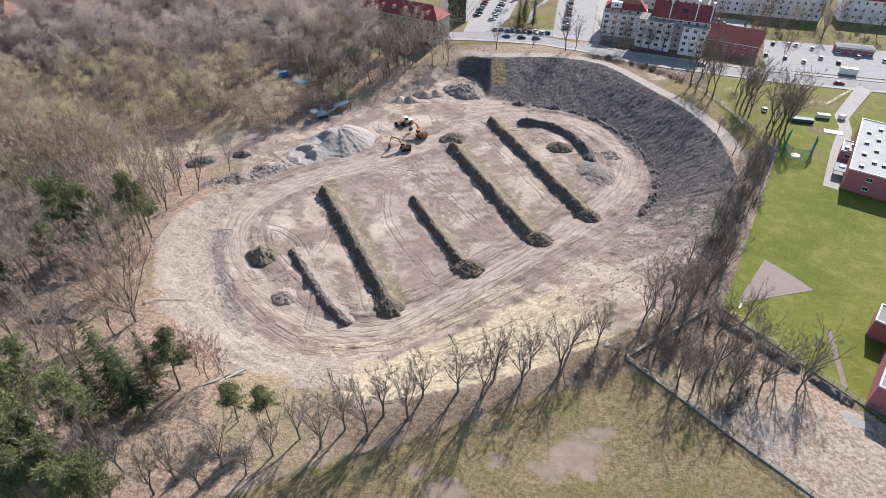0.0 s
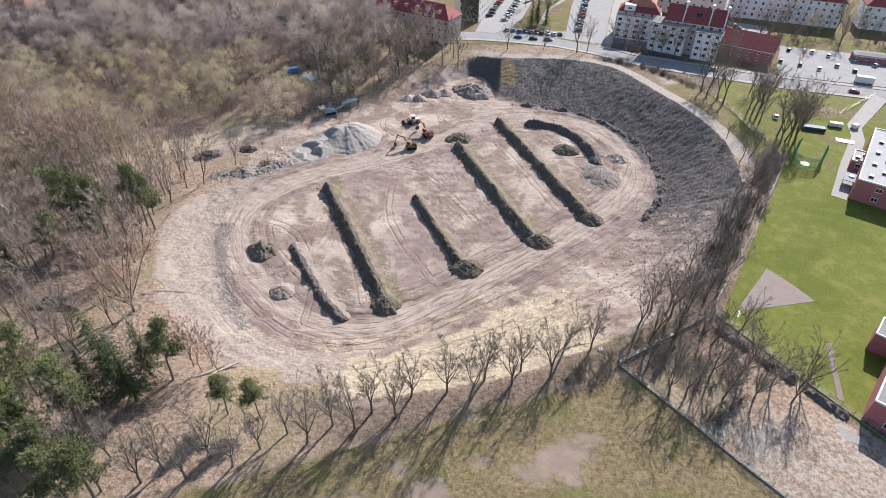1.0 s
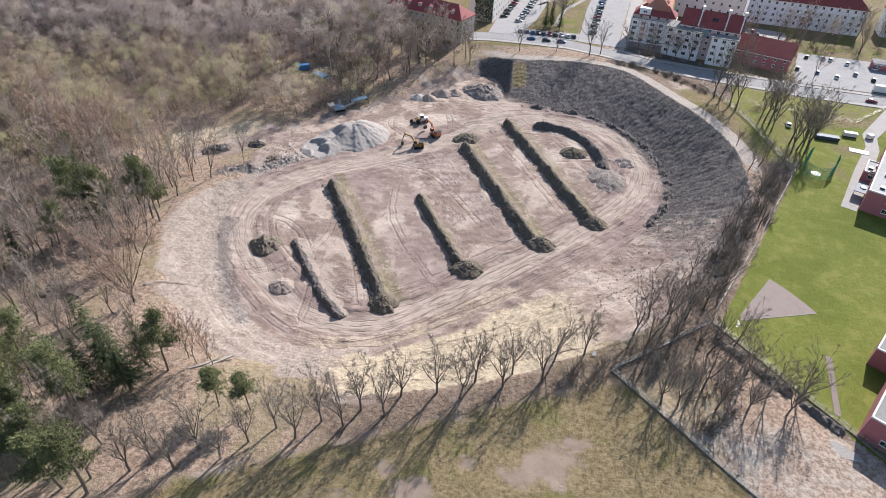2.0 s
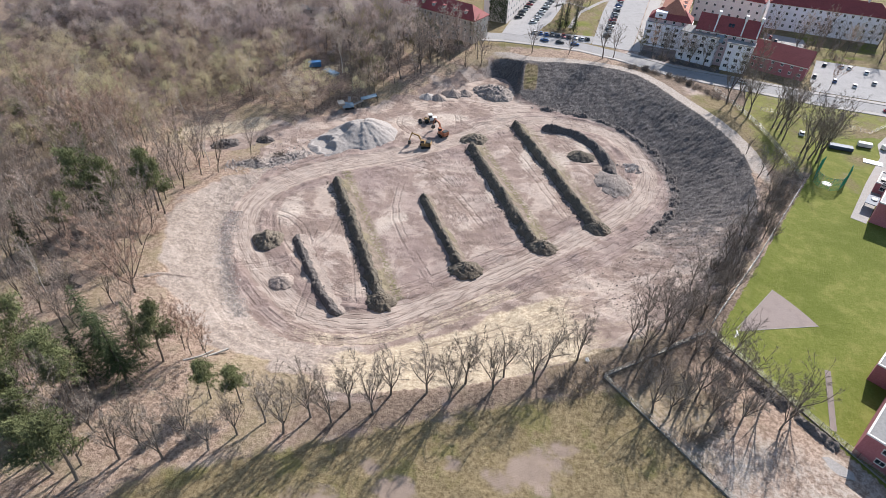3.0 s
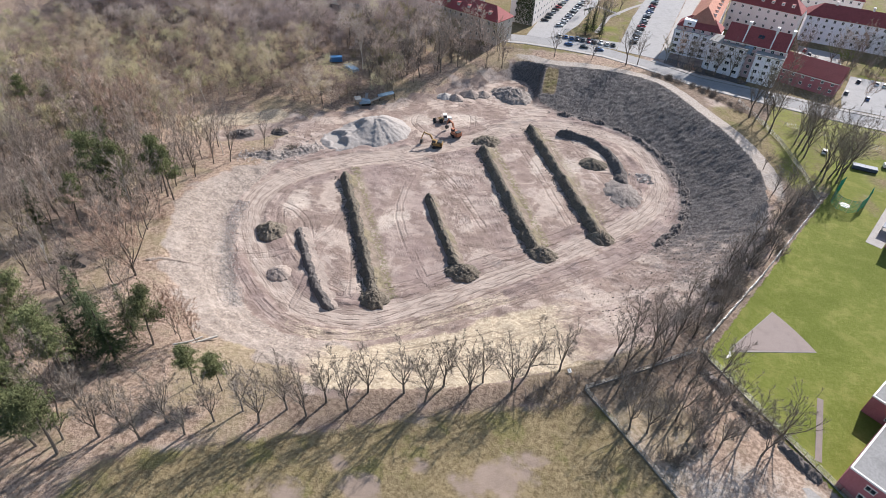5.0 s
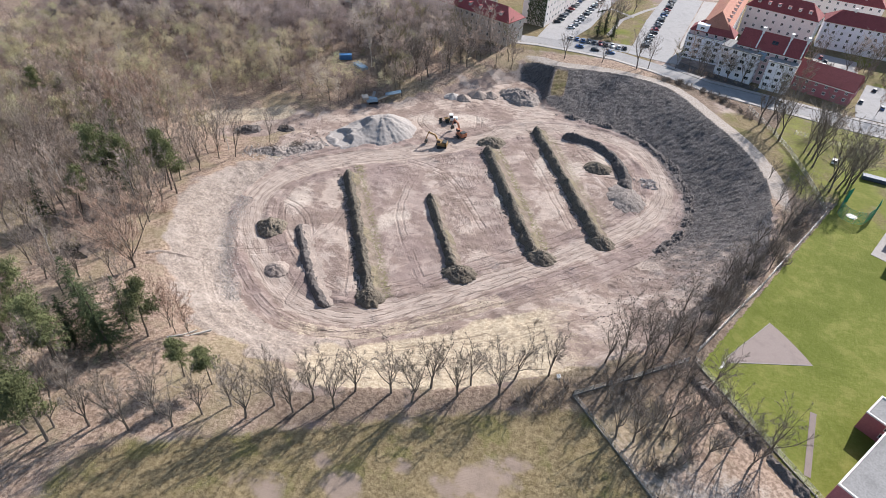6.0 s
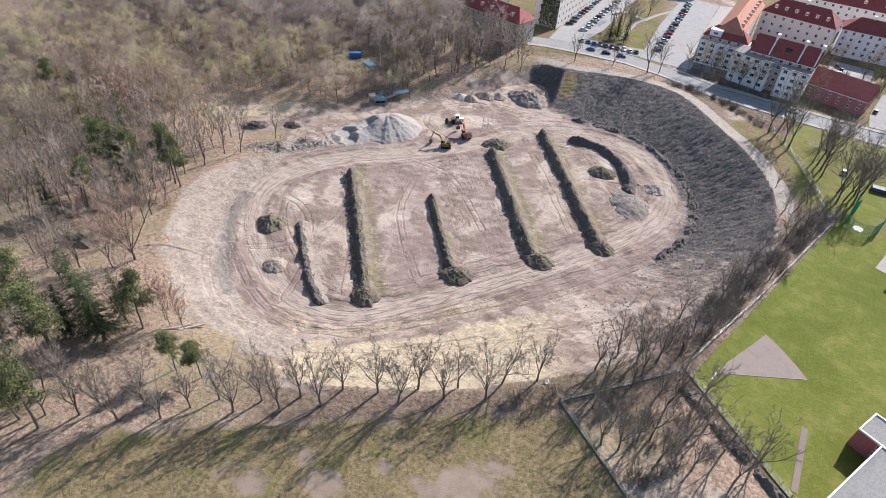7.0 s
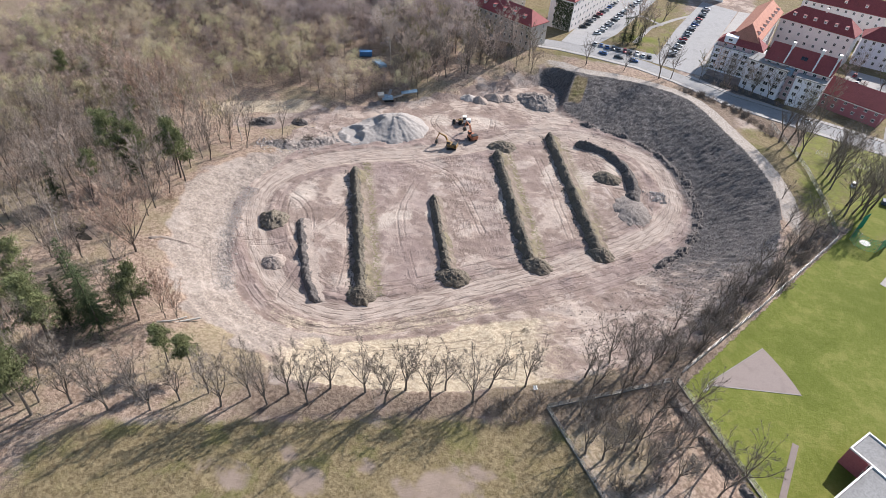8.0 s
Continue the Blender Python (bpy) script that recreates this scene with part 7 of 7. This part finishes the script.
def wheel_loader(x, y, turn, label):
    ob = thing("wheel_loader", x, y, ground_at(x, y), turn, label, "wheel loader", "site machines")
    part("rear_body", bevelled(boxes("rear_body", TRIM, (-3.2, -0.3, -1.0, 1.0, 0.9, 2.1)), 0.1, 1), ob)
    part("front_frame", bevelled(boxes("front_frame", YELLOW, (-0.2, 1.7, -0.7, 0.7, 0.8, 1.6)), 0.08, 1), ob)
    part("cab", boxes("cab", GLASS, (-1.3, 0.1, -0.75, 0.75, 2.1, 3.2)), ob)
    part("cab_roof", boxes("cab_roof", TRIM, (-1.4, 0.2, -0.85, 0.85, 3.2, 3.34)), ob)
    V, F = [], []
    cylinder(V, F, (0, 0, 0), (0, 1, 0), 0.8, 0.6, 16)
    wheel = mesh_of("wheel", V, F, TYRE)
    for a in (-2.2, 1.0):
        for b in (-1.15, 1.15):
            w = part("wheel", wheel, ob)
            w.location = (a, b, 0.8)
    for b in (-0.5, 0.5):
        V, F = [], []
        tube(V, F, [Vector((0.8, b, 1.6)), Vector((2.2, b, 1.7)), Vector((3.2, b, 0.7))], [0.14, 0.16, 0.12], 4)
        part("lift_arm", mesh_of("lift_arm", V, F, YELLOW), ob)
    part("bucket", boxes("bucket", STEEL, (3.0, 4.1, -1.35, 1.35, 0.1, 0.3), (3.0, 3.2, -1.35, 1.35, 0.3, 1.3), (3.2, 4.0, -1.35, -1.25, 0.3, 1.0), (3.2, 4.0, 1.25, 1.35, 0.3, 1.0)), ob)
    return ob


wheel_loader(-18.5, 216, 200, "white and yellow wheel loader on scraped earth")


def crusher(x, y, turn):
    ob = thing("rock_crusher", x, y, ground_at(x, y), turn, "blue mobile rock crusher with conveyors beside gravel", "crusher", "site machines")
    part("body", bevelled(boxes("body", BLUE, (-3.6, 2.2, -1.4, 1.4, 1.0, 2.6), (-3.0, -0.6, -1.2, 1.2, 2.6, 3.3)), 0.08, 1), ob)
    V, F = [], []
    box(V, F, -5.4, -3.0, -1.7, 1.7, 2.7, 4.2, -0.5)
    part("hopper", mesh_of("hopper", V, F, MESHWIRE), ob, "pale steel feed hopper")
    for s in (-1, 1):
        part("track", boxes("track", TYRE, (-2.6, 2.4, s * 1.3 - 0.3, s * 1.3 + 0.3, 0.0, 0.95)), ob)
    for a, b, w, name in ((Vector((1.8, 0, 1.6)), Vector((7.5, -1.0, 3.9)), 0.6, "main_conveyor"), (Vector((0, 1.4, 1.8)), Vector((2.0, 6.5, 3.4)), 0.6, "side_conveyor")):
        d = b - a
        V, F = [], []
        m = Matrix.Translation(a) @ d.to_track_quat("X", "Z").to_matrix().to_4x4()
        box(V, F, 0, d.length, -w, w, -0.12, 0.12, m=m)
        box(V, F, 0, d.length, -w - 0.12, -w, -0.2, 0.3, m=m)
        box(V, F, 0, d.length, w, w + 0.12, -0.2, 0.3, m=m)
        part(name, mesh_of(name, V, F, BLUE if w > 0.61 else MESHWIRE), ob)
    for a in (4.2, 6.4):
        V, F = [], []
        tube(V, F, [Vector((a, -0.6, -0.2)), Vector((a, -0.6, 1.6 + a * 0.3))], [0.09, 0.09], 6)
        part("support_leg", mesh_of("support_leg", V, F, STEEL), ob)
    return ob


crusher(-52.5, 219.5, 30).scale = (0.78, 0.78, 0.78)
ob = thing("screen_deck", -45.5, 226.0, ground_at(-45.5, 226), 25, "pale blue screening deck tilted beside the crusher", "screen", "site machines")
V, F = [], []
box(V, F, -3.4, 3.4, -1.3, 1.3, 1.9, 2.2, m=pose(0, 0, 0, 0, -10, 0))
part("deck", mesh_of("deck", V, F, BLUE), ob)
for a, b in ((-3.2, -1.2), (-3.2, 1.2), (3.2, -1.2), (3.2, 1.2)):
    part("support_leg", boxes("support_leg", STEEL, (a - 0.1, a + 0.1, b - 0.1, b + 0.1, -0.3, 2.1 + a * 0.17)), ob)

# ---- trees of the town ----
for x, y, s in ((32.8, 313.5, 0.62), (39.9, 312.8, 0.55), (36, 317, 0.6)):
    plant(TREES["spruce", 0], x, y, s, rnd=rt)
for n, (x, y) in enumerate(((36, 326), (42, 330), (38, 340), (41, 322), (45, 350), (70, 286), (81.5, 282), (92, 280), (31, 345), (50, 360), (76, 285), (88, 281), (98, 278), (112, 270),
                            (118, 268), (215, 310), (240, 312), (178, 322), (192, 326), (158, 332), (133, 314), (148, 310), (160, 318), (172, 312), (185, 305), (200, 318), (150, 268), (120, 240), (126, 236), (205, 330), (165, 325))):
    plant(TREES["wood" if n % 3 else "tall", (0, 2, 4, 3)[n % 4] if n % 3 else n % 4], x, y, rt.uniform(0.75, 1.05), rnd=rt)
for n, (x, y) in enumerate(((-10, 268), (-5, 272), (-7, 279), (-16, 281), (-20, 270), (-14, 274), (-27, 277), (-24, 283), (-32, 270), (-3, 268))):
    plant(TREES["wood", n % 4], x, y, rt.uniform(0.9, 1.2), rnd=rt)
for n in range(30):
    x, y = rt.uniform(140, 215), rt.uniform(303, 328)
    plant(TREES["near", n % 4] if n % 3 else TREES["shrub", 3], x, y, rt.uniform(0.5, 0.85), rnd=rt)
for n in range(24):
    x, y = rt.uniform(-66, -6), rt.uniform(262, 292)
    if (x < -34 or n % 4 == 0) and y > 262 + (x + 66) * 0.02 and y < 298 - (x + 45) * 0.45:
        plant(TREES["wood", n % 4], x, y, rt.uniform(0.8, 1.15), rnd=rt)

for n in range(60):
    u = rt.random()
    plant(TREES["shrub", (0, 3)[n % 2]], 62 + 38 * u + rt.gauss(0, 1.2), 270 - 26 * u * u - 2 * u + rt.gauss(0, 1.8), rt.uniform(0.35, 0.7), rnd=rt)
for n in range(14):
    u = rt.random()
    plant(TREES["tall" if n % 3 else "wood", n % 4], -62 + 50 * u + rt.gauss(0, 3), 230 + 36 * u + rt.gauss(3, 3), rt.uniform(0.75, 1.1), rnd=rt)

for n in range(26):
    u = rt.random()
    plant(TREES["shrub", (0, 3, 1)[n % 3]], 71 + 33 * u, 288.5 - 12.5 * u + rt.gauss(0, 1.3), rt.uniform(0.4, 0.7), rnd=rt)

for x, y, size in ((52.6, 278.4, 1.02), (57.7, 280.5, 0.75), (19.9, 279.5, 0.7), (37, 279.8, 0.55), (91.4, 279.5, 0.75), (79.8, 283, 0.8)):
    plant(TREES["tall", rt.randrange(4)], x, y, size, rnd=rt)
for n in range(14):
    plant(TREES["shrub", (0, 3)[n % 2]], rt.uniform(-34, 2), rt.uniform(264, 276), rt.uniform(0.5, 0.9), rnd=rt)

# ---- odds and ends ----
for x, y, w, d in ((-95, 99, 3.4, 1.9), (-90.5, 96.5, 2.4, 1.3), (-97.5, 96, 1.8, 1.0)):
    rim = []
    for i in range(22):
        a = 6.2832 * i / 22
        q = 1 + 0.35 * noise.noise((math.cos(a) * 1.4, math.sin(a) * 1.4, x))
        rim.append((x + w * q * math.cos(a), y + d * q * math.sin(a)))
    slab("puddle", rim, max(ground_at(*p) for p in rim) + 0.03, 0.6, WATER, "dark still puddle on muddy woodland ground", "water")
for i, (x, y, t, L) in enumerate(((-44.6, 81.0, 38, 6.5), (-48.2, 78.6, 30, 4.0), (-46.2, 80.8, 46, 3.2))):
    ob = thing("felled_log", x, y, ground_at(x, y), t, "pale barkless felled log lying on the ground", "log", "felled logs")
    V, F = [], []
    cylinder(V, F, (0, 0, 0.2), (1, 0, 0), 0.24 - i * 0.03, L, 10)
    part("stem", mesh_of("stem", V, F, BIRCH), ob)
ob = thing("plastic_sheet", 38.2, 90.6, ground_at(38.2, 90.6), 30, "crumpled white plastic sheet caught on the bank", "sheet")
V, F = [], []
for j in range(7):
    for i in range(7):
        V.append((i * 0.16 - 0.5, j * 0.13 - 0.4 + 0.06 * noise.noise((i * 0.7, j * 0.7, 2)), 0.25 + 0.3 * noise.noise((i * 0.6, j * 0.6, 5)) + 0.07 * j))
for j in range(6):
    for i in range(6):
        k = j * 7 + i
        F.append((k, k + 1, k + 8, k + 7))
me = mesh_of("film", V, F, TRIM)
part("film", me, ob)
school(133.5, 181.5, 9.1, -32, 5, 9, 3.4, "low white-roofed annex of the school", TARWHITE, [(1.5, 3), (3.3, 6)], 1)
ob = thing("carport", 129.0, 172.0, 9.1, -32, "dark carport with a lamp dome beside the school", "carport")
part("roof", boxes("roof", NAVY, (-1.5, 2.5, -3, 3, 2.4, 2.6)), ob)
for a, b in ((-1.3, -2.8), (2.3, -2.8), (-1.3, 2.8), (2.3, 2.8)):
    part("post", boxes("post", STEEL, (a - 0.06, a + 0.06, b - 0.06, b + 0.06, 0, 2.4)), ob)
V, F = [], []
cylinder(V, F, (0.5, 0.5, 2.75), (0, 0, 1), 0.9, 0.35, 14)
part("skylight", mesh_of("skylight", V, F, TRIM), ob)
